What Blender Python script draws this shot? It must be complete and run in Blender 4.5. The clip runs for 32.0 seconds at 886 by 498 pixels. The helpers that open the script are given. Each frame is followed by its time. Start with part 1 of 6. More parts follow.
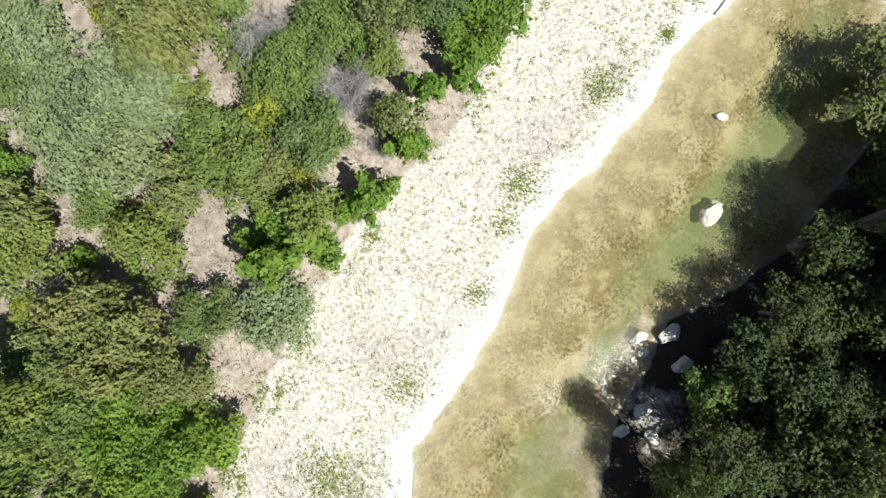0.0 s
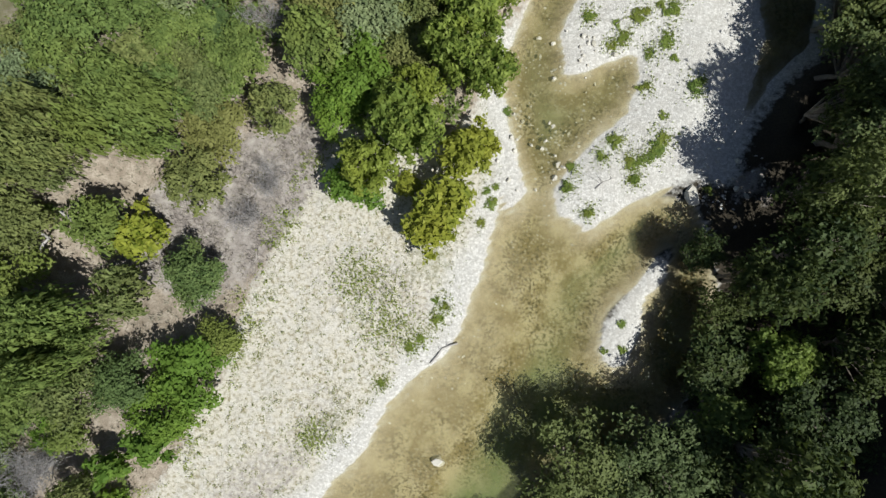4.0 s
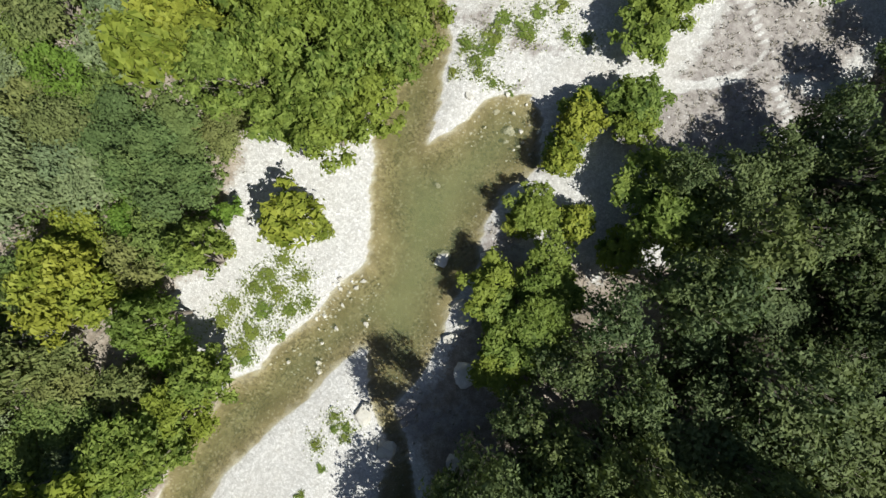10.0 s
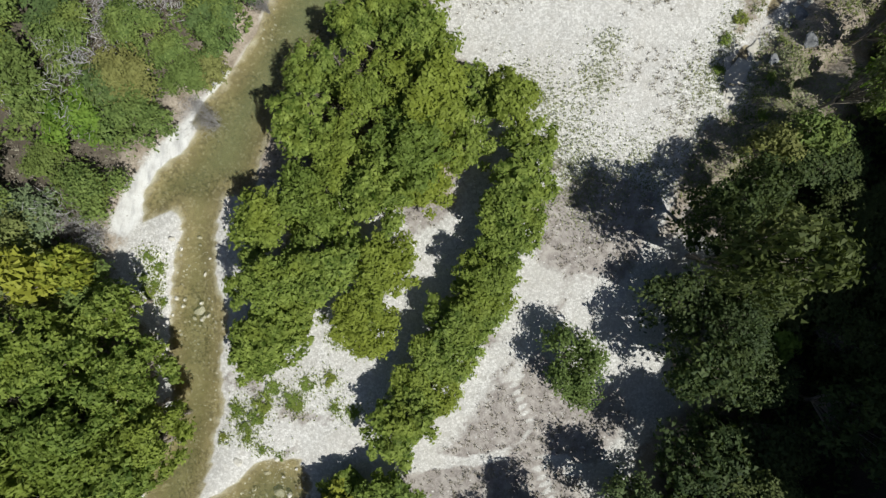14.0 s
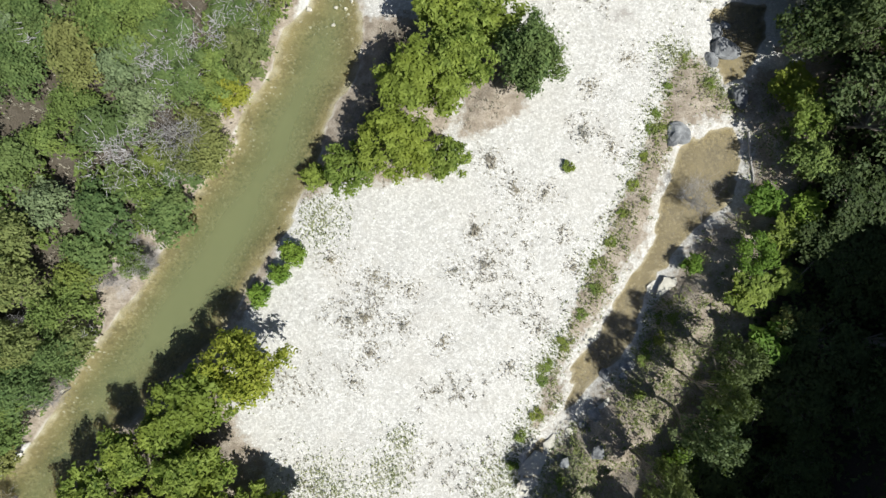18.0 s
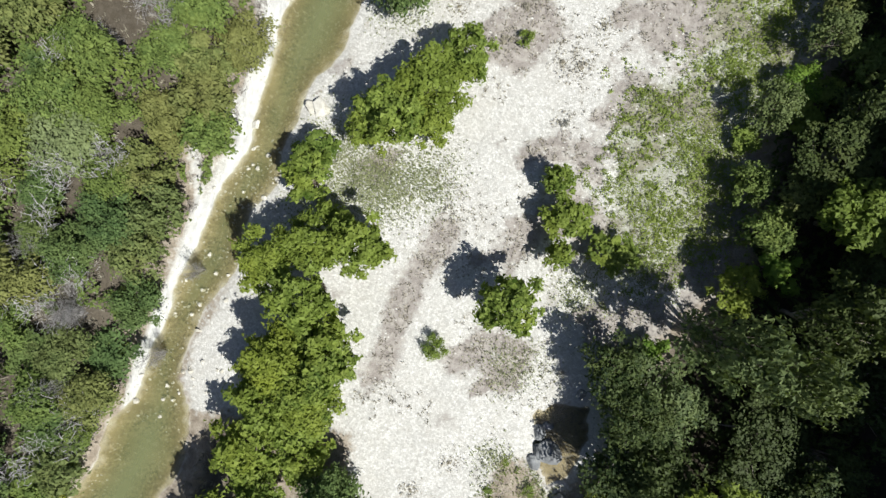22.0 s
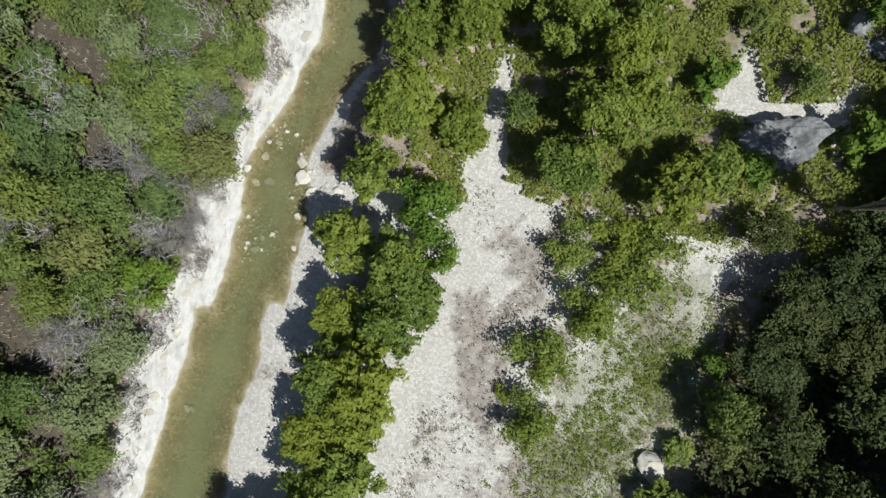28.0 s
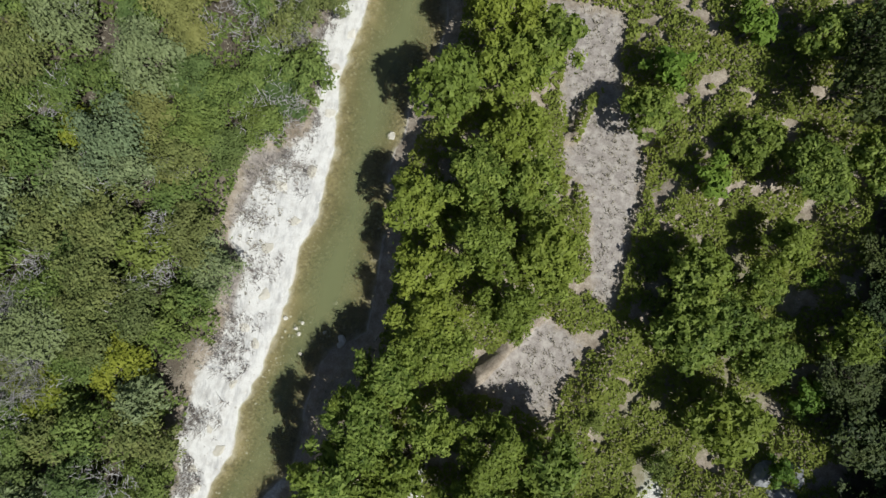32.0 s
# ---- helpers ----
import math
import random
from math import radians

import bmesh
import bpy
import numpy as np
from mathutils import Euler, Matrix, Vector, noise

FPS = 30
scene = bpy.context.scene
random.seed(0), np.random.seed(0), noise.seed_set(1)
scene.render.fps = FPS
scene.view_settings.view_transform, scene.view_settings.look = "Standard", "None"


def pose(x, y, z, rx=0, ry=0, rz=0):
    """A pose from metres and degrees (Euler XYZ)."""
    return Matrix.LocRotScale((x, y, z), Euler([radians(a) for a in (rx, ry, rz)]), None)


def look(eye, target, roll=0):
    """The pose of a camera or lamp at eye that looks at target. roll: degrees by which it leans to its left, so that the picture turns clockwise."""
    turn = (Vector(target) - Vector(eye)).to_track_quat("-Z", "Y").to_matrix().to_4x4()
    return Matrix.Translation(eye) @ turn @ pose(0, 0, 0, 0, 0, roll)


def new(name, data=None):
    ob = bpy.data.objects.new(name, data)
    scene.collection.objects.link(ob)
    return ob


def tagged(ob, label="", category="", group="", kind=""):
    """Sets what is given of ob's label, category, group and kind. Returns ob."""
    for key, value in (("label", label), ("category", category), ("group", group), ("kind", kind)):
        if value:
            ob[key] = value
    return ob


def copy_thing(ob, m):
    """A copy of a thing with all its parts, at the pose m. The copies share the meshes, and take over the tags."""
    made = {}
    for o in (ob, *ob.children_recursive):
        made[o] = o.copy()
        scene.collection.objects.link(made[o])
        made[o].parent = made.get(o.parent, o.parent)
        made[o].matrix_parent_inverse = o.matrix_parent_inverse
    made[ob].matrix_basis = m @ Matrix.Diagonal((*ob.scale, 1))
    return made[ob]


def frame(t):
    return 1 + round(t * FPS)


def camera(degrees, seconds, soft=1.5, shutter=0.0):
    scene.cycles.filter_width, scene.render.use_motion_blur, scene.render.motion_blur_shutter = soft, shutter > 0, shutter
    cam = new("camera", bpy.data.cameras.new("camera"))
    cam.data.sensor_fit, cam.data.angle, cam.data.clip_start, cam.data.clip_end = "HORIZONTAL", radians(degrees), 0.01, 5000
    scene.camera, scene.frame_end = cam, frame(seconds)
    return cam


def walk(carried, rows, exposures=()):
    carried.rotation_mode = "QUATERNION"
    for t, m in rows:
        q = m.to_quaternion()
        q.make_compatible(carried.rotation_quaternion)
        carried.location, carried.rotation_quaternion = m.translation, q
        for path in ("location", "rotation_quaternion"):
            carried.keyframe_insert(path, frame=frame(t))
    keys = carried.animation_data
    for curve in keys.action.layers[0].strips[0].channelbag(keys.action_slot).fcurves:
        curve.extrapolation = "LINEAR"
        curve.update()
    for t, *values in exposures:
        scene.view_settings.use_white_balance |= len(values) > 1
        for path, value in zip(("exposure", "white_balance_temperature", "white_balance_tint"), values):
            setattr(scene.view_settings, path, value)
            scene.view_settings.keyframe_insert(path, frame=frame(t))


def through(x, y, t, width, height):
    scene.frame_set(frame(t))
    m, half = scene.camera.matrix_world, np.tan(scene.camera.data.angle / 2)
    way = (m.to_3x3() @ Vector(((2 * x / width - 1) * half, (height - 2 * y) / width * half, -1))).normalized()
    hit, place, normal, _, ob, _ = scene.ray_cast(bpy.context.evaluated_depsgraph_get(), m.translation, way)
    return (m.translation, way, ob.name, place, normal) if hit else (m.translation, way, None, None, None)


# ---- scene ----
cam = camera(93.24, 32.0, soft=1.5)
PATH = [
    (0, -0.387, -0.905, 29.793, -1.492, -0.457, 0.228),
    (0.5, 2.202, 2.09, 29.777, -1.227, -0.212, 0.467),
    (1, 4.723, 5.046, 29.783, -0.98, 0, 0.755),
    (1.5, 7.329, 7.997, 29.832, -0.842, 0.222, 0.846),
    (2, 9.965, 11.043, 29.812, -0.898, 0.282, 1.148),
    (2.5, 12.469, 14.11, 29.785, -0.854, 0.233, 1.429),
    (3, 14.868, 17.226, 29.747, -0.803, 0.163, 1.509),
    (3.5, 17.211, 20.308, 29.694, -0.727, 0.036, 1.677),
    (5.5, 26.518, 32.822, 29.712, -0.464, 0.063, 1.981),
    (6, 28.77, 36.036, 29.722, -0.392, 0.096, 2.13),
    (6.5, 30.959, 39.292, 29.707, -0.401, 0.089, 2.413),
    (7, 33.101, 42.545, 29.68, -0.403, 0.078, 2.57),
    (7.5, 35.212, 45.878, 29.745, -0.487, 0.124, 2.863),
    (8, 37.312, 49.211, 29.782, -0.619, 0.113, 3.167),
    (8.5, 39.397, 52.545, 29.775, -0.728, 0.141, 3.399),
    (9, 41.387, 55.816, 29.754, -0.654, 0.101, 3.655),
    (9.5, 43.302, 59.006, 29.736, -0.39, 0.079, 3.799),
    (10, 45.187, 62.211, 29.763, -0.188, 0.045, 4.117),
    (10.5, 47.014, 65.408, 29.857, 0.119, -0.02, 4.359),
    (11, 48.877, 68.737, 29.886, 0.169, -0.036, 4.69),
    (11.5, 50.71, 72.123, 29.905, 0.217, -0.025, 4.957),
    (12, 52.524, 75.524, 29.938, 0.082, -0.014, 5.217),
    (12.5, 54.263, 78.953, 29.937, 0.108, -0.022, 5.426),
    (13, 55.957, 82.476, 29.963, 0.13, -0.026, 5.602),
    (13.5, 57.6, 86.036, 30.027, 0.161, -0.024, 5.721),
    (14, 59.221, 89.517, 30.068, 0.082, -0.012, 5.847),
    (14.5, 60.71, 93.1, 30.047, 0.013, -0.002, 6.16),
    (16.5, 66.504, 108.198, 30.316, -0.788, 0.162, 7.347),
    (17, 67.862, 111.918, 30.27, -0.737, 0.198, 7.59),
    (17.5, 69.122, 115.554, 30.189, -0.624, 0.125, 7.811),
    (18, 70.321, 119.184, 30.156, -0.538, 0.017, 8.067),
    (18.5, 71.489, 122.824, 30.165, -0.427, 0.014, 8.093),
    (19, 72.644, 126.475, 30.171, -0.263, -0.005, 8.336),
    (19.5, 73.737, 130.152, 30.166, -0.187, 0.011, 8.677),
    (20, 74.794, 133.808, 30.17, 0.092, -0.009, 8.903),
    (20.5, 75.793, 137.574, 30.209, 0.163, -0.036, 9.022),
    (21, 76.776, 141.504, 30.214, -0.136, 0.017, 9.288),
    (21.5, 77.676, 145.311, 30.231, -0.171, 0.034, 9.523),
    (22, 78.51, 149.025, 30.246, -0.028, 0.003, 9.459),
    (22.5, 79.299, 152.705, 30.322, 0.169, -0.023, 9.401),
    (23, 79.994, 156.412, 30.376, 0.41, -0.066, 9.345),
    (23.5, 80.634, 160.208, 30.43, 0.541, -0.096, 9.367),
    (24, 81.263, 164.023, 30.503, 0.712, -0.076, 9.44),
    (24.5, 81.799, 167.821, 30.604, 0.781, -0.124, 9.44),
    (25, 82.265, 171.643, 30.735, 0.838, -0.22, 9.367),
    (25.5, 82.718, 175.403, 30.769, 1.297, -0.137, 9.801),
    (27.5, 84.621, 190.905, 31.015, 0.269, -0.038, 9.175),
    (28, 84.957, 194.812, 31.031, 0.421, -0.03, 9.53),
    (28.5, 85.244, 198.675, 31.097, 0.607, -0.002, 9.828),
    (29, 85.531, 202.544, 31.185, 0.719, 0.055, 10.093),
    (29.5, 85.779, 206.398, 31.318, 0.925, 0.037, 10.22),
    (30, 85.945, 210.336, 31.426, 1.038, 0.022, 10.316),
    (30.5, 86.014, 214.401, 31.507, 0.975, 0.004, 10.462),
    (31, 86.036, 218.502, 31.559, 0.803, -0.026, 10.603),
    (31.5, 85.984, 222.557, 31.567, 0.677, -0.081, 10.833),
    (32, 85.957, 226.634, 31.588, 0.517, -0.047, 11.046),
]
EXPOSURES = [(0.0, 0.70), (1.0, 0.58), (3.0, 0.30), (6.0, -0.04), (7.0, 0.24), (8.0, 0.37), (9.0, 0.44), (10.0, 0.34), (12.0, 0.06), (14.0, 0.06), (17.0, 0.50), (19.0, 0.22), (20.0, 0.17), (22.0, 0.40), (25.0, 0.20), (28.0, 0.06), (30.0, -0.02), (32.0, 0.0)]
walk(cam, [(t, pose(*p)) for t, *p in PATH], EXPOSURES)

# ---- sky and sun ----
SUN_AZIMUTH, SUN_HEIGHT = radians(-31), radians(51)     # towards the sun, from +x, and above the horizon
world = bpy.data.worlds.new("sky")
scene.world = world
world.use_nodes = True
wn, wl = world.node_tree.nodes, world.node_tree.links
sky = wn.new("ShaderNodeTexSky")
sky.sky_type, sky.sun_disc, sky.sun_elevation = "NISHITA", False, SUN_HEIGHT
sky.sun_rotation = radians(90) - SUN_AZIMUTH
wl.new(sky.outputs[0], wn["Background"].inputs["Color"])
wn["Background"].inputs["Strength"].default_value = 0.042
lamp = bpy.data.lights.new("sun", "SUN")
lamp.energy, lamp.angle, lamp.color = 4.6, radians(0.53), (0.985, 0.985, 0.915)
sun = new("sun", lamp)
to_sun = Vector((math.cos(SUN_AZIMUTH) * math.cos(SUN_HEIGHT), math.sin(SUN_AZIMUTH) * math.cos(SUN_HEIGHT), math.sin(SUN_HEIGHT)))
sun.matrix_world = look(to_sun * 60 + Vector((60, 100, 0)), (60, 100, 0))


# ---- materials ----
class Nodes:
    """A short way to write node trees."""

    def __init__(self, name):
        self.mat = bpy.data.materials.new(name)
        self.mat.use_nodes = True
        self.tree = self.mat.node_tree
        self.bsdf = self.tree.nodes["Principled BSDF"]
        self.out = self.tree.nodes["Material Output"]

    def add(self, kind, values=(), **props):
        n = self.tree.nodes.new("ShaderNode" + kind)
        for key, value in props.items():
            setattr(n, key, value)
        for key, value in dict(values).items():
            self.put(n.inputs[key], value)
        return n

    def put(self, socket, value):
        if isinstance(value, bpy.types.NodeSocket):
            self.tree.links.new(value, socket)
        else:
            socket.default_value = value

    def noise(self, scale, detail=4.0, rough=0.55, vector=None):
        n = self.add("TexNoise", {"Scale": scale, "Detail": detail, "Roughness": rough})
        self.put(n.inputs["Vector"], vector or self.where())
        return n.outputs["Fac"]

    def where(self):
        if not hasattr(self, "place"):
            self.place = self.add("NewGeometry").outputs["Position"]
        return self.place

    def math(self, op, a, b=0.0, clamp=False):
        n = self.add("Math", operation=op, use_clamp=clamp)
        self.put(n.inputs[0], a)
        self.put(n.inputs[1], b)
        return n.outputs[0]

    def span(self, v, low, high, to_low=0.0, to_high=1.0):
        n = self.add("MapRange", {"Value": v, "From Min": low, "From Max": high, "To Min": to_low, "To Max": to_high})
        return n.outputs[0]

    def mix(self, fac, a, b, blend="MIX"):
        n = self.add("Mix", data_type="RGBA", blend_type=blend)
        self.put(n.inputs[0], fac)
        self.put(n.inputs[6], a)
        self.put(n.inputs[7], b)
        return n.outputs[2]

    def bump(self, height, strength, distance):
        n = self.add("Bump", {"Height": height, "Strength": strength, "Distance": distance})
        self.put(self.bsdf.inputs["Normal"], n.outputs[0])
        return n.outputs[0]


def rgb(r, g, b):
    return (r, g, b, 1.0)


def ground_material():
    s = Nodes("earth_and_gravel")
    attr = {k: s.add("Attribute", attribute_name=k).outputs["Fac"] for k in ("gravel", "dry", "green", "wet", "litter_shade", "clean", "ledge", "weedy")}
    fine, mid, big = s.noise(9.0, 6.0, 0.7), s.noise(1.6, 5.0, 0.6), s.noise(0.22, 3.0)
    # soil and litter under the brush; the near-black litter also carries painted shade
    soil = s.mix(s.span(mid, 0.35, 0.65), rgb(0.26, 0.215, 0.17), rgb(0.46, 0.40, 0.335))
    soil = s.mix(s.span(fine, 0.45, 0.75), soil, rgb(0.17, 0.14, 0.105))
    soil = s.mix(attr["litter_shade"], soil, s.mix(s.span(fine, 0.4, 0.7), rgb(0.055, 0.045, 0.032), rgb(0.025, 0.022, 0.016)))
    # bleached limestone gravel: cells of two sizes
    cell = s.add("TexVoronoi", {"Scale": 7.0, "Randomness": 1.0})
    s.put(cell.inputs["Vector"], s.where())
    edge = s.add("TexVoronoi", {"Scale": 7.0}, feature="DISTANCE_TO_EDGE")
    s.put(edge.inputs["Vector"], s.where())
    hue = s.add("SeparateColor", {"Color": cell.outputs["Color"]}).outputs[0]
    stone = s.mix(hue, rgb(0.50, 0.49, 0.47), rgb(0.74, 0.73, 0.71))
    stone = s.mix(s.span(edge.outputs[0], 0.0, 0.10, 0.5, 0.0), stone, rgb(0.27, 0.245, 0.215))
    speck = s.noise(3.6, 6.0, 0.75)
    stone = s.mix(s.span(speck, 0.55, 0.68, 0.0, 0.62), stone, rgb(0.27, 0.255, 0.235))
    stone = s.mix(s.span(mid, 0.52, 0.74, 0.0, 0.35), stone, rgb(0.40, 0.37, 0.32))
    stone = s.mix(s.span(big, 0.48, 0.70, 0.0, 0.3), stone, rgb(0.50, 0.47, 0.43))
    weedy = s.mix(s.span(speck, 0.47, 0.60), rgb(0.61, 0.575, 0.50), rgb(0.31, 0.275, 0.18))
    stone = s.mix(s.math("MULTIPLY", attr["weedy"], s.span(mid, 0.3, 0.6, 0.35, 0.95)), stone, weedy)
    # dead grass and leaf litter
    straw = s.mix(s.span(fine, 0.35, 0.7), rgb(0.37, 0.335, 0.31), rgb(0.20, 0.175, 0.165))
    straw = s.mix(s.span(mid, 0.42, 0.68), straw, rgb(0.46, 0.425, 0.395))
    grass = s.mix(s.span(fine, 0.3, 0.7), rgb(0.075, 0.105, 0.022), rgb(0.19, 0.20, 0.06))
    # river bed, with silt, algae and stones
    slime = s.noise(0.45, 7.0, 0.7)
    bed = s.mix(s.span(slime, 0.40, 0.60), rgb(0.33, 0.28, 0.155), rgb(0.19, 0.155, 0.07))
    clean = s.mix(s.span(slime, 0.42, 0.56), rgb(0.50, 0.44, 0.285), rgb(0.27, 0.215, 0.105))
    bed = s.mix(attr["clean"], bed, clean)
    algae = s.math("MULTIPLY", s.span(s.noise(4.2, 5.0, 0.7), 0.49, 0.56, 0.0, 0.9), s.span(s.noise(0.3, 4.0, 0.6), 0.40, 0.56, 0.08, 1.0))
    bed = s.mix(algae, bed, rgb(0.095, 0.075, 0.03))
    bed = s.mix(s.span(hue, 0.86, 0.93, 0.0, 0.5), bed, rgb(0.50, 0.45, 0.34))
    high = s.add("SeparateXYZ", {"Vector": s.where()}).outputs[2]
    deep = s.span(high, -0.42, -0.8)
    bed = s.mix(s.math("MULTIPLY", deep, s.span(s.noise(0.35, 4.0), 0.3, 0.6, 0.35, 1.0)), bed, s.mix(attr["clean"], rgb(0.20, 0.235, 0.085), rgb(0.20, 0.26, 0.10)))
    margin = s.math("ADD", high, s.math("MULTIPLY", s.math("SUBTRACT", s.noise(1.1, 4.0), 0.5), 0.16))
    bed = s.mix(s.math("MULTIPLY", s.span(margin, -0.30, -0.02, 0.0, 0.85), s.span(attr["clean"], 0.0, 1.0, 0.3, 1.0)), bed, s.mix(s.span(fine, 0.4, 0.65), rgb(0.56, 0.50, 0.41), rgb(0.40, 0.35, 0.27)))
    bed = s.mix(s.span(margin, -0.07, 0.03), bed, rgb(0.60, 0.57, 0.53))

    def soft(key, spread=0.5):
        v = s.math("ADD", attr[key], s.math("MULTIPLY", s.math("SUBTRACT", s.noise(2.6, 6.0, 0.7), 0.5), spread * 2.2))
        return s.span(v, 0.34, 0.66)

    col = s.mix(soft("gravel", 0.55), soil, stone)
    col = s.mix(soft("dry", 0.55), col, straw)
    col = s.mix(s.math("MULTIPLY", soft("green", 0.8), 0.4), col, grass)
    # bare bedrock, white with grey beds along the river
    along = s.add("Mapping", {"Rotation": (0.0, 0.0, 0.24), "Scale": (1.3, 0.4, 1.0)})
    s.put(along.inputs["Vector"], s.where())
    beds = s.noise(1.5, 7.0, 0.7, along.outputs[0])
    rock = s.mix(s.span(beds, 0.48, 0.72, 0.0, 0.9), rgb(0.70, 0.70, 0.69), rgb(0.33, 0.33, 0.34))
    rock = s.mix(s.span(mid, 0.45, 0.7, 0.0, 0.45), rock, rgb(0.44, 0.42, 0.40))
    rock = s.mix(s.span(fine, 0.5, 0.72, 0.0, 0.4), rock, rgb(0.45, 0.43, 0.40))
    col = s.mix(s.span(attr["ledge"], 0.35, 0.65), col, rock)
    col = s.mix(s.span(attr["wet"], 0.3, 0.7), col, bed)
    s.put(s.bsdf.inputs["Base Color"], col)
    s.bsdf.inputs["Roughness"].default_value = 0.9
    s.bsdf.inputs["Specular IOR Level"].default_value = 0.25
    height = s.math("ADD", s.math("MULTIPLY", s.span(edge.outputs[0], 0.0, 0.25), 0.6), fine)
    s.bump(height, 0.5, 0.05)
    return s.mat


def leaf_material(name, dark, light, warm, sheen=0.45, through=0.28):
    """Leaves: the colour wanders from tree to tree and from leaf to leaf."""
    s = Nodes(name)
    tree = s.add("ObjectInfo").outputs["Random"]
    leaf = s.add("NewGeometry").outputs["Random Per Island"]
    col = s.mix(s.math("ADD", s.math("MULTIPLY", leaf, 0.85), s.span(s.noise(1.5, 3.0), 0.36, 0.64, -0.2, 0.5)), dark, light)
    col = s.mix(s.math("MULTIPLY", s.span(tree, 0.45, 1.0), 0.6), col, warm)
    col = s.mix(s.span(s.noise(0.45, 2.0), 0.5, 0.75, 0.0, 0.5), col, warm)
    other = s.math("FRACT", s.math("MULTIPLY", tree, 7.31))
    col = s.mix(s.span(other, 0.55, 1.0, 0.0, 0.5), col, s.mix(leaf, rgb(dark[0] * 0.6, dark[1] * 0.7, dark[2] * 0.9), rgb(light[0] * 0.55, light[1] * 0.7, light[2] * 0.8)))
    s.put(s.bsdf.inputs["Base Color"], col)
    s.bsdf.inputs["Roughness"].default_value = sheen + 0.12
    s.bsdf.inputs["Specular IOR Level"].default_value = 0.14
    trans = s.add("BsdfTranslucent", {"Color": s.mix(0.5, col, rgb(0.20, 0.28, 0.03))})
    mixed = s.add("MixShader", {0: through})
    s.tree.links.new(s.bsdf.outputs[0], mixed.inputs[1])
    s.tree.links.new(trans.outputs[0], mixed.inputs[2])
    s.tree.links.new(mixed.outputs[0], s.out.inputs["Surface"])
    return s.mat


def plain_material(name, a, b, scale, rough=0.85, bump=0.4, per_object=0.0):
    s = Nodes(name)
    n1, n2 = s.noise(scale, 6.0, 0.65), s.noise(scale * 6, 5.0, 0.7)
    col = s.mix(s.span(n1, 0.35, 0.65), a, b)
    col = s.mix(s.span(n2, 0.5, 0.75, 0.0, 0.5), col, rgb(a[0] * 0.5, a[1] * 0.5, a[2] * 0.5))
    if per_object:
        col = s.mix(s.math("MULTIPLY", s.add("ObjectInfo").outputs["Random"], per_object), col, rgb(a[0] * 0.6, a[1] * 0.58, a[2] * 0.5))
    s.put(s.bsdf.inputs["Base Color"], col)
    s.bsdf.inputs["Roughness"].default_value = rough
    s.bsdf.inputs["Specular IOR Level"].default_value = 0.3
    s.bump(s.math("ADD", n1, s.math("MULTIPLY", n2, 0.4)), bump, 0.05)
    return s.mat


def water_material(name, tint, ripple, murk=(0.21, 0.235, 0.118, 1.0), share=0.34):
    s = Nodes(name)
    s.tree.nodes.remove(s.bsdf)
    waves = s.math("ADD", s.noise(3.5, 4.0, 0.6), s.math("MULTIPLY", s.noise(0.6, 3.0), 1.0))
    spot = s.add("SeparateXYZ", {"Vector": s.where()})
    choppy = s.math("MULTIPLY", s.span(spot.outputs[1], -8.5, -12.0), s.span(s.noise(0.5, 2.0), 0.4, 0.6))
    b = s.add("Bump", {"Height": waves, "Strength": s.span(choppy, 0.0, 1.0, ripple, 1.0), "Distance": 0.1})
    see = s.add("BsdfTransparent", {"Color": tint})
    shine = s.add("BsdfGlossy", {"Color": rgb(1, 1, 1), "Roughness": 0.07, "Normal": b.outputs[0]})
    fac = s.add("Fresnel", {"IOR": 1.33, "Normal": b.outputs[0]})
    # fine silt held in the water
    silt = s.add("BsdfDiffuse", {"Color": murk})
    column = s.add("Attribute", attribute_name="depth").outputs["Fac"]
    body = s.add("MixShader", {0: s.span(column, 0.05, 1.0, share * 0.3, share * 2.0)})
    s.tree.links.new(see.outputs[0], body.inputs[1])
    s.tree.links.new(silt.outputs[0], body.inputs[2])
    mixed = s.add("MixShader", {0: fac.outputs[0]})
    s.tree.links.new(body.outputs[0], mixed.inputs[1])
    s.tree.links.new(shine.outputs[0], mixed.inputs[2])
    s.tree.links.new(mixed.outputs[0], s.out.inputs["Surface"])
    return s.mat


EARTH = ground_material()
RIVER = water_material("river_water", rgb(0.93, 0.92, 0.84), 0.25)
CREEK_WATER = water_material("creek_water", rgb(0.88, 0.85, 0.74), 0.25, rgb(0.40, 0.36, 0.28), 0.5)
LIMESTONE = plain_material("bleached_limestone", rgb(0.62, 0.59, 0.53), rgb(0.76, 0.74, 0.69), 3.0, bump=0.6, per_object=0.5)
# mottled stone; its wide contrast also paints tree-shade dapples on the boulder
GREY_ROCK = plain_material("grey_limestone", rgb(0.13, 0.135, 0.145), rgb(0.36, 0.37, 0.385), 1.1, bump=1.0)
BARK = plain_material("grey_bark", rgb(0.20, 0.17, 0.14), rgb(0.32, 0.28, 0.24), 4.0)
DEADWOOD = plain_material("weathered_wood", rgb(0.36, 0.34, 0.33), rgb(0.52, 0.50, 0.48), 6.0)
LEAF_RIVER = leaf_material("river_tree_leaf", rgb(0.062, 0.108, 0.017), rgb(0.31, 0.39, 0.09), rgb(0.30, 0.34, 0.05), 0.45, 0.4)
LEAF_YELLOW = leaf_material("yellowing_leaf", rgb(0.12, 0.16, 0.02), rgb(0.34, 0.37, 0.06), rgb(0.33, 0.33, 0.05))
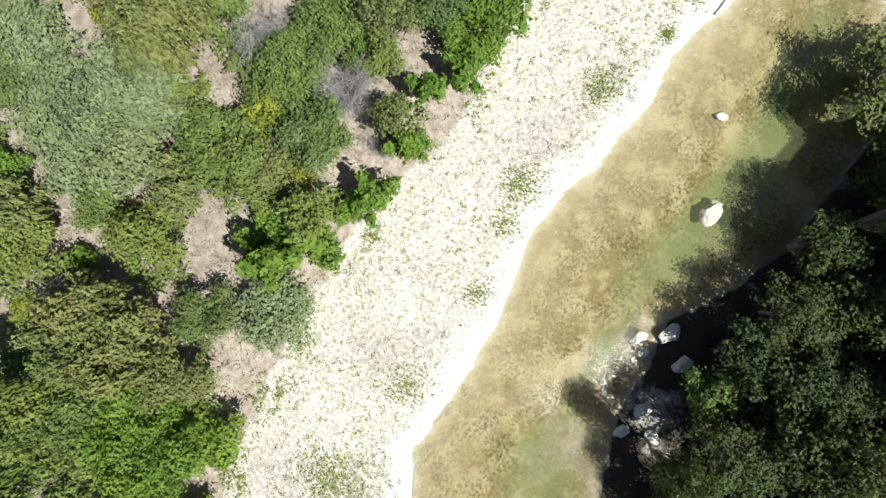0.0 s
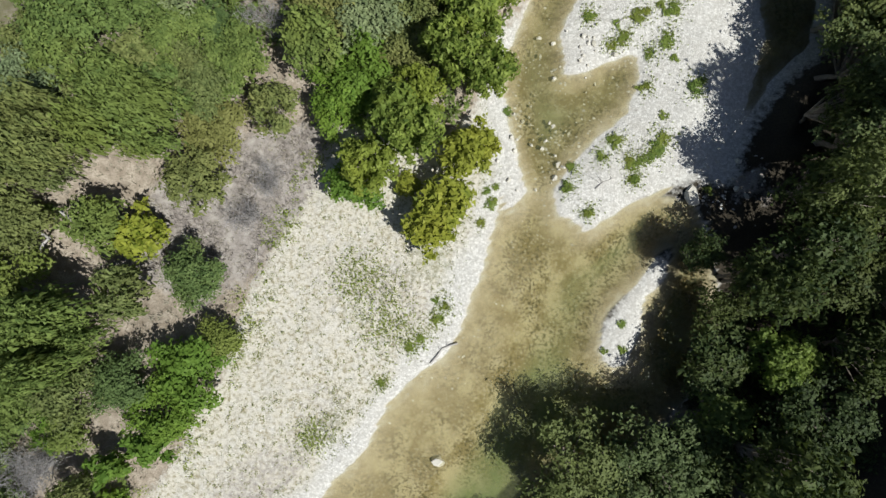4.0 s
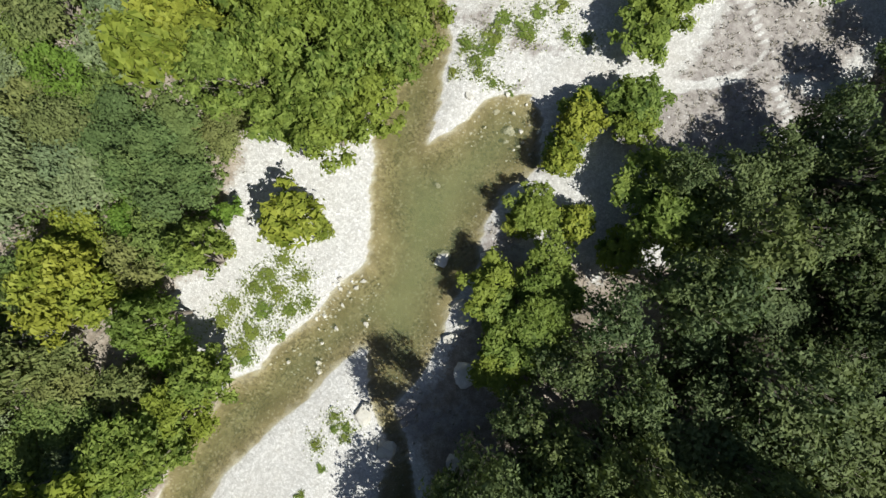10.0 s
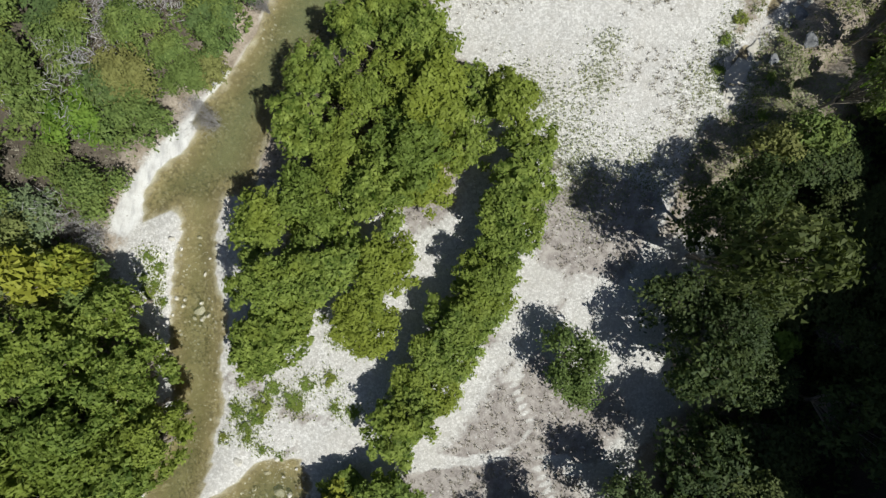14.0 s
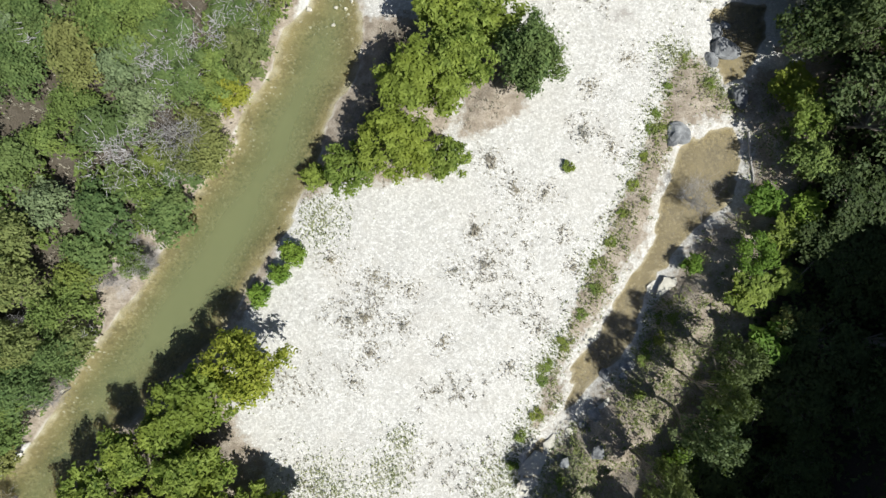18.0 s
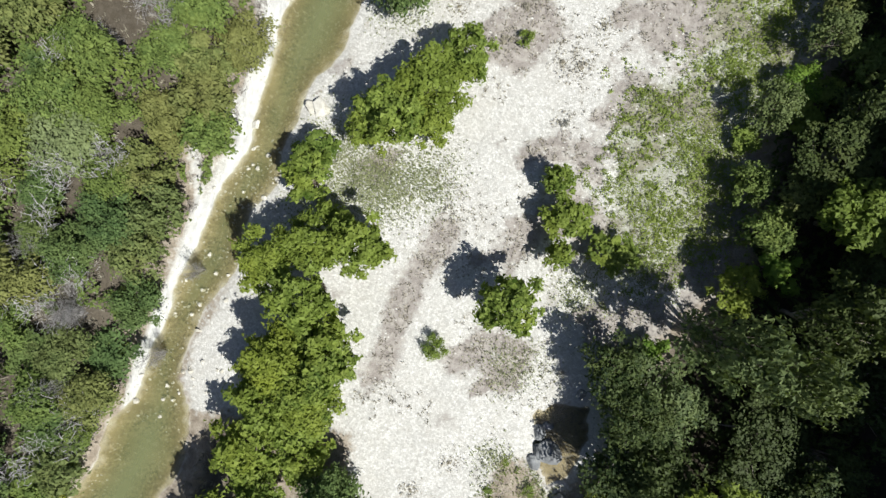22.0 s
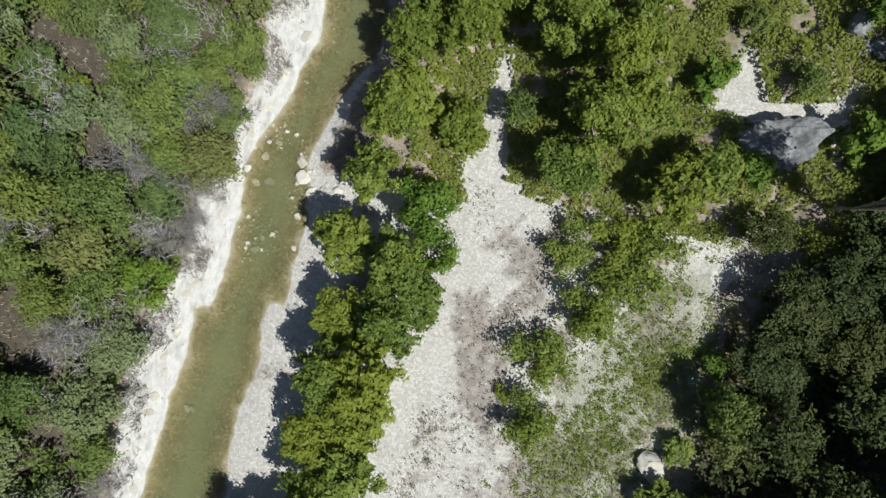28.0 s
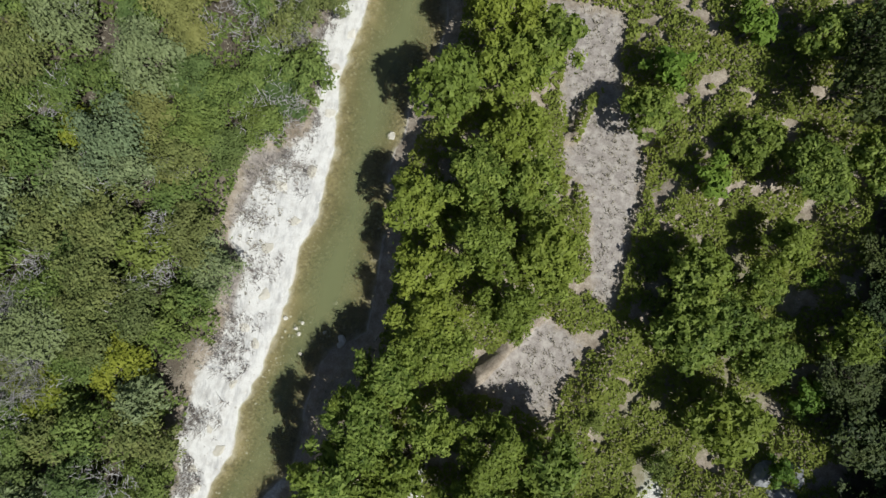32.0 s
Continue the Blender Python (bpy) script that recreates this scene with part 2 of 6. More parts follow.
LEAF_SCRUB = leaf_material("scrub_leaf", rgb(0.08, 0.125, 0.034), rgb(0.195, 0.26, 0.073), rgb(0.20, 0.23, 0.052), 0.55, 0.2)
LEAF_OLIVE = leaf_material("olive_leaf", rgb(0.10, 0.13, 0.042), rgb(0.225, 0.255, 0.088), rgb(0.235, 0.225, 0.075), 0.55, 0.2)
LEAF_GREY = leaf_material("grey_green_leaf", rgb(0.12, 0.16, 0.075), rgb(0.25, 0.30, 0.15), rgb(0.20, 0.24, 0.10), 0.55, 0.15)
LEAF_JUNIPER = leaf_material("juniper_leaf", rgb(0.062, 0.104, 0.034), rgb(0.145, 0.205, 0.07), rgb(0.15, 0.185, 0.058), 0.6, 0.15)
LEAF_BRIGHT = leaf_material("bright_leaf", rgb(0.075, 0.15, 0.022), rgb(0.22, 0.34, 0.06), rgb(0.22, 0.31, 0.05), 0.5, 0.35)
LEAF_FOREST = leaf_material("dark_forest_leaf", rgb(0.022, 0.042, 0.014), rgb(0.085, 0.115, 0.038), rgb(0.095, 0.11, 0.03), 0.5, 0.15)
LEAF_OAK = leaf_material("oak_leaf", rgb(0.04, 0.066, 0.024), rgb(0.165, 0.21, 0.085), rgb(0.16, 0.185, 0.055), 0.5, 0.2)
LEAF_RUST = leaf_material("rusty_dry_leaf", rgb(0.12, 0.06, 0.025), rgb(0.26, 0.15, 0.07), rgb(0.24, 0.18, 0.06), 0.6, 0.15)
WEED = leaf_material("weed_blade", rgb(0.20, 0.23, 0.09), rgb(0.37, 0.38, 0.18), rgb(0.37, 0.35, 0.19), 0.7, 0.35)
STRAW = leaf_material("dry_grass_blade", rgb(0.24, 0.215, 0.18), rgb(0.44, 0.40, 0.34), rgb(0.34, 0.30, 0.20), 0.8, 0.15)
TWIG = plain_material("grey_twigs", rgb(0.28, 0.27, 0.275), rgb(0.46, 0.44, 0.44), 3.0)
HERB = leaf_material("herb_leaf", rgb(0.10, 0.16, 0.03), rgb(0.25, 0.33, 0.08), rgb(0.27, 0.28, 0.06), 0.6, 0.35)
MEADOW = leaf_material("meadow_herb", rgb(0.13, 0.18, 0.04), rgb(0.31, 0.38, 0.10), rgb(0.32, 0.35, 0.10), 0.65, 0.35)
HERB_GREY = leaf_material("grey_herb_leaf", rgb(0.17, 0.195, 0.095), rgb(0.36, 0.38, 0.22), rgb(0.34, 0.33, 0.18), 0.7, 0.3)
BRUSHWOOD = leaf_material("dead_brush", rgb(0.18, 0.155, 0.145), rgb(0.38, 0.34, 0.32), rgb(0.30, 0.26, 0.21), 0.8, 0.05)

# ---- the plan of the valley, in metres ----
LEFT_BANK_A = [(-6, -33), (-3.5, -24.6), (-2.3, -19.7), (-2.4, -16.3), (0.1, -13), (2, -9.7), (3.8, -6.5), (5.1, -3.2), (6.5, 0), (8.5, 2.4), (10.9, 4.4), (12.9, 6.8), (14.8, 9.6), (16, 11.6), (18, 14), (19.5, 15), (20.8, 17.4), (21.6, 20.2), (22.3, 22.6), (23.2, 25.1), (23.6, 26.7), (24.1, 25.6), (25.3, 27.3), (24.3, 29.7), (23.9, 31.7), (23.6, 33.7), (23.1, 36.1), (24.8, 40.1), (26.6, 44.1), (28, 47.4), (30.4, 51), (32.5, 52.9), (35.5, 55.9), (37.8, 58.5), (39.7, 60.6), (39.8, 65)]
LEFT_BANK_B = [(39.7, 67.7), (39.4, 70.9), (40.7, 73.1), (40.9, 75.9), (40.5, 79.9), (40, 81.9), (40.1, 85.5), (40.4, 88.8), (39.8, 90.6), (37.3, 88.9), (37.5, 90.9), (38.1, 92.6), (39.6, 94.6), (40.8, 96.6), (39.8, 95.8), (42.2, 99.9), (44.5, 103.5), (44.6, 105.6), (47.2, 109.6), (48.5, 112.7), (50.5, 116.3), (52.1, 120.2), (54.5, 124.1), (54.5, 125.8), (55.4, 128), (56.6, 131), (57.1, 133.1), (58.5, 135), (58.8, 138.3), (59.9, 142.8), (60.6, 145.9), (61.4, 148.9), (62.2, 151.5), (63.1, 153.7), (63.5, 155.8), (63.8, 158.2)]
LEFT_BANK_C = [(64, 161.5), (64.5, 165), (65, 167.1), (65.2, 170.6), (65.7, 173.2), (66.4, 176.3), (66.8, 181), (67.5, 184.1), (67.7, 188), (68.6, 187.7), (69.3, 191.2), (69.6, 195.5), (69.3, 198.4), (70.8, 202.1), (72, 205.3), (73.1, 208.9), (73.4, 211.7), (73.8, 214.4), (74.4, 216.7), (75, 220.7), (75.2, 224.2), (76.1, 227.6), (76.3, 232.9), (75.9, 237.2), (76.1, 240.7), (76.8, 243.5), (77.4, 249.8), (76.3, 261.9)]
LEFT_BANK = LEFT_BANK_A + LEFT_BANK_B + LEFT_BANK_C
RIGHT_BANK_A = [(7.3, -33.1), (10.1, -24.6), (11.2, -19.7), (12, -16.3), (12.8, -13), (14.8, -9.7), (16, -7.1), (20, -4.8), (24.8, -1.5), (26.4, 0.9), (28.3, 4.1), (38.4, 14.3), (39.5, 17.5), (38.9, 21.9), (38.2, 24.7), (37.1, 27), (35.1, 27.4), (37.6, 29.8), (39.6, 31.5), (41.1, 33.9), (42.6, 36), (44.9, 38.1), (45.2, 42.1), (44.6, 44.9), (43.7, 48.4), (42.3, 50.7), (44.6, 53.3), (45.6, 55.8), (46.1, 58), (47.7, 61.1), (47.9, 63.6), (49.7, 66.5), (51.2, 68.6), (52.1, 72), (50.6, 73.5), (47.6, 73)]
RIGHT_BANK_B = [(46.1, 71.5), (43.6, 69.6), (44.4, 72.5), (44.7, 76.2), (44.3, 80.2), (44.2, 83.1), (43.5, 85.4), (43, 88.6), (43.3, 91.9), (45.2, 91.5), (45.7, 94.4), (46.3, 97.1), (48, 100.6), (50, 103.8), (52.5, 107), (55.4, 110.3), (57, 114.2), (58.3, 116.9), (59.2, 119.1), (59.5, 121.1), (60.6, 123.4), (61, 126.3), (61.5, 128.4), (62.4, 131), (62.5, 134.3), (61.3, 136.6), (61.5, 139.4), (62.5, 142), (64, 145.2), (64.2, 149.3), (65.9, 151.7), (65.9, 153.7), (66.8, 157.4), (67.7, 159.6), (69, 161.9), (69.8, 164.2)]
RIGHT_BANK_C = [(70.3, 166.7), (70.3, 169.2), (70.5, 168.2), (71.6, 171.3), (72.1, 175.2), (71.8, 178.1), (72, 180.6), (72.8, 183.3), (72.9, 187.2), (73, 189.4), (74, 188.6), (74.3, 194.1), (74.8, 195.9), (74, 199.6), (75.3, 203.3), (76.1, 206), (77.9, 208), (78.3, 213.5), (78.8, 217.5), (81.5, 219.7), (81.5, 224.4), (81.6, 228.3), (80.8, 232.1), (81.5, 235.2), (81.7, 238.8), (82.9, 241.6), (82.6, 245.5), (82.8, 250.9), (81.8, 263)]
RIGHT_BANK = RIGHT_BANK_A + RIGHT_BANK_B + RIGHT_BANK_C
ISLAND = [(40.2, 54.8), (38.1, 52.9), (36.3, 50.7), (34, 48.6), (32.1, 46.4), (30.6, 44.3), (28.9, 41.8), (27.3, 38.2), (28, 35.8), (29.4, 35.9), (31.3, 36.8), (32.7, 37.2), (33, 35.6), (32.3, 32.8), (30.7, 31.7), (28.4, 29.4), (27.3, 27.4), (27.7, 25.8), (29.8, 24.6), (31.4, 25.5), (32.9, 26.8), (34.9, 27.7), (37.1, 28.7), (40.1, 28.3), (40.7, 33.9), (41.4, 36.3), (41.7, 38.8), (41.2, 40.7), (41.5, 43.2), (42.2, 46), (42.9, 47.4), (41.3, 49.5), (40.7, 50.6), (40.4, 52.2)]
SHOAL = [(35.6, 23.4), (35.3, 21.4), (33.8, 19.8), (33.7, 17.3), (32.9, 15.3), (31.7, 14.9), (30.9, 16.1), (31.2, 18.1), (32.4, 19.9), (34.5, 22.6)]
CREEK = [(78.1, 104.3), (79.3, 107.3), (80.6, 110.4), (81.3, 113.8), (82.6, 116.4), (83.8, 119.8), (84.8, 122.4), (85.6, 125.8), (85.6, 127.4), (86.5, 129.2), (88.0, 130.6), (89.5, 131.0), (90.5, 130.1), (90.8, 128.1), (90.8, 125.3), (87.2, 121.5), (86.1, 119.3), (85.3, 117.6), (84.9, 114.7), (84.4, 112.5), (82.6, 110.6), (81.3, 108.4), (79.9, 106.2), (78.5, 101.4)]
CREEK_POOL = [(87.2, 134.9), (86.7, 138.1), (88.4, 140.1), (91, 139.7), (91.8, 137.3), (90.9, 135.1), (88.7, 133.1)]
SHADE_POOL = [(107, 188.6), (106.1, 191.8), (106.5, 194.5), (107.9, 193.8), (108.4, 190.5), (108.3, 188.4)]
GRAVEL_SOUTH = [(-5.9, -32.7), (-9.2, -32.7), (-12.4, -24.4), (-15.5, -19.5), (-13.9, -14.5), (-12.3, -11.3), (-9.1, -4.9), (-6.7, -1.3), (-3.9, 1.9), (-1.5, 4.3), (1.6, 7.5), (2.8, 10.6), (4.4, 13.3), (7.4, 22.2), (9.2, 26.2), (11.1, 30.2), (13.8, 31.8), (12, 30.5), (14.7, 33), (17.7, 29.1), (20, 30.4), (22.3, 34.4), (23.4, 36.1), (25.1, 32.6), (26.5, 27.8), (23.2, 22.6), (21.8, 17), (17.1, 12.9), (12.5, 6.4), (4.5, -8), (0.6, -19.5)]
GRAVEL_WEST = [(30.8, 69.1), (36.8, 68.7), (38.2, 71.2), (40.6, 71.7), (41.2, 61.1), (37.9, 56.9), (31.2, 50.1), (29.5, 51.6), (28.2, 53.5), (26.9, 55.4), (27.1, 58.6), (29.8, 59.9), (30.9, 64.4)]
GRAVEL_TONGUE = [(38.5, 85.7), (40.1, 85.8), (40.4, 81.8), (38.8, 81.7)]
GRAVEL_TONGUE_EAST = [(43.4, 69.3), (44.3, 76.6), (44.2, 80.2), (44.5, 83.1), (47.1, 80.9), (51.9, 85), (55.8, 83), (56.8, 81.1), (54.7, 77.2), (53.5, 73.5), (54.5, 71.2), (51.2, 71.7), (48, 72.2), (45.8, 69.9)]
GRAVEL_LEDGE = [(35.8, 86.2), (37.1, 89.6), (40.6, 90.7), (41, 88.3), (40.2, 81.8), (38.2, 82)]
GRAVEL_LOW_WEST = [(38.1, 70.4), (39.6, 71.3), (40.4, 63.3), (29.7, 62.3), (30.5, 66.4), (37.2, 67.5)]
GRAVEL_EAST = [(51.1, 68.4), (51.3, 71.2), (54.7, 73.8), (71, 75.6), (71.2, 73.2), (62.7, 71.9), (56, 60.8), (53.3, 64.6), (50.2, 63.2), (46, 55), (44.3, 56.5)]
GRAVEL_FIELD_A = [(57.5, 85.1), (59.5, 89.7), (60.5, 95.4), (61.2, 100.7), (59.7, 93.8), (60.7, 98.8), (59.9, 102.7), (57.7, 104.5), (57.1, 110.4), (57.1, 105.3), (56.1, 110), (58, 113.9), (59.2, 120.1), (62.9, 122.6), (69.3, 123.5), (70.1, 129.6), (70.1, 126.4), (74.9, 129.1), (74.3, 136.3), (71.3, 134.1), (74.4, 139.9), (73.8, 146.3), (76.6, 151.2), (78.1, 157.1), (77.7, 154.7), (79.2, 163.1), (75.3, 164.1), (75.1, 170.6), (80.9, 172.4), (74.9, 167.4), (78.6, 167.6), (81.8, 175.6), (84.5, 181.4), (85.5, 192.6), (83.9, 177.8), (84.5, 184.2), (86.5, 192)]
GRAVEL_FIELD_B = [(86.1, 196.9), (85, 201), (86, 205.3), (87.1, 211.4), (88.3, 207.8), (88.8, 200.8), (93.3, 199), (97.3, 200.1), (96.4, 195.3), (93.7, 191.5), (93, 185.6), (94.9, 179.3), (93.7, 183.9), (93.4, 175.5), (93.1, 167.2), (91.8, 168.5), (93.9, 160.6), (94.4, 152.5), (89.6, 141.6), (87.2, 143.6), (89.7, 141.1), (86.1, 138.1), (86.6, 140.1), (85, 135.1), (83.3, 127.1), (80.8, 119.5), (78.9, 110.7), (78.6, 108.1), (77.6, 100.7), (74.3, 98.6), (76.6, 100.5), (73.9, 92.2), (72.2, 89.6), (66.6, 89), (66.3, 89.2), (66.7, 94), (63.6, 92.9)]
GRAVEL_FIELD = GRAVEL_FIELD_A + GRAVEL_FIELD_B
WEST_SHELF_A = [(57.9, 133.5), (58.1, 136.8), (58.8, 140.2), (60, 145.7), (60.6, 149.5), (59.8, 154.2), (63, 154.7), (58.7, 140.5), (60.2, 146), (60.9, 149.4), (59.7, 152.9), (62.7, 157.9), (63.2, 162.6), (61.9, 166.5), (63.2, 170), (63, 154.6), (63.5, 159.6), (63.4, 164.5), (64.7, 170.5), (64, 174.6), (64, 179.2), (64, 183.4), (64.9, 187.8), (64.5, 181.2), (65.4, 187.6), (66.6, 190.7), (67.1, 195), (66.5, 196.2), (69.1, 198.3)]
WEST_SHELF_B = [(68.5, 201.6), (70.3, 205.7), (68.3, 200.9), (70.4, 205.6), (69.6, 209.7), (70.1, 214.1), (71.9, 217.9), (71.9, 222.6), (71.3, 217.2), (72, 222.5), (70.3, 224.8), (71.5, 229.3), (74.9, 233.9), (74.5, 238.1), (72.9, 239.5), (74.6, 242), (73.9, 252.4), (77.2, 253), (76.7, 242.4), (76.3, 235.4), (76.3, 226.8), (74, 213.5), (72.7, 207.3), (70.2, 194.3), (68.7, 183.5), (67.7, 177.1), (65.9, 168.7), (64.6, 156.1), (60.8, 142.8), (61.4, 144.7)]
WEST_SHELF = WEST_SHELF_A + WEST_SHELF_B
PATCH_NORTH = [(89.5, 217.5), (91.6, 220.5), (93.6, 223.4), (97.3, 221.9), (96, 219.2), (95.7, 216.5), (92.2, 217.2)]
PATCH_TRACK = [(90.2, 246.4), (96.1, 246.7), (96, 243.5), (96.8, 241.5), (98.6, 237.6), (99.2, 231.3), (98.9, 225.2), (97.5, 225.8), (96.5, 230.7), (94.1, 234.5), (92.7, 239.4), (92.1, 243.6), (90.5, 245)]
DRY_SHELF = [(70.3, 231.4), (72.8, 231.5), (73.9, 229.3), (73, 224.4), (72, 218.7), (70.7, 219.7), (70.2, 225.6)]
PATCH_BOULDER = [(102.2, 208), (103.3, 211.6), (104.6, 213.9), (106.6, 209.6), (111, 210.5), (113.2, 212.5), (112.3, 208.2), (106.2, 207)]
DRY_EAST = [(58.5, 74.1), (61.1, 75.6), (63.2, 79), (65.6, 83.8), (68.2, 81.4), (72.7, 80.6), (74, 78.8), (71.1, 75.7), (70.6, 72.5), (65.6, 70.8), (61.7, 69.3), (56.9, 69.6), (55.9, 71.9)]
DRY_UPPER = [(65.9, 93.6), (65.9, 89.6), (67.9, 88.6), (71.9, 89.0), (73.7, 91.1), (73.8, 94.7), (69.2, 96.3)]
DRY_WEST = [(7.5, 22.1), (5.9, 24), (6.6, 27.8), (8.1, 31.3), (11.2, 31.4), (10.8, 29.1), (9.4, 25.2)]
DRY_LOW = [(-3, 24.6), (4.3, 30.3), (8.5, 31.2), (11.7, 30.6), (10.2, 26.6), (6.5, 21), (2.7, 18.5), (-2.8, 20.7)]
WEST_CUT = [(36.5, 88.1), (37.8, 91.1), (39.5, 93.7), (41.2, 96.6), (42.8, 100.4), (42.4, 100.6), (40.3, 97.1), (38.2, 94.3), (36.5, 91.7), (35.6, 88.8)]
WEST_CHIP = [(40, 95.6), (42.8, 100), (41.4, 99.4), (38.9, 96.6)]
WEST_CHIP_UP = [(48.1, 111.8), (51.1, 116.5), (49.5, 116.6), (47.2, 114.1)]
DRY_TRACK = [(78.2, 151.4), (79.5, 151), (78.5, 147.4), (77, 143.9), (76.5, 139.8), (74.6, 137.5), (74, 139), (75.1, 142), (75.5, 145.7), (76.9, 149.6)]
DRY_SPOT = [(80.4, 167.8), (82.4, 168.5), (82.5, 165.2), (80.8, 162.9), (79.5, 163.5)]
DRY_MID = [(86.5, 191.8), (88.8, 193.1), (91.3, 185.5), (90.2, 182), (87.8, 183.7)]
DRY_LEFT = [(80, 167), (83.1, 168), (85.2, 165.1), (81.7, 162), (79, 163.2)]
GREEN_EAST = [(92.8, 177.7), (100.4, 178.9), (100.6, 169.9), (101.4, 164.7), (98, 160.5), (98.8, 153.2), (94.7, 150.5), (90, 149.3), (91.2, 156.9), (94, 162.7), (94.6, 168.9)]
GREEN_EDGE = [(90.5, 148.2), (89.2, 156.5), (90.1, 163.1), (96.4, 164.2), (98.4, 154.8), (95.7, 151.1)]
GREEN_NORTH = [(97.7, 161.9), (96.5, 171.9), (94.3, 179.8), (95, 188.3), (101, 195.3), (104.9, 197.7), (106.6, 186.1), (105.4, 183.4), (102, 184.1), (100.9, 180.1), (100.5, 172.6), (100.9, 164.5)]
GREEN_FAR = [(100.7, 202.7), (99.7, 215.2), (102.8, 222.1), (101, 230), (111.4, 234.5), (113, 221.8), (108.1, 215.8), (105.8, 214.6), (103.3, 211.6)]
RIVER_TREES_SOUTH = [(14.7, 28.3, 1.9, 5.2), (17.4, 30.3, 2.2, 5.8), (28.8, 48.9, 2.2, 5.8), (26.1, 47.9, 1.9, 5.3), (25.2, 45.3, 2.4, 6), (23.6, 42.5, 2.5, 6.3), (21.4, 43.9, 2.1, 5.5), (22.7, 40.2, 2.1, 5.5), (20.9, 37.7, 1.9, 5.3), (19.7, 34.9, 2.2, 5.8), (21.6, 34.2, 1.8, 5), (16.6, 30.9, 2.1, 5.5), (17.8, 32.7, 1.8, 5), (29.2, 50.7, 2.6, 6.3), (26.7, 48.5, 2.7, 6.5), (24.7, 45.9, 2.6, 6.3), (23.1, 42.7, 2.4, 6.1), (27.9, 56.4, 1.9, 5.3), (30.4, 61, 1.9, 5.3), (37.7, 68.9, 2.5, 6.3), (34.8, 69.6, 2.1, 5.5), (40.3, 70.7, 2.1, 5.5), (30.8, 52.8, 1.8, 5)]
RIVER_TREES_WEST = [(32.6, 79.7, 2.9, 6.8), (36.6, 80.1, 2.9, 6.8), (39.7, 78.7, 2.6, 6.3), (35, 74.8, 2.9, 6.8), (38.6, 75.2, 2.6, 6.3), (41.6, 74.2, 1.9, 5.3), (37.1, 70.7, 2.1, 5.5), (40.7, 76.9, 2.1, 5.5), (39.3, 72.6, 1.9, 5.3), (38.9, 83.7, 2.1, 5.5), (35.6, 80.9, 2.9, 6.8), (40.6, 80, 2.6, 6.3), (32.9, 77.2, 2.9, 6.8), (38.2, 76.8, 3.2, 7.3), (42.3, 76, 2.4, 6.1), (35.2, 73, 2.7, 6.6), (38.5, 72.2, 2.4, 6.1), (40.9, 74.1, 2.1, 5.5), (32.3, 71.4, 2.7, 6.6)]
YELLOW_TREES = [(28, 75.8, 2.7, 4.2), (26.5, 73.6, 2, 3.6), (29.4, 77.5, 2, 3.6), (18.5, 24.4, 1.6, 2.2), (20.6, 29.1, 1.5, 2.2), (17, 27.4, 0.9, 1.2), (21.7, 30.2, 1.4, 2), (19.5, 25.9, 1.8, 2.4), (35.3, 63.6, 1.8, 2.6), (36.8, 62.8, 1.2, 1.6), (50.3, 64.3, 1.9, 2.2), (53.8, 64.6, 1.1, 1.8), (52.7, 68.8, 1.2, 1.8), (53.8, 71.4, 1.4, 2), (58.9, 109.8, 2.1, 5.6), (58.7, 202, 1.1, 3), (54.7, 127.3, 1.9, 3)]
MID_TREES_A = [(57, 71.2, 1.8, 2.8), (59.4, 65.2, 3.4, 4.4), (57, 62.8, 1.5, 2.5), (51.8, 58.7, 2.7, 3.7), (48.6, 60, 2, 3), (50.3, 56.1, 2.2, 3.2), (47.4, 81, 1.8, 2.8), (50.1, 84.1, 2, 3), (54.5, 84, 2.4, 3.4), (59, 66.8, 3.1, 4.1), (61.2, 64.7, 2.2, 3.2), (54, 64.7, 1.2, 2), (57.1, 63.1, 1.2, 2), (50.9, 65.3, 1.6, 2.2), (52.3, 61.8, 2, 3), (51.1, 57.5, 3.2, 4.2), (53.9, 72.1, 1.4, 2.2), (52.8, 69.4, 1.3, 2.2), (49.2, 58, 1.9, 2.9), (51.7, 56, 2.2, 3.2), (52.8, 59.8, 1.8, 2.8), (49.8, 54.4, 1.8, 2.8), (63.3, 91.7, 2.7, 3.7), (62.3, 88, 2.6, 3.6)]
MID_TREES_B = [(60.7, 84.5, 2.7, 3.7), (59, 80.3, 2.7, 3.7), (57.4, 77.2, 2.2, 3.2), (63.9, 94.4, 2.2, 3.2), (62.9, 89.9, 2.2, 3.2), (61.6, 85.9, 2.2, 3.2), (59.9, 82.4, 2.2, 3.2), (58.3, 78.7, 2.1, 3.1), (64.3, 96.8, 2, 3), (54.3, 72.9, 1.1, 2), (57.5, 72.6, 1.7, 2.5), (53.3, 69.9, 1.3, 2.2), (48.1, 82.2, 2, 3)]
MID_TREES = MID_TREES_A + MID_TREES_B
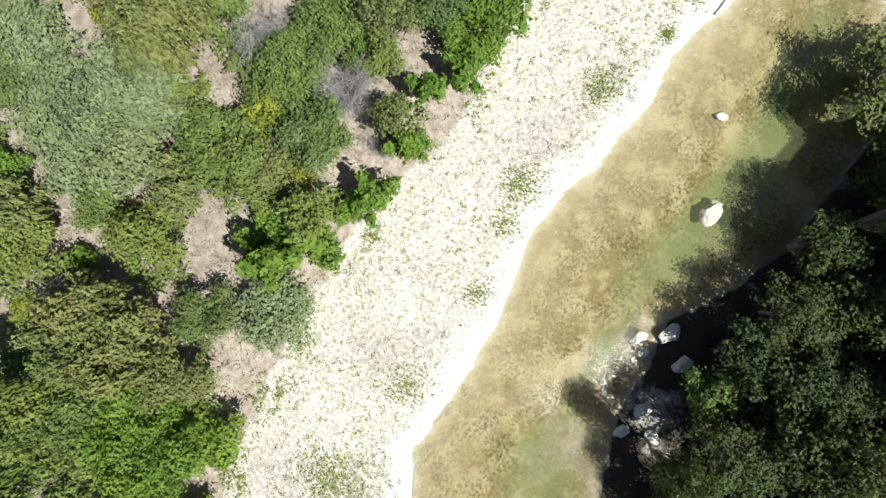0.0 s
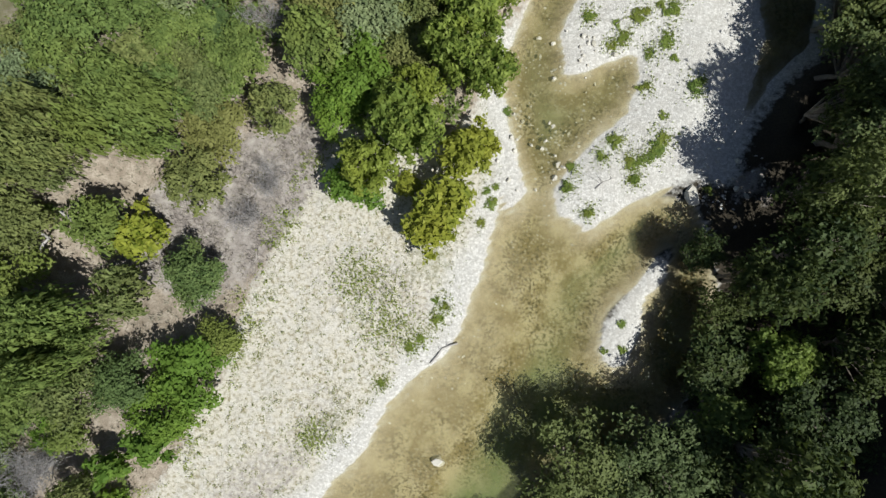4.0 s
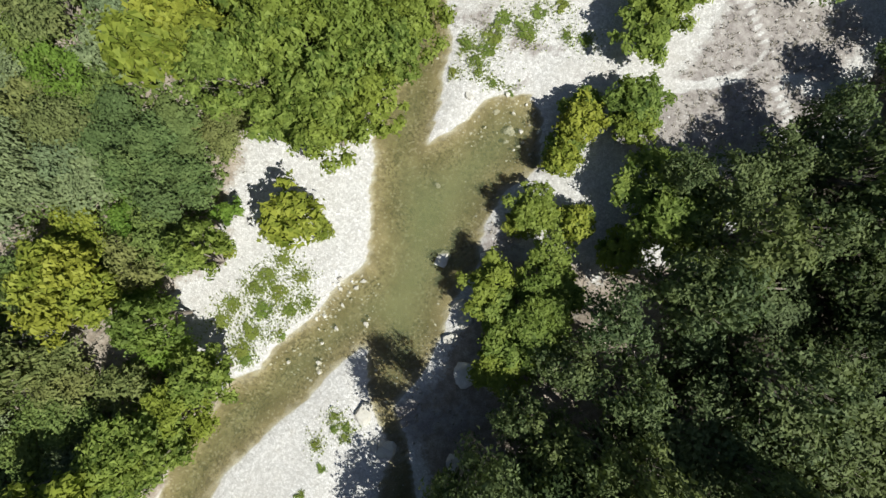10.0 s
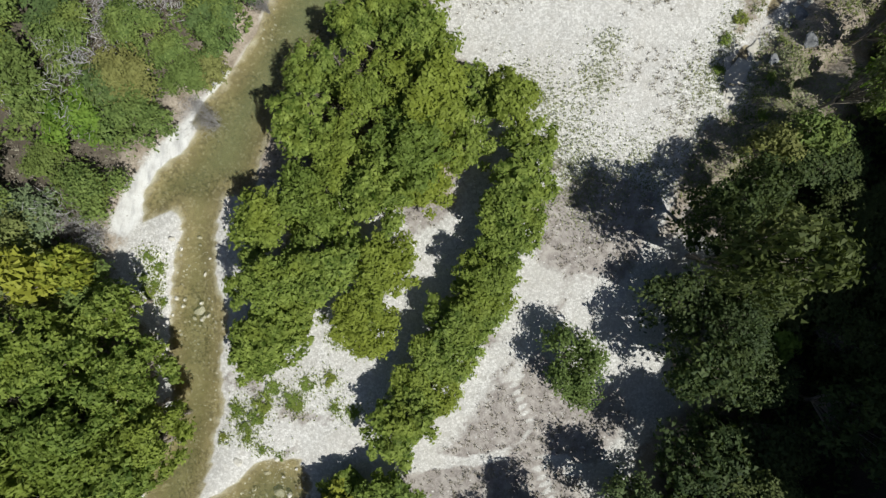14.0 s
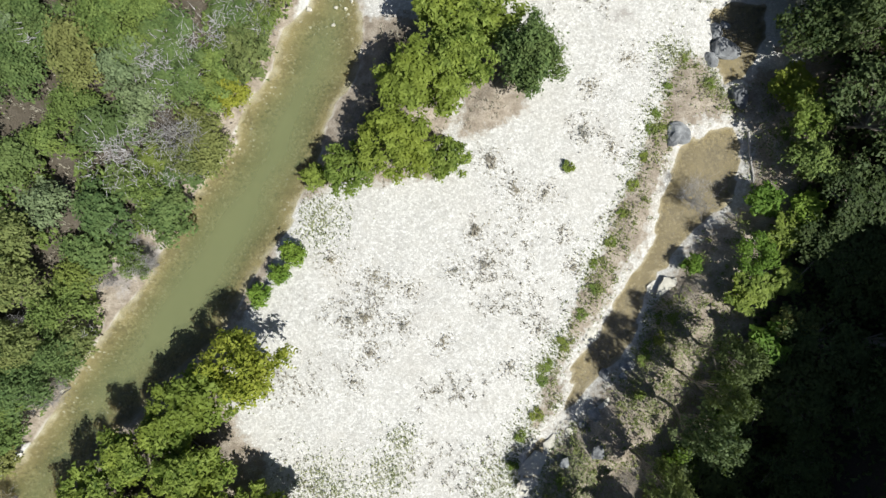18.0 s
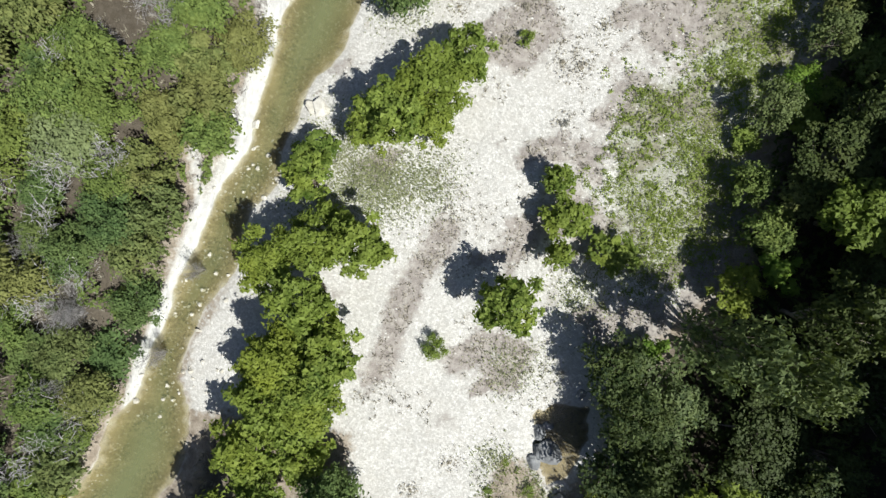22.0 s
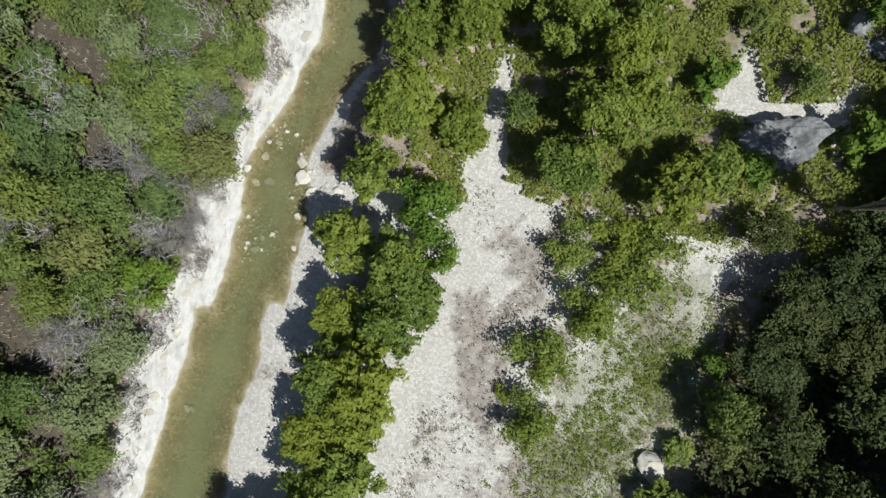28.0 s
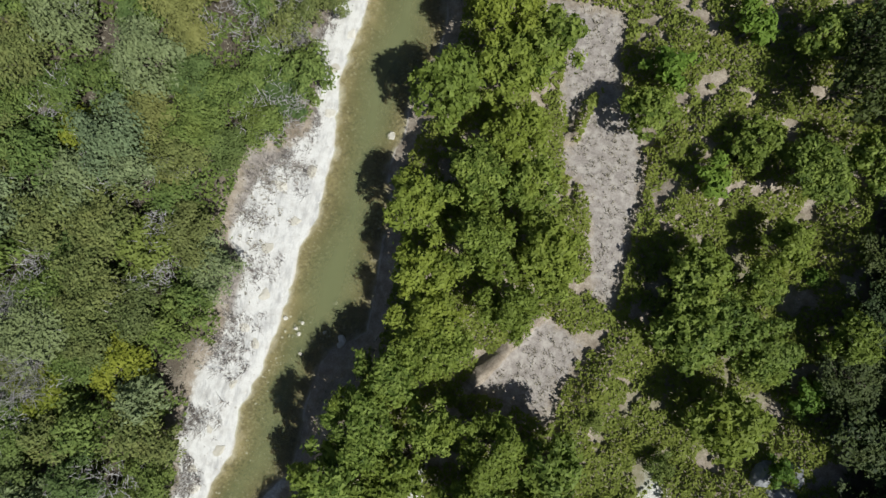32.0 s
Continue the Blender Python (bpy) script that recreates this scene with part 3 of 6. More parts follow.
WOOD_TREES_A = [(47.9, 90.3, 2.7, 4.6), (51, 92.1, 2.8, 4.8), (54.6, 92.5, 3, 5), (57.6, 93.5, 2.3, 4.2), (48.3, 86.4, 2.7, 4.6), (51.8, 87.9, 2.8, 4.8), (55.4, 87.9, 2.8, 4.8), (49.2, 83.1, 2, 3.8), (56.6, 96.7, 2.5, 4.4), (54.5, 84.7, 1.7, 3.4), (56.7, 107.5, 2, 3.8), (54.5, 105.4, 2.4, 4.2), (52.4, 103, 2.7, 4.6), (56.4, 102.8, 2.7, 4.6), (49.9, 99.9, 2.2, 4), (53.3, 98.7, 2.7, 4.6), (49.6, 96.9, 2.2, 4), (57.4, 99, 3.1, 5), (60.3, 99.9, 2.2, 4), (62.1, 99.6, 1.7, 3.4), (52.3, 94.5, 2.7, 4.6), (56.7, 95.5, 2.9, 4.8), (60, 96.4, 2, 3.8), (69.8, 124.9, 1.8, 3.6)]
WOOD_TREES_B = [(66.5, 125.1, 2.7, 4.6), (63.3, 123.4, 2, 3.8), (67.1, 128.8, 2.9, 4.8), (69.7, 131, 2.7, 4.6), (71.4, 134.2, 2.4, 4.2), (71.6, 137.5, 2.7, 4.6), (68.7, 137.6, 2.2, 4), (72.2, 141.3, 2.3, 4.2), (69.8, 140.2, 2.4, 4.2), (68, 134.6, 2, 3.8), (60.7, 122.7, 1, 2.7)]
WOOD_TREES = WOOD_TREES_A + WOOD_TREES_B
NORTH_TREES_A = [(67.5, 146.4, 2.4, 3.8), (70.6, 148.2, 2.7, 4.1), (73.3, 148.4, 2, 3.4), (70.2, 144.5, 2.2, 3.6), (71.4, 141.7, 2.2, 3.6), (69, 140.2, 2.4, 3.8), (71.5, 138.8, 2.4, 3.8), (68.9, 152.4, 1.4, 4), (72.7, 156.2, 1.9, 3.3), (76.3, 157.2, 1.9, 3.3), (83.5, 146.3, 2, 3.2), (85.5, 154.8, 1.2, 2.4), (86.4, 152.4, 1.4, 2.6), (86.3, 149.9, 1.2, 2.4), (90, 150.6, 1.3, 2), (76.1, 159.3, 2.9, 4.3), (78.1, 161.6, 1.7, 3.1), (73.7, 157.1, 1.9, 3.3), (78.3, 170.6, 2.4, 3.8), (68.9, 153.9, 1.4, 2.8), (78.2, 170.4, 2.1, 3.5), (78, 173.7, 2.4, 3.8), (79.3, 177, 2.8, 4.2), (81.2, 179.3, 2.3, 3.7)]
NORTH_TREES_B = [(78.6, 181.1, 2.4, 3.8), (80.9, 183, 2.6, 4), (78.6, 185.7, 2.4, 3.8), (81.5, 186.2, 2.4, 3.8), (82.1, 189.4, 2.5, 3.9), (79.1, 189.2, 2.5, 3.9), (83.2, 191.9, 2.5, 3.9)]
NORTH_TREES = NORTH_TREES_A + NORTH_TREES_B
FAR_TREES_A = [(80.4, 203.1, 2.5, 3.9), (81, 208.5, 2.8, 4.2), (84.2, 209.8, 2.8, 4.2), (85.4, 203, 1.5, 2.9), (79.5, 199.1, 2.1, 3.5), (78.7, 194.4, 2.1, 3.5), (81.9, 193.8, 2.3, 3.7), (93.9, 208.7, 3, 4.4), (90.5, 210.8, 2.8, 4.2), (95.5, 211.5, 2.1, 3.5), (93.4, 204.8, 3, 4.4), (92.1, 201.6, 2.5, 3.9), (96.4, 206.2, 2.1, 3.5), (101.4, 202.9, 2, 3.4), (99.5, 201.3, 2.2, 3.6), (83, 215, 2.9, 4.3), (81.6, 211.7, 2.3, 3.7), (85.8, 212.4, 2.3, 3.7), (84, 217.9, 2.9, 4.3), (86.6, 220.7, 3, 4.4), (91.6, 214.6, 2.7, 4.1), (95.2, 214.1, 2.3, 3.7), (84.7, 203.6, 1.9, 3.3), (81.4, 204.6, 2.3, 3.7)]
FAR_TREES_B = [(91.5, 210.7, 2.7, 4.1), (87.6, 215.5, 2.1, 3.5), (84.2, 236.8, 2.5, 3.9), (89.2, 235.3, 2.9, 4.3), (83.7, 229.2, 2.5, 3.9), (87.1, 231.8, 2.9, 4.3), (90.6, 232.1, 2.7, 4.1), (88.3, 227.8, 3, 4.4), (85.3, 225.3, 2.7, 4.1), (92.6, 228.2, 2.3, 3.7), (91, 224, 2.7, 4.1), (85.9, 222.3, 2.9, 4.3), (86.6, 242.7, 2.9, 4.3), (90.1, 241.1, 2.5, 3.9), (88.1, 239.1, 2.5, 3.9), (84.7, 246.6, 2.9, 4.3), (88.9, 247, 2.9, 4.3), (82, 250.4, 2.9, 4.3), (86.6, 250.9, 2.9, 4.3), (82.6, 255.3, 2.9, 4.3)]
FAR_TREES = FAR_TREES_A + FAR_TREES_B
EAST_TREES = [(98.1, 238.8, 1.7, 3.5), (103.1, 228.7, 1.9, 3.6), (106.2, 225.8, 2.3, 4.1), (108.4, 223.5, 1.9, 3.7), (109, 236.5, 2.7, 4.6), (109, 231.8, 1.6, 3.4), (112.7, 237.6, 2.1, 3.9), (108.1, 245.9, 1.9, 3.7), (114, 226.2, 2.1, 3.9), (105.4, 237.9, 1.7, 3.5), (103.5, 224.2, 2.2, 4.1), (107.1, 219, 2.2, 4), (108.9, 224.4, 2.3, 4.1), (103, 227.8, 1.9, 3.7), (93.4, 226.8, 1.9, 3.7), (107.6, 228.6, 1.9, 3.7)]
OAK_TREES = [(53.5, 55.8, 2.4, 5.5), (50.3, 52.3, 1.9, 5), (55.9, 58.5, 2.6, 6), (52.3, 51.1, 2.5, 6.5), (56.8, 54.5, 2.7, 6.5), (59.3, 61.1, 2.3, 5.5), (59.5, 67.8, 1.9, 4.5), (62.6, 67.3, 2.3, 5), (65.9, 68.9, 2.3, 5), (68.2, 71.9, 1.9, 5), (63.1, 63.8, 2.6, 6), (67.1, 65.1, 2.6, 6), (69.6, 68.7, 2.4, 6)]
# trees of the east wood; some are added only for the shade they cast
SHADE_TREES_A = [(18, -14.3, 3, 5), (19.4, -8.6, 2.7, 4.8), (22.4, -6.1, 2.7, 5), (24.8, -1.5, 2.3, 5), (21.3, -10.5, 2.8, 6), (23.3, -13.7, 2.7, 7), (32.8, 8.2, 3.3, 5), (37.4, 16.4, 2.4, 5), (37.9, 19.6, 1.8, 4.5), (38.6, 8, 2.9, 6.5), (36.3, 10.5, 2.6, 5.5), (36.5, 23.5, 1.6, 4.2), (29.2, 3.1, 2.5, 4.8), (34, 3.3, 2.8, 6), (39.4, 21.3, 2.1, 5.5), (106.6, 199.9, 1.7, 4.5), (52, 44.7, 2.5, 7.4), (50.6, 40.3, 2.5, 7.4), (49.1, 35.3, 2.6, 7.5), (52.2, 31.5, 2.6, 7.5), (46.7, 29.9, 2.5, 7.4), (43.8, 32.5, 2, 7)]
SHADE_TREES_B = [(43.1, 27.8, 2.5, 7.4), (39.1, 21.7, 2, 4.5), (47.6, 25.3, 2.5, 7.4), (42, 23.8, 2.3, 5), (46.5, 39.6, 2, 7), (47.5, 47.2, 2, 7), (52, 49.4, 2, 7), (76.5, 90.9, 2.5, 8), (77.6, 86.3, 2.8, 8), (78.7, 89, 2.9, 9), (78.3, 95.3, 2.2, 7), (79.2, 83.5, 2.6, 8), (74.9, 87.6, 2.7, 5), (75.7, 84.2, 2.5, 5), (75.7, 93, 2.1, 5), (110.4, 242.2, 2.5, 7.5), (110.3, 245.6, 2.2, 7), (91.8, 136.5, 2.5, 5.5), (92.3, 140.7, 2.6, 6.5), (90.5, 143.4, 2.1, 5), (93.9, 137.4, 2.5, 7)]
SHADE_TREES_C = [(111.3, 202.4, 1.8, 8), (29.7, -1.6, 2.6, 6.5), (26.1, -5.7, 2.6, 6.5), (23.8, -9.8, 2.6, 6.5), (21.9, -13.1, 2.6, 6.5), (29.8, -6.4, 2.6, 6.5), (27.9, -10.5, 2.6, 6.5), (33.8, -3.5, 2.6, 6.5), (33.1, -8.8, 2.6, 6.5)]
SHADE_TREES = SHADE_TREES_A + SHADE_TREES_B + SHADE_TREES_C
ROUND_JUNIPERS = [(57.3, 72.2, 1.7, 2), (74.3, 131.4, 2, 4.5), (74, 132.5, 2, 4), (73.5, 169.2, 2.2, 3.5), (74.2, 173.5, 1.7, 3.5), (73.2, 165.6, 2, 4), (73.5, 167.6, 1.5, 3.5)]
BRIGHT_SHRUBS = [(14.5, 34.3, 2.2, 3.4), (12.6, 33.1, 1.8, 3), (21.5, 39.6, 1.8, 3), (60.2, 117, 0.9, 1.6), (59.2, 115.5, 1.1, 1.6), (58, 114, 1.1, 1.6), (83.3, 197.1, 2.3, 4), (84.5, 194.6, 1.9, 4), (87.7, 120.2, 0.9, 1.5)]
BUSHES = [(79.1, 142.2, 0.9, 1), (81.9, 164.5, 0.7, 0.6), (85.5, 174.4, 0.9, 1), (85.4, 174.6, 0.9, 1), (95.5, 192.3, 2.1, 2.6), (92.8, 188.7, 1.3, 1.3), (92.7, 184.1, 1.2, 1.3), (90.6, 185.7, 0.6, 0.8), (93.6, 196.7, 1.1, 1.2), (99.5, 196.9, 1.6, 1.6), (97.4, 193.8, 1.4, 1.4), (95.8, 191.3, 1.6, 1.6), (93.6, 187.3, 1.1, 1.2), (93.1, 183.8, 1.2, 1.3), (91.2, 185.3, 0.6, 0.8), (96.9, 197.5, 1.3, 1.3), (78.3, 125.9, 0.5, 0.5)]
GREY_SHRUBS_A = [(17.2, 44.7, 1.5, 2.7), (47.6, 133.2, 2, 3.2), (52.4, 123.8, 2.2, 3.4), (56.1, 132.5, 1.5, 2.7), (64.7, 167.5, 1.9, 3.1), (63.5, 160.8, 1.7, 2.9), (65, 204.1, 2.1, 3.3), (63.6, 196.9, 2.1, 3.3), (67.1, 196.3, 1.9, 3.1), (66.5, 201.7, 1.9, 3.1), (66.8, 192.8, 1.5, 2.7), (60.1, 185.1, 1.9, 3.1), (58.7, 217.8, 2.1, 3.3), (72.5, 239.9, 2, 3.2)]
GREY_SHRUBS_B = [(60.5, 213.3, 2.3, 3.5), (67.2, 228.9, 1.2, 2.4), (87, 125, 1.6, 1.8)]
GREY_SHRUBS = GREY_SHRUBS_A + GREY_SHRUBS_B
RIVER_ROCKS = [(14.1, -8, 0.73), (14.3, -9, 0.49), (16.1, -7.6, 0.89), (16.9, -9.7, 0.81), (14.1, -13.2, 0.73), (14.8, -15, 0.65), (12.7, -14.8, 0.57), (19.6, 7.9, 0.52), (18.9, 0.8, 0.97), (19.4, 1.6, 0.48), (36.9, 27.4, 0.75), (40.4, 50, 0.87), (42.3, 47.7, 0.72), (41.3, 47.9, 0.4), (42.6, 43.5, 0.72), (45.1, 61.3, 0.72), (49.3, 70.9, 0.4), (46.6, 58.2, 0.56), (47.3, 57.3, 0.72), (42.3, 47.7, 0.8), (47.3, 53.7, 1), (48.2, 61.7, 0.4), (44.5, 66.6, 0.24), (46.2, 55.8, 0.56), (47, 47.4, 0.72), (42.2, 83.3, 0.44), (49.4, 70.9, 0.36), (46.2, 73, 0.36), (48.3, 72.2, 0.24), (48.3, 61.9, 0.36)]
CREEK_ROCKS = [(88.2, 135.9, 1.21), (89.7, 132.5, 0.89), (87.6, 137.1, 0.6), (85.5, 129.1, 0.73), (88.1, 137.6, 0.4), (87.5, 135, 0.57), (85.9, 129.5, 0.89), (89.9, 140.3, 0.48), (111.3, 215.4, 1.25), (113.2, 214.4, 1), (112, 214.2, 0.75), (113.6, 215.9, 0.83), (109.1, 190.1, 1.04), (116.2, 219.5, 0.84)]
NORTH_ROCKS_A = [(67.5, 171, 0.53), (68.1, 157.6, 0.73), (65.3, 167.1, 0.41), (63.7, 155.6, 0.41), (68.2, 180.1, 0.25), (102.3, 182.1, 1.35), (68.5, 180.2, 0.25), (80.5, 234.5, 0.38), (111.7, 207.2, 0.9), (112, 208.3, 0.8), (111.6, 206.2, 0.6), (73.6, 199.6, 0.55), (73.7, 198.5, 0.63), (71.3, 197.9, 0.42), (70.4, 197.6, 0.38), (69.6, 198.5, 0.34), (74.5, 197.6, 0.5), (75.3, 196.8, 0.42), (71.6, 200.8, 0.29), (70.8, 199.6, 0.34), (71.1, 192.7, 0.38), (71.5, 193.6, 0.25), (76.3, 204.2, 0.42), (75.9, 213.4, 0.34), (79.8, 218.7, 0.42), (74, 193.3, 0.25), (73.9, 195.6, 0.34), (76.2, 196.2, 0.42), (76.6, 198, 0.38), (79.8, 218.5, 0.38), (75.8, 213.3, 0.25), (80.5, 234.6, 0.38)]
NORTH_ROCKS_B = [(78.7, 221.3, 0.21), (76.3, 218.9, 0.21), (67.6, 157.6, 0.61), (68.5, 157.4, 0.49), (68.1, 180.2, 0.25)]
NORTH_ROCKS = NORTH_ROCKS_A + NORTH_ROCKS_B
WEST_CLEARINGS_A = [(16.8, 45.3, 1.6), (9.2, 33.6, 1.53), (10.9, 50.8, 1.44), (9.8, 49.6, 0.95), (13.2, 67.1, 1.33), (16.1, 59.3, 1.6), (22.9, 54.4, 1.15), (16.9, 44.7, 1.15), (37.8, 92.8, 1.54), (42.2, 124.2, 1.16), (41.3, 112, 0.97), (39.8, 114.5, 0.78), (54.3, 160.3, 1.48), (63.9, 166.7, 1.17), (56.6, 185.4, 1.39), (60.3, 179.1, 1.19), (61.5, 198.4, 1.4), (56.3, 205.3, 1), (58.6, 183, 1.19), (59.3, 204.1, 1), (68.8, 215.2, 1.22), (61.7, 219.8, 0.9), (61, 236.6, 0.82), (61.9, 217.9, 0.81), (-17.6, 10.2, 1.91), (-19.6, 2.9, 1.16), (-13.5, -2.8, 1.74), (-12.8, -7.5, 2.14), (-26.3, 13.1, 0.76), (-27.6, 2.5, 0.77), (-11.1, 14.4, 1.34), (-5.7, 4.2, 0.97)]
WEST_CLEARINGS_B = [(-1.9, 27.6, 2.32), (-5.4, 27.5, 1.55), (-12.6, 16.1, 1.75), (-2.8, 12.5, 1.75), (1.8, 18.1, 1.36), (-14.8, 9, 0.78), (7.4, 27.5, 2.32), (15.7, 59.7, 1.36), (12.9, 67.7, 0.97)]
WEST_CLEARINGS = WEST_CLEARINGS_A + WEST_CLEARINGS_B
EAST_EDGE = [(15.3, -31), (15.8, -18.5), (17.6, -11.4), (20.6, -7.6), (25.1, -3.8), (38, 11.5), (39.2, 19), (41.3, 24.6), (41, 25.1), (43.8, 30.4), (45.4, 36.1), (47.4, 41.8), (48.7, 43.9), (52.2, 48.7), (56.5, 52), (60.6, 57.5), (65.1, 62.6), (68.4, 68.2), (74.9, 72.5), (74.6, 76.8), (79.3, 82.6), (78.6, 90.1), (79, 97.8), (84.1, 101), (86.5, 107), (89, 110.2), (90.8, 116.2), (91.9, 122.1), (93.3, 128), (93.9, 134.9), (94.3, 139.7), (94.5, 145.2), (98.1, 149.2), (99.2, 156.3), (99, 160.6), (102.7, 166.6), (102.1, 175.1), (106.4, 189.8), (107.1, 195.5), (110.2, 197.7), (114.9, 202.5), (115.7, 213.9), (115.2, 226.1), (115.3, 234.3), (113.9, 246.3), (110.2, 266.2)]
RIFFLES = [(25.5, 29.1, 2.39), (26.2, 32.3, 2.39), (26.4, 30.6, 2.41), (27.4, 35.8, 3.21), (30.5, 36.7, 2.01), (39.7, 28.2, 2.21), (37.9, 56.9, 2.41), (35.6, 54.7, 2.41), (39, 59, 1.6), (41.2, 86.8, 2.22), (41.2, 82.8, 2.02), (49.1, 71.8, 2.42), (61.7, 141.9, 2.45), (63, 143.8, 2.45), (63.4, 151.3, 2.04), (64.8, 153.1, 1.63), (63.5, 138.1, 2.24), (59.6, 135.4, 1.84), (74.3, 198, 1.89), (71, 193.6, 1.88), (75.6, 196.5, 1.68), (71.9, 200.6, 1.68), (76.8, 218.8, 1.71), (71.5, 193.4, 1.47)]
WEEDS_ISLAND = [(28.1, 27.7, 0.32), (29.7, 25.9, 0.32), (33.2, 29.7, 0.32), (32.8, 28.4, 0.32), (34.2, 30.5, 0.56), (31.5, 31, 0.48), (28.4, 29.1, 0.32), (33.4, 34.9, 0.32), (31.7, 38.3, 0.32), (29.2, 39.7, 0.32), (32.6, 39.8, 0.56), (35, 40.1, 0.56), (35.1, 41.2, 0.32), (37.3, 47.7, 0.32), (39.2, 49, 0.32), (38.4, 49.7, 0.32), (34.7, 38, 0.48), (33.5, 37.2, 0.32), (36.8, 35, 0.64), (30.9, 37.7, 0.32), (31.7, 42.4, 0.32), (34.7, 31.3, 0.48), (32.6, 29.4, 0.4), (30.4, 29.9, 0.36)]
WEEDS_BAR_A = [(29.4, 39.7, 0.36), (31.5, 41.6, 0.32), (29.7, 25.9, 0.32), (28.1, 27.7, 0.4), (32.4, 29.6, 0.36), (32.8, 28.4, 0.36), (33.8, 29.9, 0.36), (34.2, 30.5, 0.44), (38.1, 27.8, 0.32), (34.8, 38.5, 0.36), (35.5, 42.1, 0.32), (36.1, 41.7, 0.32), (36.4, 44.1, 0.36), (37.7, 46.1, 0.36), (39.2, 48.2, 0.36), (38.4, 48.9, 0.32), (34.7, 32.9, 0.32), (33, 34.8, 0.28), (31.1, 31.2, 0.36), (28.4, 29.1, 0.32), (33.2, 40, 0.32), (34.2, 40.5, 0.36), (34.7, 41.3, 0.32), (35.3, 36.9, 0.32), (31.7, 38, 0.36), (31.2, 39.2, 0.32), (22.9, 26.5, 0.36), (23.1, 27.5, 0.28), (22.2, 28.8, 0.28), (22.7, 26.2, 0.36), (22.5, 27.2, 0.32), (22.2, 25, 0.36)]
WEEDS_BAR_B = [(19.1, 19.4, 0.28), (18.2, 16.7, 0.28), (17.4, 16, 0.28), (15.5, 13.5, 0.24), (23.7, 32.9, 0.36), (19.6, 18.2, 0.24), (32.3, 18.1, 0.32), (32.4, 16.3, 0.32), (31.2, 16.2, 0.24)]
WEEDS_BAR = WEEDS_BAR_A + WEEDS_BAR_B
WEEDS_TONGUE = [(45.9, 76.5, 0.4), (46.6, 75.5, 0.48), (45.5, 76.8, 0.32), (47.6, 77.4, 0.64), (48.3, 78.5, 0.56), (50, 77.4, 0.56), (49.6, 78, 0.48), (50.7, 79.1, 0.48), (52.8, 77.6, 0.28), (54.1, 77.3, 0.48), (45, 74.6, 0.28), (46.8, 74.7, 0.28), (47.9, 74, 0.28), (49.1, 73.5, 0.28), (52.3, 79.6, 0.48), (54.9, 82.2, 0.4), (52.4, 82.4, 0.28), (47.3, 76.4, 0.56), (38.4, 86.9, 0.4), (39.3, 86.2, 0.4), (39, 85, 0.32), (39.7, 83.8, 0.32), (38.7, 84.4, 0.4), (38.2, 85.3, 0.32), (19.2, 18, 0.28), (18.2, 16.7, 0.28), (17.4, 16.1, 0.28), (15.5, 13.5, 0.28), (19.8, 19, 0.28)]
WEEDS_WEST = [(33, 59.3, 0.55), (33.9, 58.2, 0.55), (32.8, 57, 0.63), (32.1, 55.3, 0.63), (31.4, 54.1, 0.56), (34.1, 60.6, 0.4), (35.4, 59.5, 0.4), (34.1, 55.1, 0.36), (34.7, 57.1, 0.48), (30, 56, 0.55), (30.8, 57.2, 0.48), (32.3, 58.5, 0.55), (31.8, 53.3, 0.48), (35.9, 57.6, 0.32)]
GREY_TUFTS_A = [(72.4, 120.5, 0.56), (68.3, 113.1, 0.36), (65.5, 113.4, 0.48), (64.4, 113, 0.36), (65.7, 116.3, 0.32), (66.8, 115.8, 0.36), (62.6, 117, 0.64), (73.3, 118.2, 0.4), (74.9, 123.7, 0.56), (72.8, 125.4, 0.64), (78.5, 121.2, 0.32), (79, 128.5, 0.56), (81.4, 134.1, 0.4), (65.4, 108.7, 0.4), (71.4, 117.5, 0.48), (66.3, 110.9, 0.56), (68.4, 115.7, 0.32), (76.3, 111.2, 0.4), (71.3, 112.4, 0.36), (77.9, 114.2, 0.36), (79.7, 118.9, 0.36)]
GREY_TUFTS_B = [(81.2, 127.6, 0.36), (79, 131.7, 0.36), (76.9, 123.8, 0.36), (76.8, 166.2, 0.4), (77.8, 147.9, 0.48), (86.1, 163.4, 0.48), (87.2, 166.4, 0.4), (85.5, 159.2, 0.48), (78.9, 151, 0.48), (82.1, 167.6, 0.56), (85.6, 182.4, 0.49), (86.4, 179.7, 0.73), (85.3, 176.6, 0.65), (86.4, 172.7, 0.65), (81.6, 166.9, 0.81), (84.7, 163.4, 0.65), (80.5, 164.3, 0.57), (89.5, 189.2, 0.49), (86.2, 181.8, 0.41), (90.2, 182.7, 0.41), (90.4, 191, 0.41)]
GREY_TUFTS = GREY_TUFTS_A + GREY_TUFTS_B
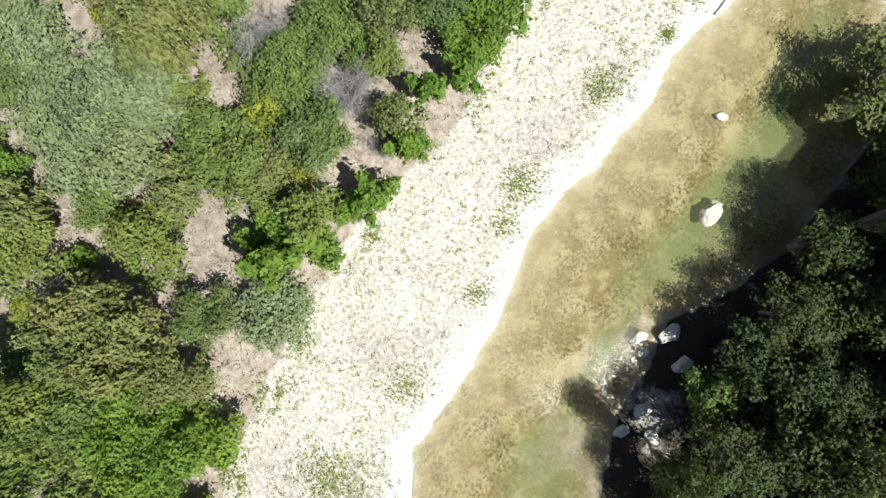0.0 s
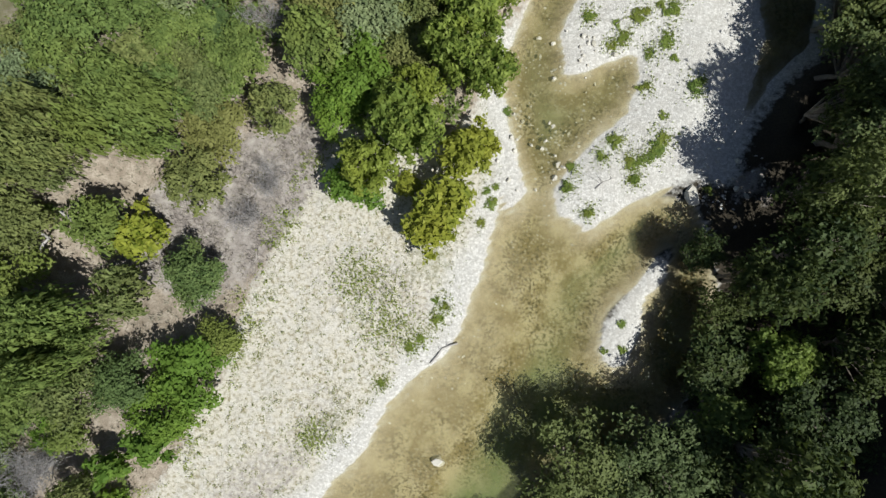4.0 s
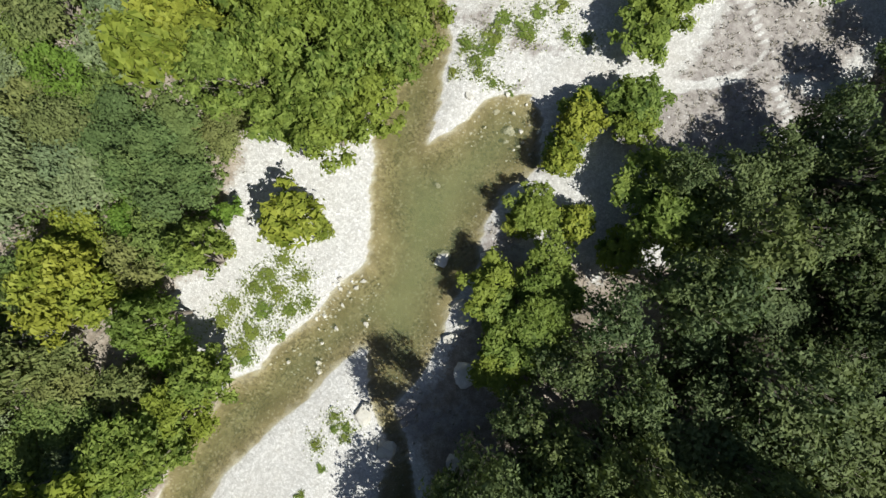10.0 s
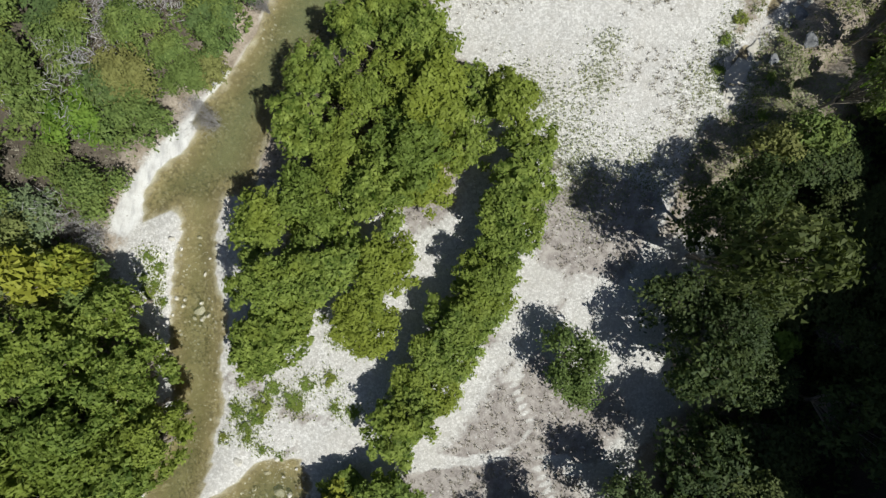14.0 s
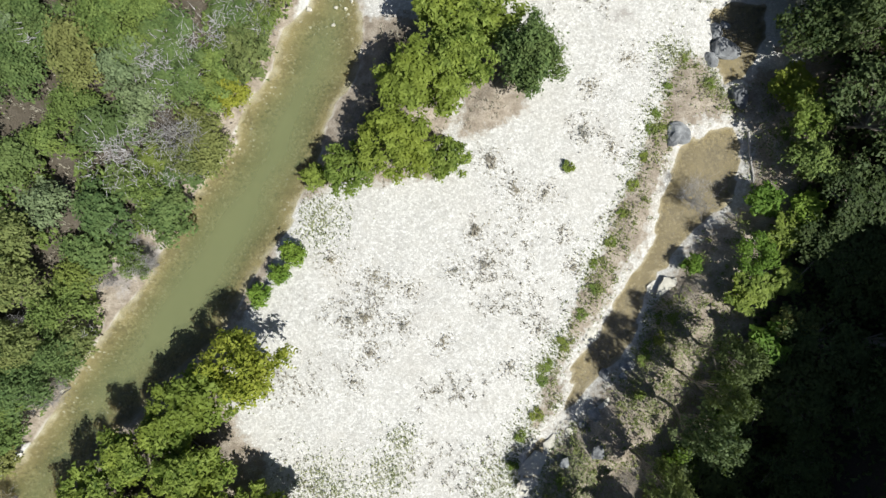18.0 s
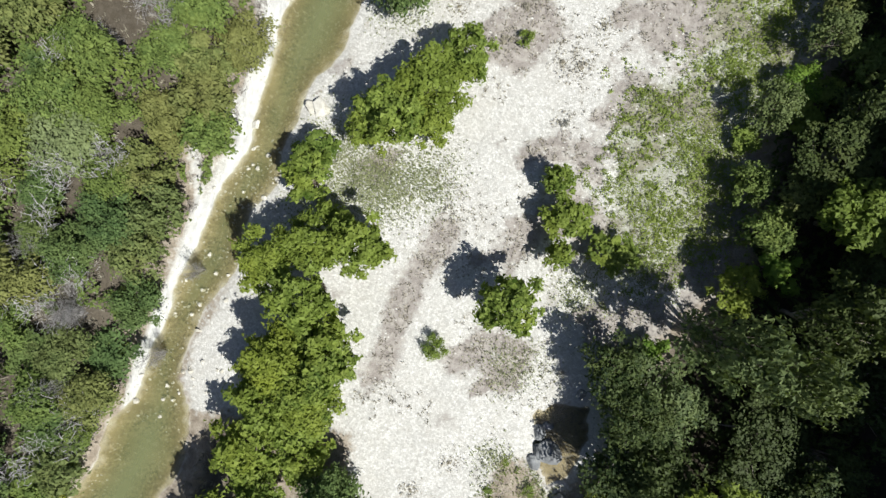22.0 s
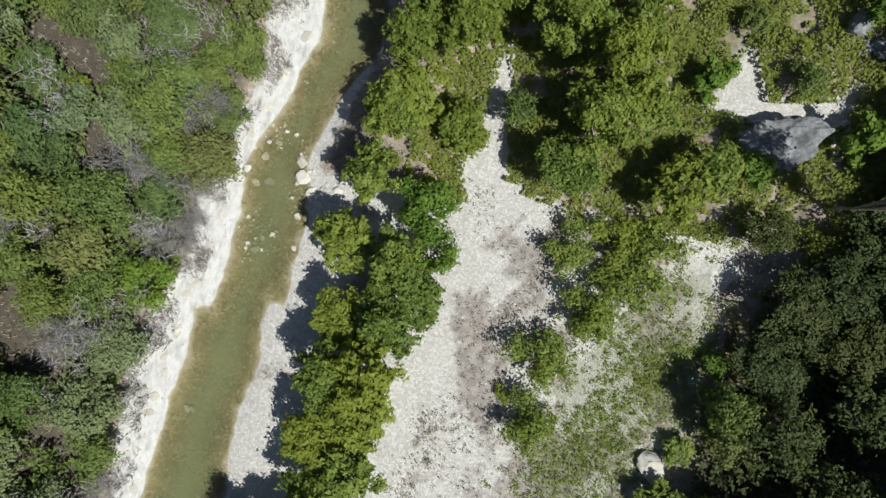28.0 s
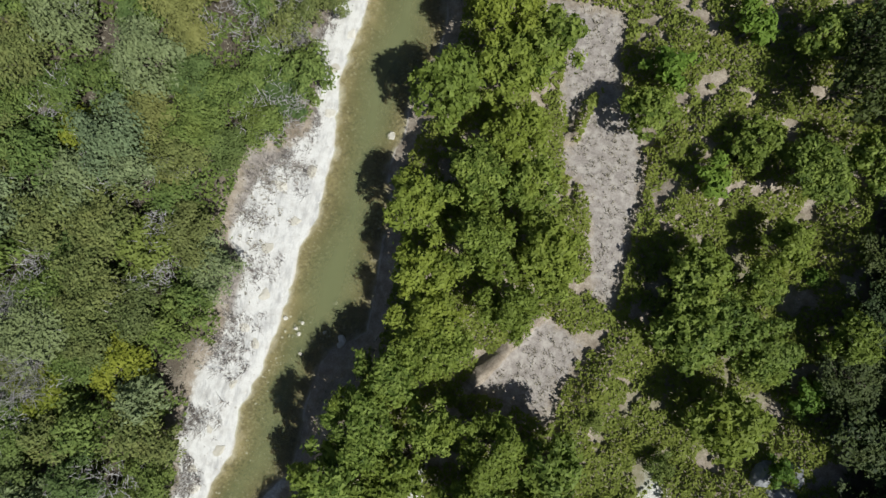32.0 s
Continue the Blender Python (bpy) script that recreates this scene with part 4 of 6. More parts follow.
BANK_GRASS = [(77.5, 104.3, 0.56), (77.7, 106.4, 0.56), (78.6, 108.1, 0.64), (78.7, 110.6, 0.64), (79, 111.8, 0.64), (80, 113.2, 0.56), (80.8, 115.7, 0.64), (81.4, 117.8, 0.64), (81.1, 119.4, 0.64), (82.1, 121.1, 0.64), (82.6, 123.2, 0.64), (83.1, 125.3, 0.64), (83.6, 127.4, 0.64), (83.8, 129.4, 0.64), (86.2, 114.8, 0.88), (86.8, 116.5, 0.88), (85.6, 113.1, 0.8), (85.4, 110.7, 0.8), (80.4, 101, 0.97), (80.9, 103.6, 0.97), (80.1, 98.9, 0.97), (84, 130.6, 0.64), (93.2, 129, 0.96), (92.6, 130.1, 0.8), (84.5, 132.6, 0.56), (85.4, 134.7, 0.48), (87.3, 133, 0.64), (84.6, 129.7, 0.56), (81.5, 117.5, 0.48), (79.6, 113.6, 0.56), (78.7, 111.4, 0.56), (86.2, 116.2, 0.72), (85.7, 114.1, 0.72)]
SHELF_SLABS = [(67.5, 189.6, 0.58), (66.5, 186, 0.66), (66, 183.8, 0.58), (65.7, 180.8, 0.58), (65.5, 177.8, 0.5), (65.3, 174, 0.49), (64.5, 165.1, 0.57), (63.8, 162.1, 0.49), (72.3, 209, 0.67), (71.1, 205.9, 0.67), (70.3, 203.2, 0.67), (69.4, 201.3, 0.58), (68.4, 194.8, 0.58), (68, 192.2, 0.58), (66.9, 188.7, 0.66), (66.6, 185.7, 0.58), (66.2, 182.7, 0.58), (65.5, 179.6, 0.58), (65.2, 176.7, 0.58), (76, 241.5, 0.59), (75.2, 238.7, 0.59), (75.5, 235.3, 0.59), (75.1, 230.9, 0.68), (73.2, 229.2, 0.76), (74.6, 226.9, 0.59), (72.9, 224.4, 0.68), (73.5, 221.1, 0.68), (72.4, 218.3, 0.59), (73.5, 217.2, 0.51), (72.4, 214, 0.51), (71.4, 210.4, 0.51), (70.7, 207.3, 0.59)]
GREY_GREEN_CROWNS = [(-21.2, 6.4, 4.98, 5.5), (-25.9, 11.8, 2.13, 2.8), (19.3, 65.5, 3, 3.5)]
OLIVE_CROWNS = [(-17.6, 11.8, 3.44, 4), (-3.9, 13.3, 2.48, 3.1), (-25.6, 0.9, 1.81, 2.5), (-20.6, -6.9, 3.51, 4), (-16.9, -9.6, 2.52, 3.1), (-3.6, 6.8, 1.28, 2), (-10.4, 26.7, 3.49, 4), (-5, 28.7, 3.16, 3.7), (4.2, 30.6, 2.16, 2.8), (8.5, 31.6, 1.81, 2.5), (3.5, 27.1, 1.99, 2.7), (-11.3, 3, 2.19, 2.8), (-0.4, 19.8, 1.65, 2.4), (17.3, 52.6, 3.19, 3.7), (15.2, 57.1, 2.51, 3.1)]
YELLOW_CROWNS = [(-22.1, 13.5, 1.27, 2), (-11.3, 6.6, 1.1, 1.9), (-9.7, 2.7, 1.99, 2.7), (-27.3, -5.7, 1.64, 2.4), (-0.2, 23.5, 1.47, 2.2), (21.3, 61, 2.84, 3.4), (22.2, 57.9, 3.01, 3.5), (29.9, 61, 1.64, 2.4), (34.1, 85.6, 1.77, 3.9), (31.5, 84.3, 1.09, 2.9), (35.7, 86, 1.26, 3.2), (29.2, 74.8, 3.02, 5.8), (29.1, 77.4, 1.77, 3.9), (27.1, 72.6, 2.09, 4.4)]
SCRUB_CROWNS = [(-14.2, 13.6, 1.79, 2.5), (-7.7, 12.3, 2.14, 2.8), (-9.9, 8.9, 2.48, 3.1), (-4.2, 10.8, 1.45, 2.2), (-14, 5.1, 2.49, 3.1), (-12.9, 3.1, 2.16, 2.8), (-21.4, 0.9, 2.33, 3), (-18, -0.9, 2.84, 3.4), (-25.9, -1.3, 2.66, 3.2), (-24.4, -10.9, 3.19, 3.7), (-24.6, -15.1, 3.53, 4), (-8.3, 0.6, 1.82, 2.5), (1, 30.6, 3.16, 3.7), (-12.3, 23, 2.17, 2.8), (-7.5, 20.2, 2.85, 3.4), (-3.8, 17.1, 3.02, 3.5), (-6.3, 15.2, 2.18, 2.8), (-9.7, 9.4, 2.53, 3.1), (-2, 24.1, 1.64, 2.4), (68.5, 82.9, 2.85, 3.6)]
BRIGHT_CROWNS = [(1.8, 11.9, 2.48, 3.1), (-10.5, -0.9, 3.17, 3.7), (-8, -1.8, 1.65, 2.4), (-18.8, -14.2, 3.86, 4.3), (-14.9, -14.4, 2.19, 2.8), (-1.1, 8.3, 1.1, 1.9), (-2.5, 4.9, 1.1, 1.9), (-6.2, 1, 1.04, 1.8), (-27.5, 3, 1.63, 2.4), (-23.4, -2.4, 1.46, 2.2), (12.1, 31.8, 1.81, 2.5), (3.2, 14, 2.31, 2.9), (-5.1, 10.4, 1.48, 2.2), (-1.8, 5.3, 1.3, 2), (0.8, 9.9, 1.4, 2.1), (-5, 1.9, 1.48, 2.2), (14, 28.1, 1.99, 2.7), (27.1, 54.6, 2.17, 2.8), (31.1, 63.4, 0.93, 1.8)]
JUNIPER_CROWNS = [(-8.1, 5.5, 2.66, 3.2), (-15.3, -6, 2.24, 2.9), (-27.5, -9, 1.47, 2.2), (3.4, 20.9, 2.24, 2.9), (-8.3, 11.9, 1.83, 2.5), (-7.9, 5.4, 2.46, 3), (27.2, 65.6, 3.17, 3.7), (24.3, 68.1, 2.5, 3.1), (14.7, 62.5, 2.17, 2.8)]
DEAD_CROWNS_A = [(-6.1, 8.3, 2.15, 3.1), (-16.6, 2.5, 1.81, 2.9), (-11.9, 11, 1.8, 2.9), (-24.1, -4.2, 1.47, 2.6), (-6, 8.3, 1.83, 2.9), (-3.9, 5.3, 1.48, 2.6), (-11.2, 11.8, 1.83, 2.9), (7.8, 27.3, 1.46, 2.6), (6.4, 24.7, 1.46, 2.6), (55.7, 150.9, 1.12, 2.6), (52.2, 144.7, 1.66, 3.1), (54.8, 140.6, 1.26, 2.8), (60, 138.4, 1.12, 2.6), (54.9, 135.7, 1.26, 2.8), (61.8, 144.7, 0.71, 2.2), (50.2, 114.9, 1.12, 2.6), (53, 122.1, 0.85, 2.3), (42.3, 96.8, 1.27, 2.8), (45.1, 105.2, 1.27, 2.8), (43.1, 110.2, 0.99, 2.4), (47.6, 113.5, 0.85, 2.3), (39.7, 121.9, 0.85, 2.3), (65.7, 202.9, 1.99, 3.4), (64.7, 196.9, 1.72, 3.1)]
DEAD_CROWNS_B = [(67.8, 202.1, 1.3, 2.8), (67.3, 194.2, 1.3, 2.8), (62, 185.1, 1.29, 2.8), (61, 212.6, 1.17, 2.6), (60.7, 216.2, 1.6, 3.0), (57.4, 217.2, 1.18, 2.6), (65.8, 201.1, 1.72, 3.1), (68.4, 202.2, 1.17, 2.6), (66.2, 229, 0.89, 2.3), (55.7, 222.3, 1.03, 2.4), (64.8, 167.7, 1.14, 2.6), (63.5, 160.2, 1.13, 2.6), (54.6, 159.1, 0.85, 2.3), (53.7, 162.8, 1.0, 2.4), (63.7, 170.7, 0.72, 2.2)]
DEAD_CROWNS = DEAD_CROWNS_A + DEAD_CROWNS_B
CREEK_SLABS = [(81.7, 114.4, 0.81), (86.6, 118.5, 1.05), (79.2, 104.5, 1.38), (78.8, 102.8, 0.89), (80, 106, 0.81), (85.7, 118.2, 0.64), (81.3, 107.2, 0.65), (83.4, 109.6, 0.57)]
CREEK_BOULDERS = [(83.1, 111.6, 0.49), (84.6, 112.6, 0.61), (82.7, 108.7, 0.61), (83, 106.4, 0.65), (84.3, 111.7, 0.36), (82, 107.9, 0.36), (81, 105.1, 0.49), (85.4, 128.9, 0.56)]
SHORE_HERBS = [(69.5, 153.3, 2.03), (72.3, 153, 1.62), (74.4, 152.9, 1.22), (69.1, 150.4, 1.62), (76.9, 152.9, 1.01), (70.1, 155.6, 1.84), (71.7, 153.4, 1.83), (71.8, 167.4, 1.64), (72.9, 166, 1.64), (73.6, 152, 1.63), (74, 171.6, 0.82), (84.9, 141.6, 1.42), (87.8, 133.1, 1.01), (84.3, 134.9, 0.81), (72.8, 152.8, 1.62), (76.7, 154.3, 1.42), (88.4, 147.5, 1.22), (92.7, 149, 1.22), (64.1, 100.8, 1.43), (66.8, 99.1, 1.84), (68.8, 102.7, 1.02), (61.3, 119.7, 1.21), (69.3, 105.2, 0.61), (69, 94.8, 2.04), (72.9, 96.6, 1.63), (79.1, 99.3, 2.22), (80.7, 96.3, 1.81), (81.8, 104.9, 1.82), (77.3, 97.1, 1.41), (83, 101.8, 1.82), (77.1, 103.2, 1.61)]
CREEK_HERBS = [(85.4, 116, 1.62), (86.6, 113.7, 1.42), (85.8, 110.7, 1.42), (82.3, 103.2, 1.63), (80.6, 100.9, 1.63), (81.2, 105.1, 1.22), (89.7, 114.9, 1.62), (89.2, 109.5, 1.62), (92.1, 129, 1.81), (68.3, 95.5, 1.61)]
YELLOW_HERBS = [(99, 166.2, 1.44), (100.1, 169.7, 1.23), (99.5, 172.1, 1.03), (97.6, 164.7, 1.02), (95.8, 160.2, 1.23), (101.5, 187.5, 1.86), (95.1, 180.5, 1.65), (104.6, 186.8, 1.66), (94.4, 158.8, 1.02), (100.8, 181.5, 1.45), (97.3, 156.7, 1.42), (96.6, 153.3, 1.42), (93.8, 152.9, 1.22), (91.8, 154.6, 1.22), (5.3, 3, 0.72), (4.1, -0, 0.56), (2.3, -4.8, 0.48), (10.8, 9.5, 0.63), (-2.7, -11.3, 0.89), (-8.3, -17.8, 1.42), (5.4, 2.7, 0.72), (10.8, 9.7, 0.64), (13.7, 20.8, 1.19), (15.8, 17.7, 1.2)]
TRAILS = [[(55.8, 73.8), (59.8, 74.4), (63.4, 75.0), (65.7, 76.2), (66.8, 77.7), (65.8, 79.3), (65.2, 81.2), (66.2, 84.2)], [(63.4, 75.0), (66.2, 75.6), (69.0, 75.6), (70.7, 74.8)], [(89.2, 216.8), (91.9, 220.5), (93.8, 223.5)], [(93.9, 236.9), (94.2, 238.7), (95.0, 240.6)], [(66.6, 75.7), (67.9, 74.2), (68.4, 73.0)]]
ISLAND_OAKS = [(46.3, 43.3, 2.9, 10.5), (45.1, 39.3, 2.9, 10.5), (45, 35.7, 2.9, 10.5), (44.8, 31.2, 2.9, 10.5), (43.1, 27.6, 2.9, 8), (48.1, 49.3, 2.9, 10.5), (48.7, 44.6, 2.9, 10.5), (47.4, 40.2, 2.9, 10.5), (47.4, 35.4, 2.9, 10.5), (47, 31, 2.9, 10.5), (51.3, 47.1, 2.9, 10.5), (52, 42.3, 2.9, 10.5), (50.6, 37.5, 2.9, 10.5), (50.2, 32.7, 2.9, 10.5)]
SUNLIT_OAKS = [(28.3, 9, 3.5, 5), (33.7, 9.6, 3.6, 6.5), (50.5, 48.3, 2.04, 8), (60.6, 60.6, 2.53, 7.5), (60.6, 51.9, 3.39, 8.5), (57, 50, 2.19, 8), (59.5, 46.5, 3.4, 8.5), (54.4, 51.2, 1.77, 7), (63.5, 50.7, 1.88, 8), (72.6, 74.4, 2.34, 4.2), (67.9, 69.8, 2.76, 5.2), (73.9, 68.4, 2.83, 6.2), (70.9, 65.5, 2.59, 5.2), (93.6, 141.2, 2.66, 6.5), (95.6, 146.1, 2.43, 7.5), (99, 145.2, 1.75, 8), (96.1, 131, 2.98, 8.5), (99.6, 133.9, 1.7, 9), (93.4, 136.3, 1.56, 5)]
EDGE_TREES = [(88.9, 114.8, 1.73, 5), (87.6, 110.4, 1.74, 5), (85.9, 106.5, 1.57, 5), (83.3, 101.5, 2.07, 5.5), (88.2, 112.6, 1.22, 5), (101.4, 167.1, 1.61, 3), (99.9, 171.6, 1.43, 3), (98.6, 162, 1.6, 3), (101.7, 176.6, 1.26, 3)]
DEAD_TRUNKS = [(0.11, [(-4.5, 24.7, 3.4), (-3.2, 23.8, 3.3), (-3.1, 25.5, 3.5)]), (0.09, [(-8.1, 24.7, 3.2), (-5.2, 23, 3.4), (-5.8, 22.3, 3.3), (-6.4, 21.3, 3.1)]), (0.06, [(-8.3, 20.4, 1.6), (-7, 20.4, 1.6)]), (0.07, [(61.7, 165.2, 0.7), (63.5, 166.7, 0.7), (65.6, 167.8, 0.7)]), (0.05, [(62, 166.2, 0.8), (63.9, 168, 0.8), (65.1, 169.2, 0.8)]), (0.05, [(61.6, 159.1, 0.7), (62.8, 160.7, 0.7), (63.9, 162.1, 0.7)]), (0.06, [(63.8, 190.2, 1.2), (65.3, 190.8, 1.2), (66.5, 191.6, 1.2)]), (0.05, [(62.3, 166.1, 0.8), (63.6, 166.7, 0.8), (65.5, 167.3, 0.8)]), (0.04, [(61.8, 159.3, 0.8), (62.4, 160.6, 0.8), (62.9, 162.2, 0.8)])]
DRIFTWOOD = [(0.09, [(18.9, 14.9, 0.1), (19.7, 16, 0.1), (20.8, 16.4, 0.1)]), (0.05, [(31.1, 39.1, 0.3), (31.8, 39.6, 0.3), (32.7, 39.9, 0.3)]), (0.05, [(30.1, 27.6, 0.3), (30.6, 28.1, 0.3), (31.3, 28.4, 0.3)]), (0.08, [(90.7, 130.2, 0.3), (91.2, 128, 0.3), (91.6, 126.3, 0.3)]), (0.04, [(39.5, 50.3, 0.3), (39.9, 49.6, 0.3)])]


# ---- the ground: one sheet, with its shores ----
def outline_distance(px, py, pts):
    """Signed distance to a closed outline, negative inside."""
    p = np.array(pts, float)
    q = np.roll(p, -1, axis=0)
    best = np.full(px.shape, 1e9)
    inside = np.zeros(px.shape, bool)
    for (ax, ay), (bx, by) in zip(p, q):
        ex, ey = bx - ax, by - ay
        k = np.clip(((px - ax) * ex + (py - ay) * ey) / max(ex * ex + ey * ey, 1e-9), 0, 1)
        best = np.minimum(best, (px - ax - k * ex) ** 2 + (py - ay - k * ey) ** 2)
        if ay != by:
            cross = ((ay > py) != (by > py)) & (px < (bx - ax) * (py - ay) / (by - ay) + ax)
            inside ^= cross
    d = np.sqrt(best)
    return np.where(inside, -d, d)


def line_distance(px, py, pts):
    """Distance to an open line."""
    best = np.full(px.shape, 1e9)
    for (ax, ay), (bx, by) in zip(pts, pts[1:]):
        ex, ey = bx - ax, by - ay
        k = np.clip(((px - ax) * ex + (py - ay) * ey) / max(ex * ex + ey * ey, 1e-9), 0, 1)
        best = np.minimum(best, (px - ax - k * ex) ** 2 + (py - ay - k * ey) ** 2)
    return np.sqrt(best)


def smooth(v, low, high):
    k = np.clip((v - low) / (high - low), 0, 1)
    return k * k * (3 - 2 * k)


def ripple_field(px, py, scale, seed):
    """A cheap smooth random field in about -1..1: a sum of turned waves."""
    rng = np.random.default_rng(seed)
    total = np.zeros(px.shape)
    for k in range(9):
        a, f, ph = rng.uniform(0, 6.28), scale * rng.uniform(0.6, 1.7), rng.uniform(0, 6.28)
        total += np.sin((px * math.cos(a) + py * math.sin(a)) * f + ph + 1.3 * np.sin((py * math.cos(a) - px * math.sin(a)) * f * 0.7 + ph * 2))
    return total / 4.5


LINE = np.array([(q[2], q[1]) for q in PATH])            # the valley's line: y, x


def line_x(y):
    return np.interp(y, LINE[:, 0], LINE[:, 1])


STEP, HALF = 0.48, 46.0
far = np.array([50, 56, 66, 84, 120, 200, 400, 900, 2000.0])
us = np.concatenate([-far[::-1], np.arange(-HALF, HALF + 0.01, STEP), far])
vs = np.concatenate([-50 - (far - 48)[::-1], np.arange(-50, 276.01, STEP), 276 + (far - 48)])
U, V = np.meshgrid(us, vs)
GX, GY = U + line_x(V), V

RIVER_OUTLINE = LEFT_BANK + RIGHT_BANK[::-1]
GRAVELS = [GRAVEL_SOUTH, GRAVEL_WEST, GRAVEL_TONGUE, GRAVEL_TONGUE_EAST, GRAVEL_LEDGE, GRAVEL_LOW_WEST, GRAVEL_EAST, GRAVEL_FIELD, WEST_SHELF, WEST_CUT, PATCH_BOULDER, ISLAND, SHOAL]
EAST_FLAT = RIGHT_BANK + EAST_EDGE[::-1]
DRIES = [DRY_TRACK, DRY_SPOT, DRY_MID, DRY_LEFT, DRY_EAST, DRY_UPPER, DRY_WEST, DRY_LOW, PATCH_NORTH, PATCH_TRACK, WEST_CHIP, WEST_CHIP_UP, DRY_SHELF]
GREENS = [GREEN_EAST, GREEN_EDGE, GREEN_NORTH, GREEN_FAR]


def union(px, py, outlines):
    d = np.full(px.shape, 1e9)
    for o in outlines:
        d = np.minimum(d, outline_distance(px, py, o))
    return d


SHORE = np.array(sorted(LEFT_BANK, key=lambda q: q[1]))


def survey(px, py):
    """Height and cover of the ground at the places given."""
    wob = 0.25 * ripple_field(px, py, 1.1, 3) + 0.12 * ripple_field(px, py, 3.3, 4)
    river = outline_distance(px, py, RIVER_OUTLINE)
    main = np.maximum(river, -np.minimum(outline_distance(px, py, ISLAND), outline_distance(px, py, SHOAL))) + wob
    side = union(px, py, [CREEK, CREEK_POOL, SHADE_POOL]) + 0.3 + 1.7 * wob
    water = np.minimum(main, side)
    flat = outline_distance(px, py, EAST_FLAT)
    patches = ripple_field(px, py, 0.55, 8) + 0.5 * ripple_field(px, py, 1.6, 9)
    gravel = np.minimum(union(px, py, GRAVELS), np.maximum(flat + 0.5, np.maximum(62 - py, np.where(py < 113, py - 92, np.maximum(135 - py, py - 199))))) + 1.2 * wob
    dry = np.minimum(union(px, py, DRIES), np.maximum(flat, 1.6 * (0.85 + 1.1 * smooth(py, 97, 102) * smooth(py, 138, 130) + 2.5 * smooth(py, 197, 205) - patches - 0.9 * smooth(px - line_x(py), -2, 13) * smooth(py, 135, 145)))) + 1.5 * wob
    green = union(px, py, GREENS) + 1.5 * wob
    trail = np.minimum.reduce([line_distance(px, py, q) for q in TRAILS])
    dry = np.where(dry < 1.0, dry + 4.0 * smooth(trail + 0.8 * wob, 0.6, 0.1), dry)
    open_land = np.minimum(np.minimum(gravel, dry), green)
    from_west = 0.75 * (px - np.interp(py, SHORE[:, 1], SHORE[:, 0])) + 1.5 * ripple_field(px, py, 0.22, 12)
    southern = smooth(py, 30, 20)
    deep = 0.08 + 0.66 * (1 - np.exp(-np.maximum(-main - 0.5, 0) / 2.0)) * (1 - southern * (1 - 0.25 - 0.95 * smooth(from_west, 3.5, 8)))
    depth = np.where(main < side, deep, 0.12) * (0.68 * smooth(-water, 0, 0.3) + 0.32 * smooth(-water, 0.2, 1.6))
    land = 0.55 * (1 - np.exp(-np.maximum(water, 0) / 5.0)) + 0.06 * smooth(water, 0, 0.3)
    land = land + 1.1 * smooth(open_land, 0.0, 4.5) * smooth(water, 0.2, 3.0)
    land = land + (0.05 * ripple_field(px, py, 0.9, 5) + 0.03 * ripple_field(px, py, 2.6, 6)) * smooth(water, 0.2, 1.5)
    # an unseen bluff added beyond the eastern trees, its heights set to shade them
    beyond = px - line_x(py) - 31.0
    shade_bluff = (11.0 + 10.0 * smooth(py, 8, -8) + 11.0 * smooth(py, 54, 76) - 5.0 * smooth(py, 113, 121) * smooth(py, 136, 127) + 4.0 * smooth(py, 138, 146) * smooth(py, 172, 164) - 5.0 * smooth(py, 168, 182) - 2.0 * smooth(py, 196, 206)) * smooth(beyond, 0, 9) + np.clip(beyond - 9, 0, 200) * 0.03
    land = land + shade_bluff * smooth(water, 1, 4)
    z = np.where(water < 0, -depth, land)
    return {"z": z, "water": water, "main": main, "side": side, "gravel": gravel, "dry": dry, "green": green, "open": open_land, "flat": flat}


S = survey(GX.ravel(), GY.ravel())
rows_n, cols_n = GX.shape
idx = np.arange(rows_n * cols_n).reshape(rows_n, cols_n)
quads = np.stack([idx[:-1, :-1], idx[:-1, 1:], idx[1:, 1:], idx[1:, :-1]], -1).reshape(-1, 4)


def grid_mesh(name, verts, faces, material):
    me = bpy.data.meshes.new(name)
    me.vertices.add(len(verts))
    me.vertices.foreach_set("co", np.asarray(verts, np.float32).ravel())
    faces = np.asarray(faces, np.int32)
    me.loops.add(faces.size)
    me.loops.foreach_set("vertex_index", faces.ravel())
    me.polygons.add(len(faces))
    n = faces.shape[1]
    me.polygons.foreach_set("loop_start", np.arange(len(faces), dtype=np.int32) * n)
    me.polygons.foreach_set("loop_total", np.full(len(faces), n, np.int32))
    me.update(calc_edges=True)
    me.materials.append(material)
    return me


gm = grid_mesh("ground", np.stack([GX.ravel(), GY.ravel(), S["z"]], -1), quads, EARTH)
gm.polygons.foreach_set("use_smooth", np.ones(len(quads), bool))
brushy = smooth(GY.ravel(), 88, 96) * smooth(GY.ravel(), 148, 138) * smooth(GX.ravel() - line_x(GY.ravel()), -8, -10)
brushy = np.maximum(brushy, smooth(GY.ravel(), 36, 42) * smooth(GY.ravel(), 66, 58) * smooth(GX.ravel() - line_x(GY.ravel()), -5, -8))
# shade on these banks is painted as darker soil instead of white gravel
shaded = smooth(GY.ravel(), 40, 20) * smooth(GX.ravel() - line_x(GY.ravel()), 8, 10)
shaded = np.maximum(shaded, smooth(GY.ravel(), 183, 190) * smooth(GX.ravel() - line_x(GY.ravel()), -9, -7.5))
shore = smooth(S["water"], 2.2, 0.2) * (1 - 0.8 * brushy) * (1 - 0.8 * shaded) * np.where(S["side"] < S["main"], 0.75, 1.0)
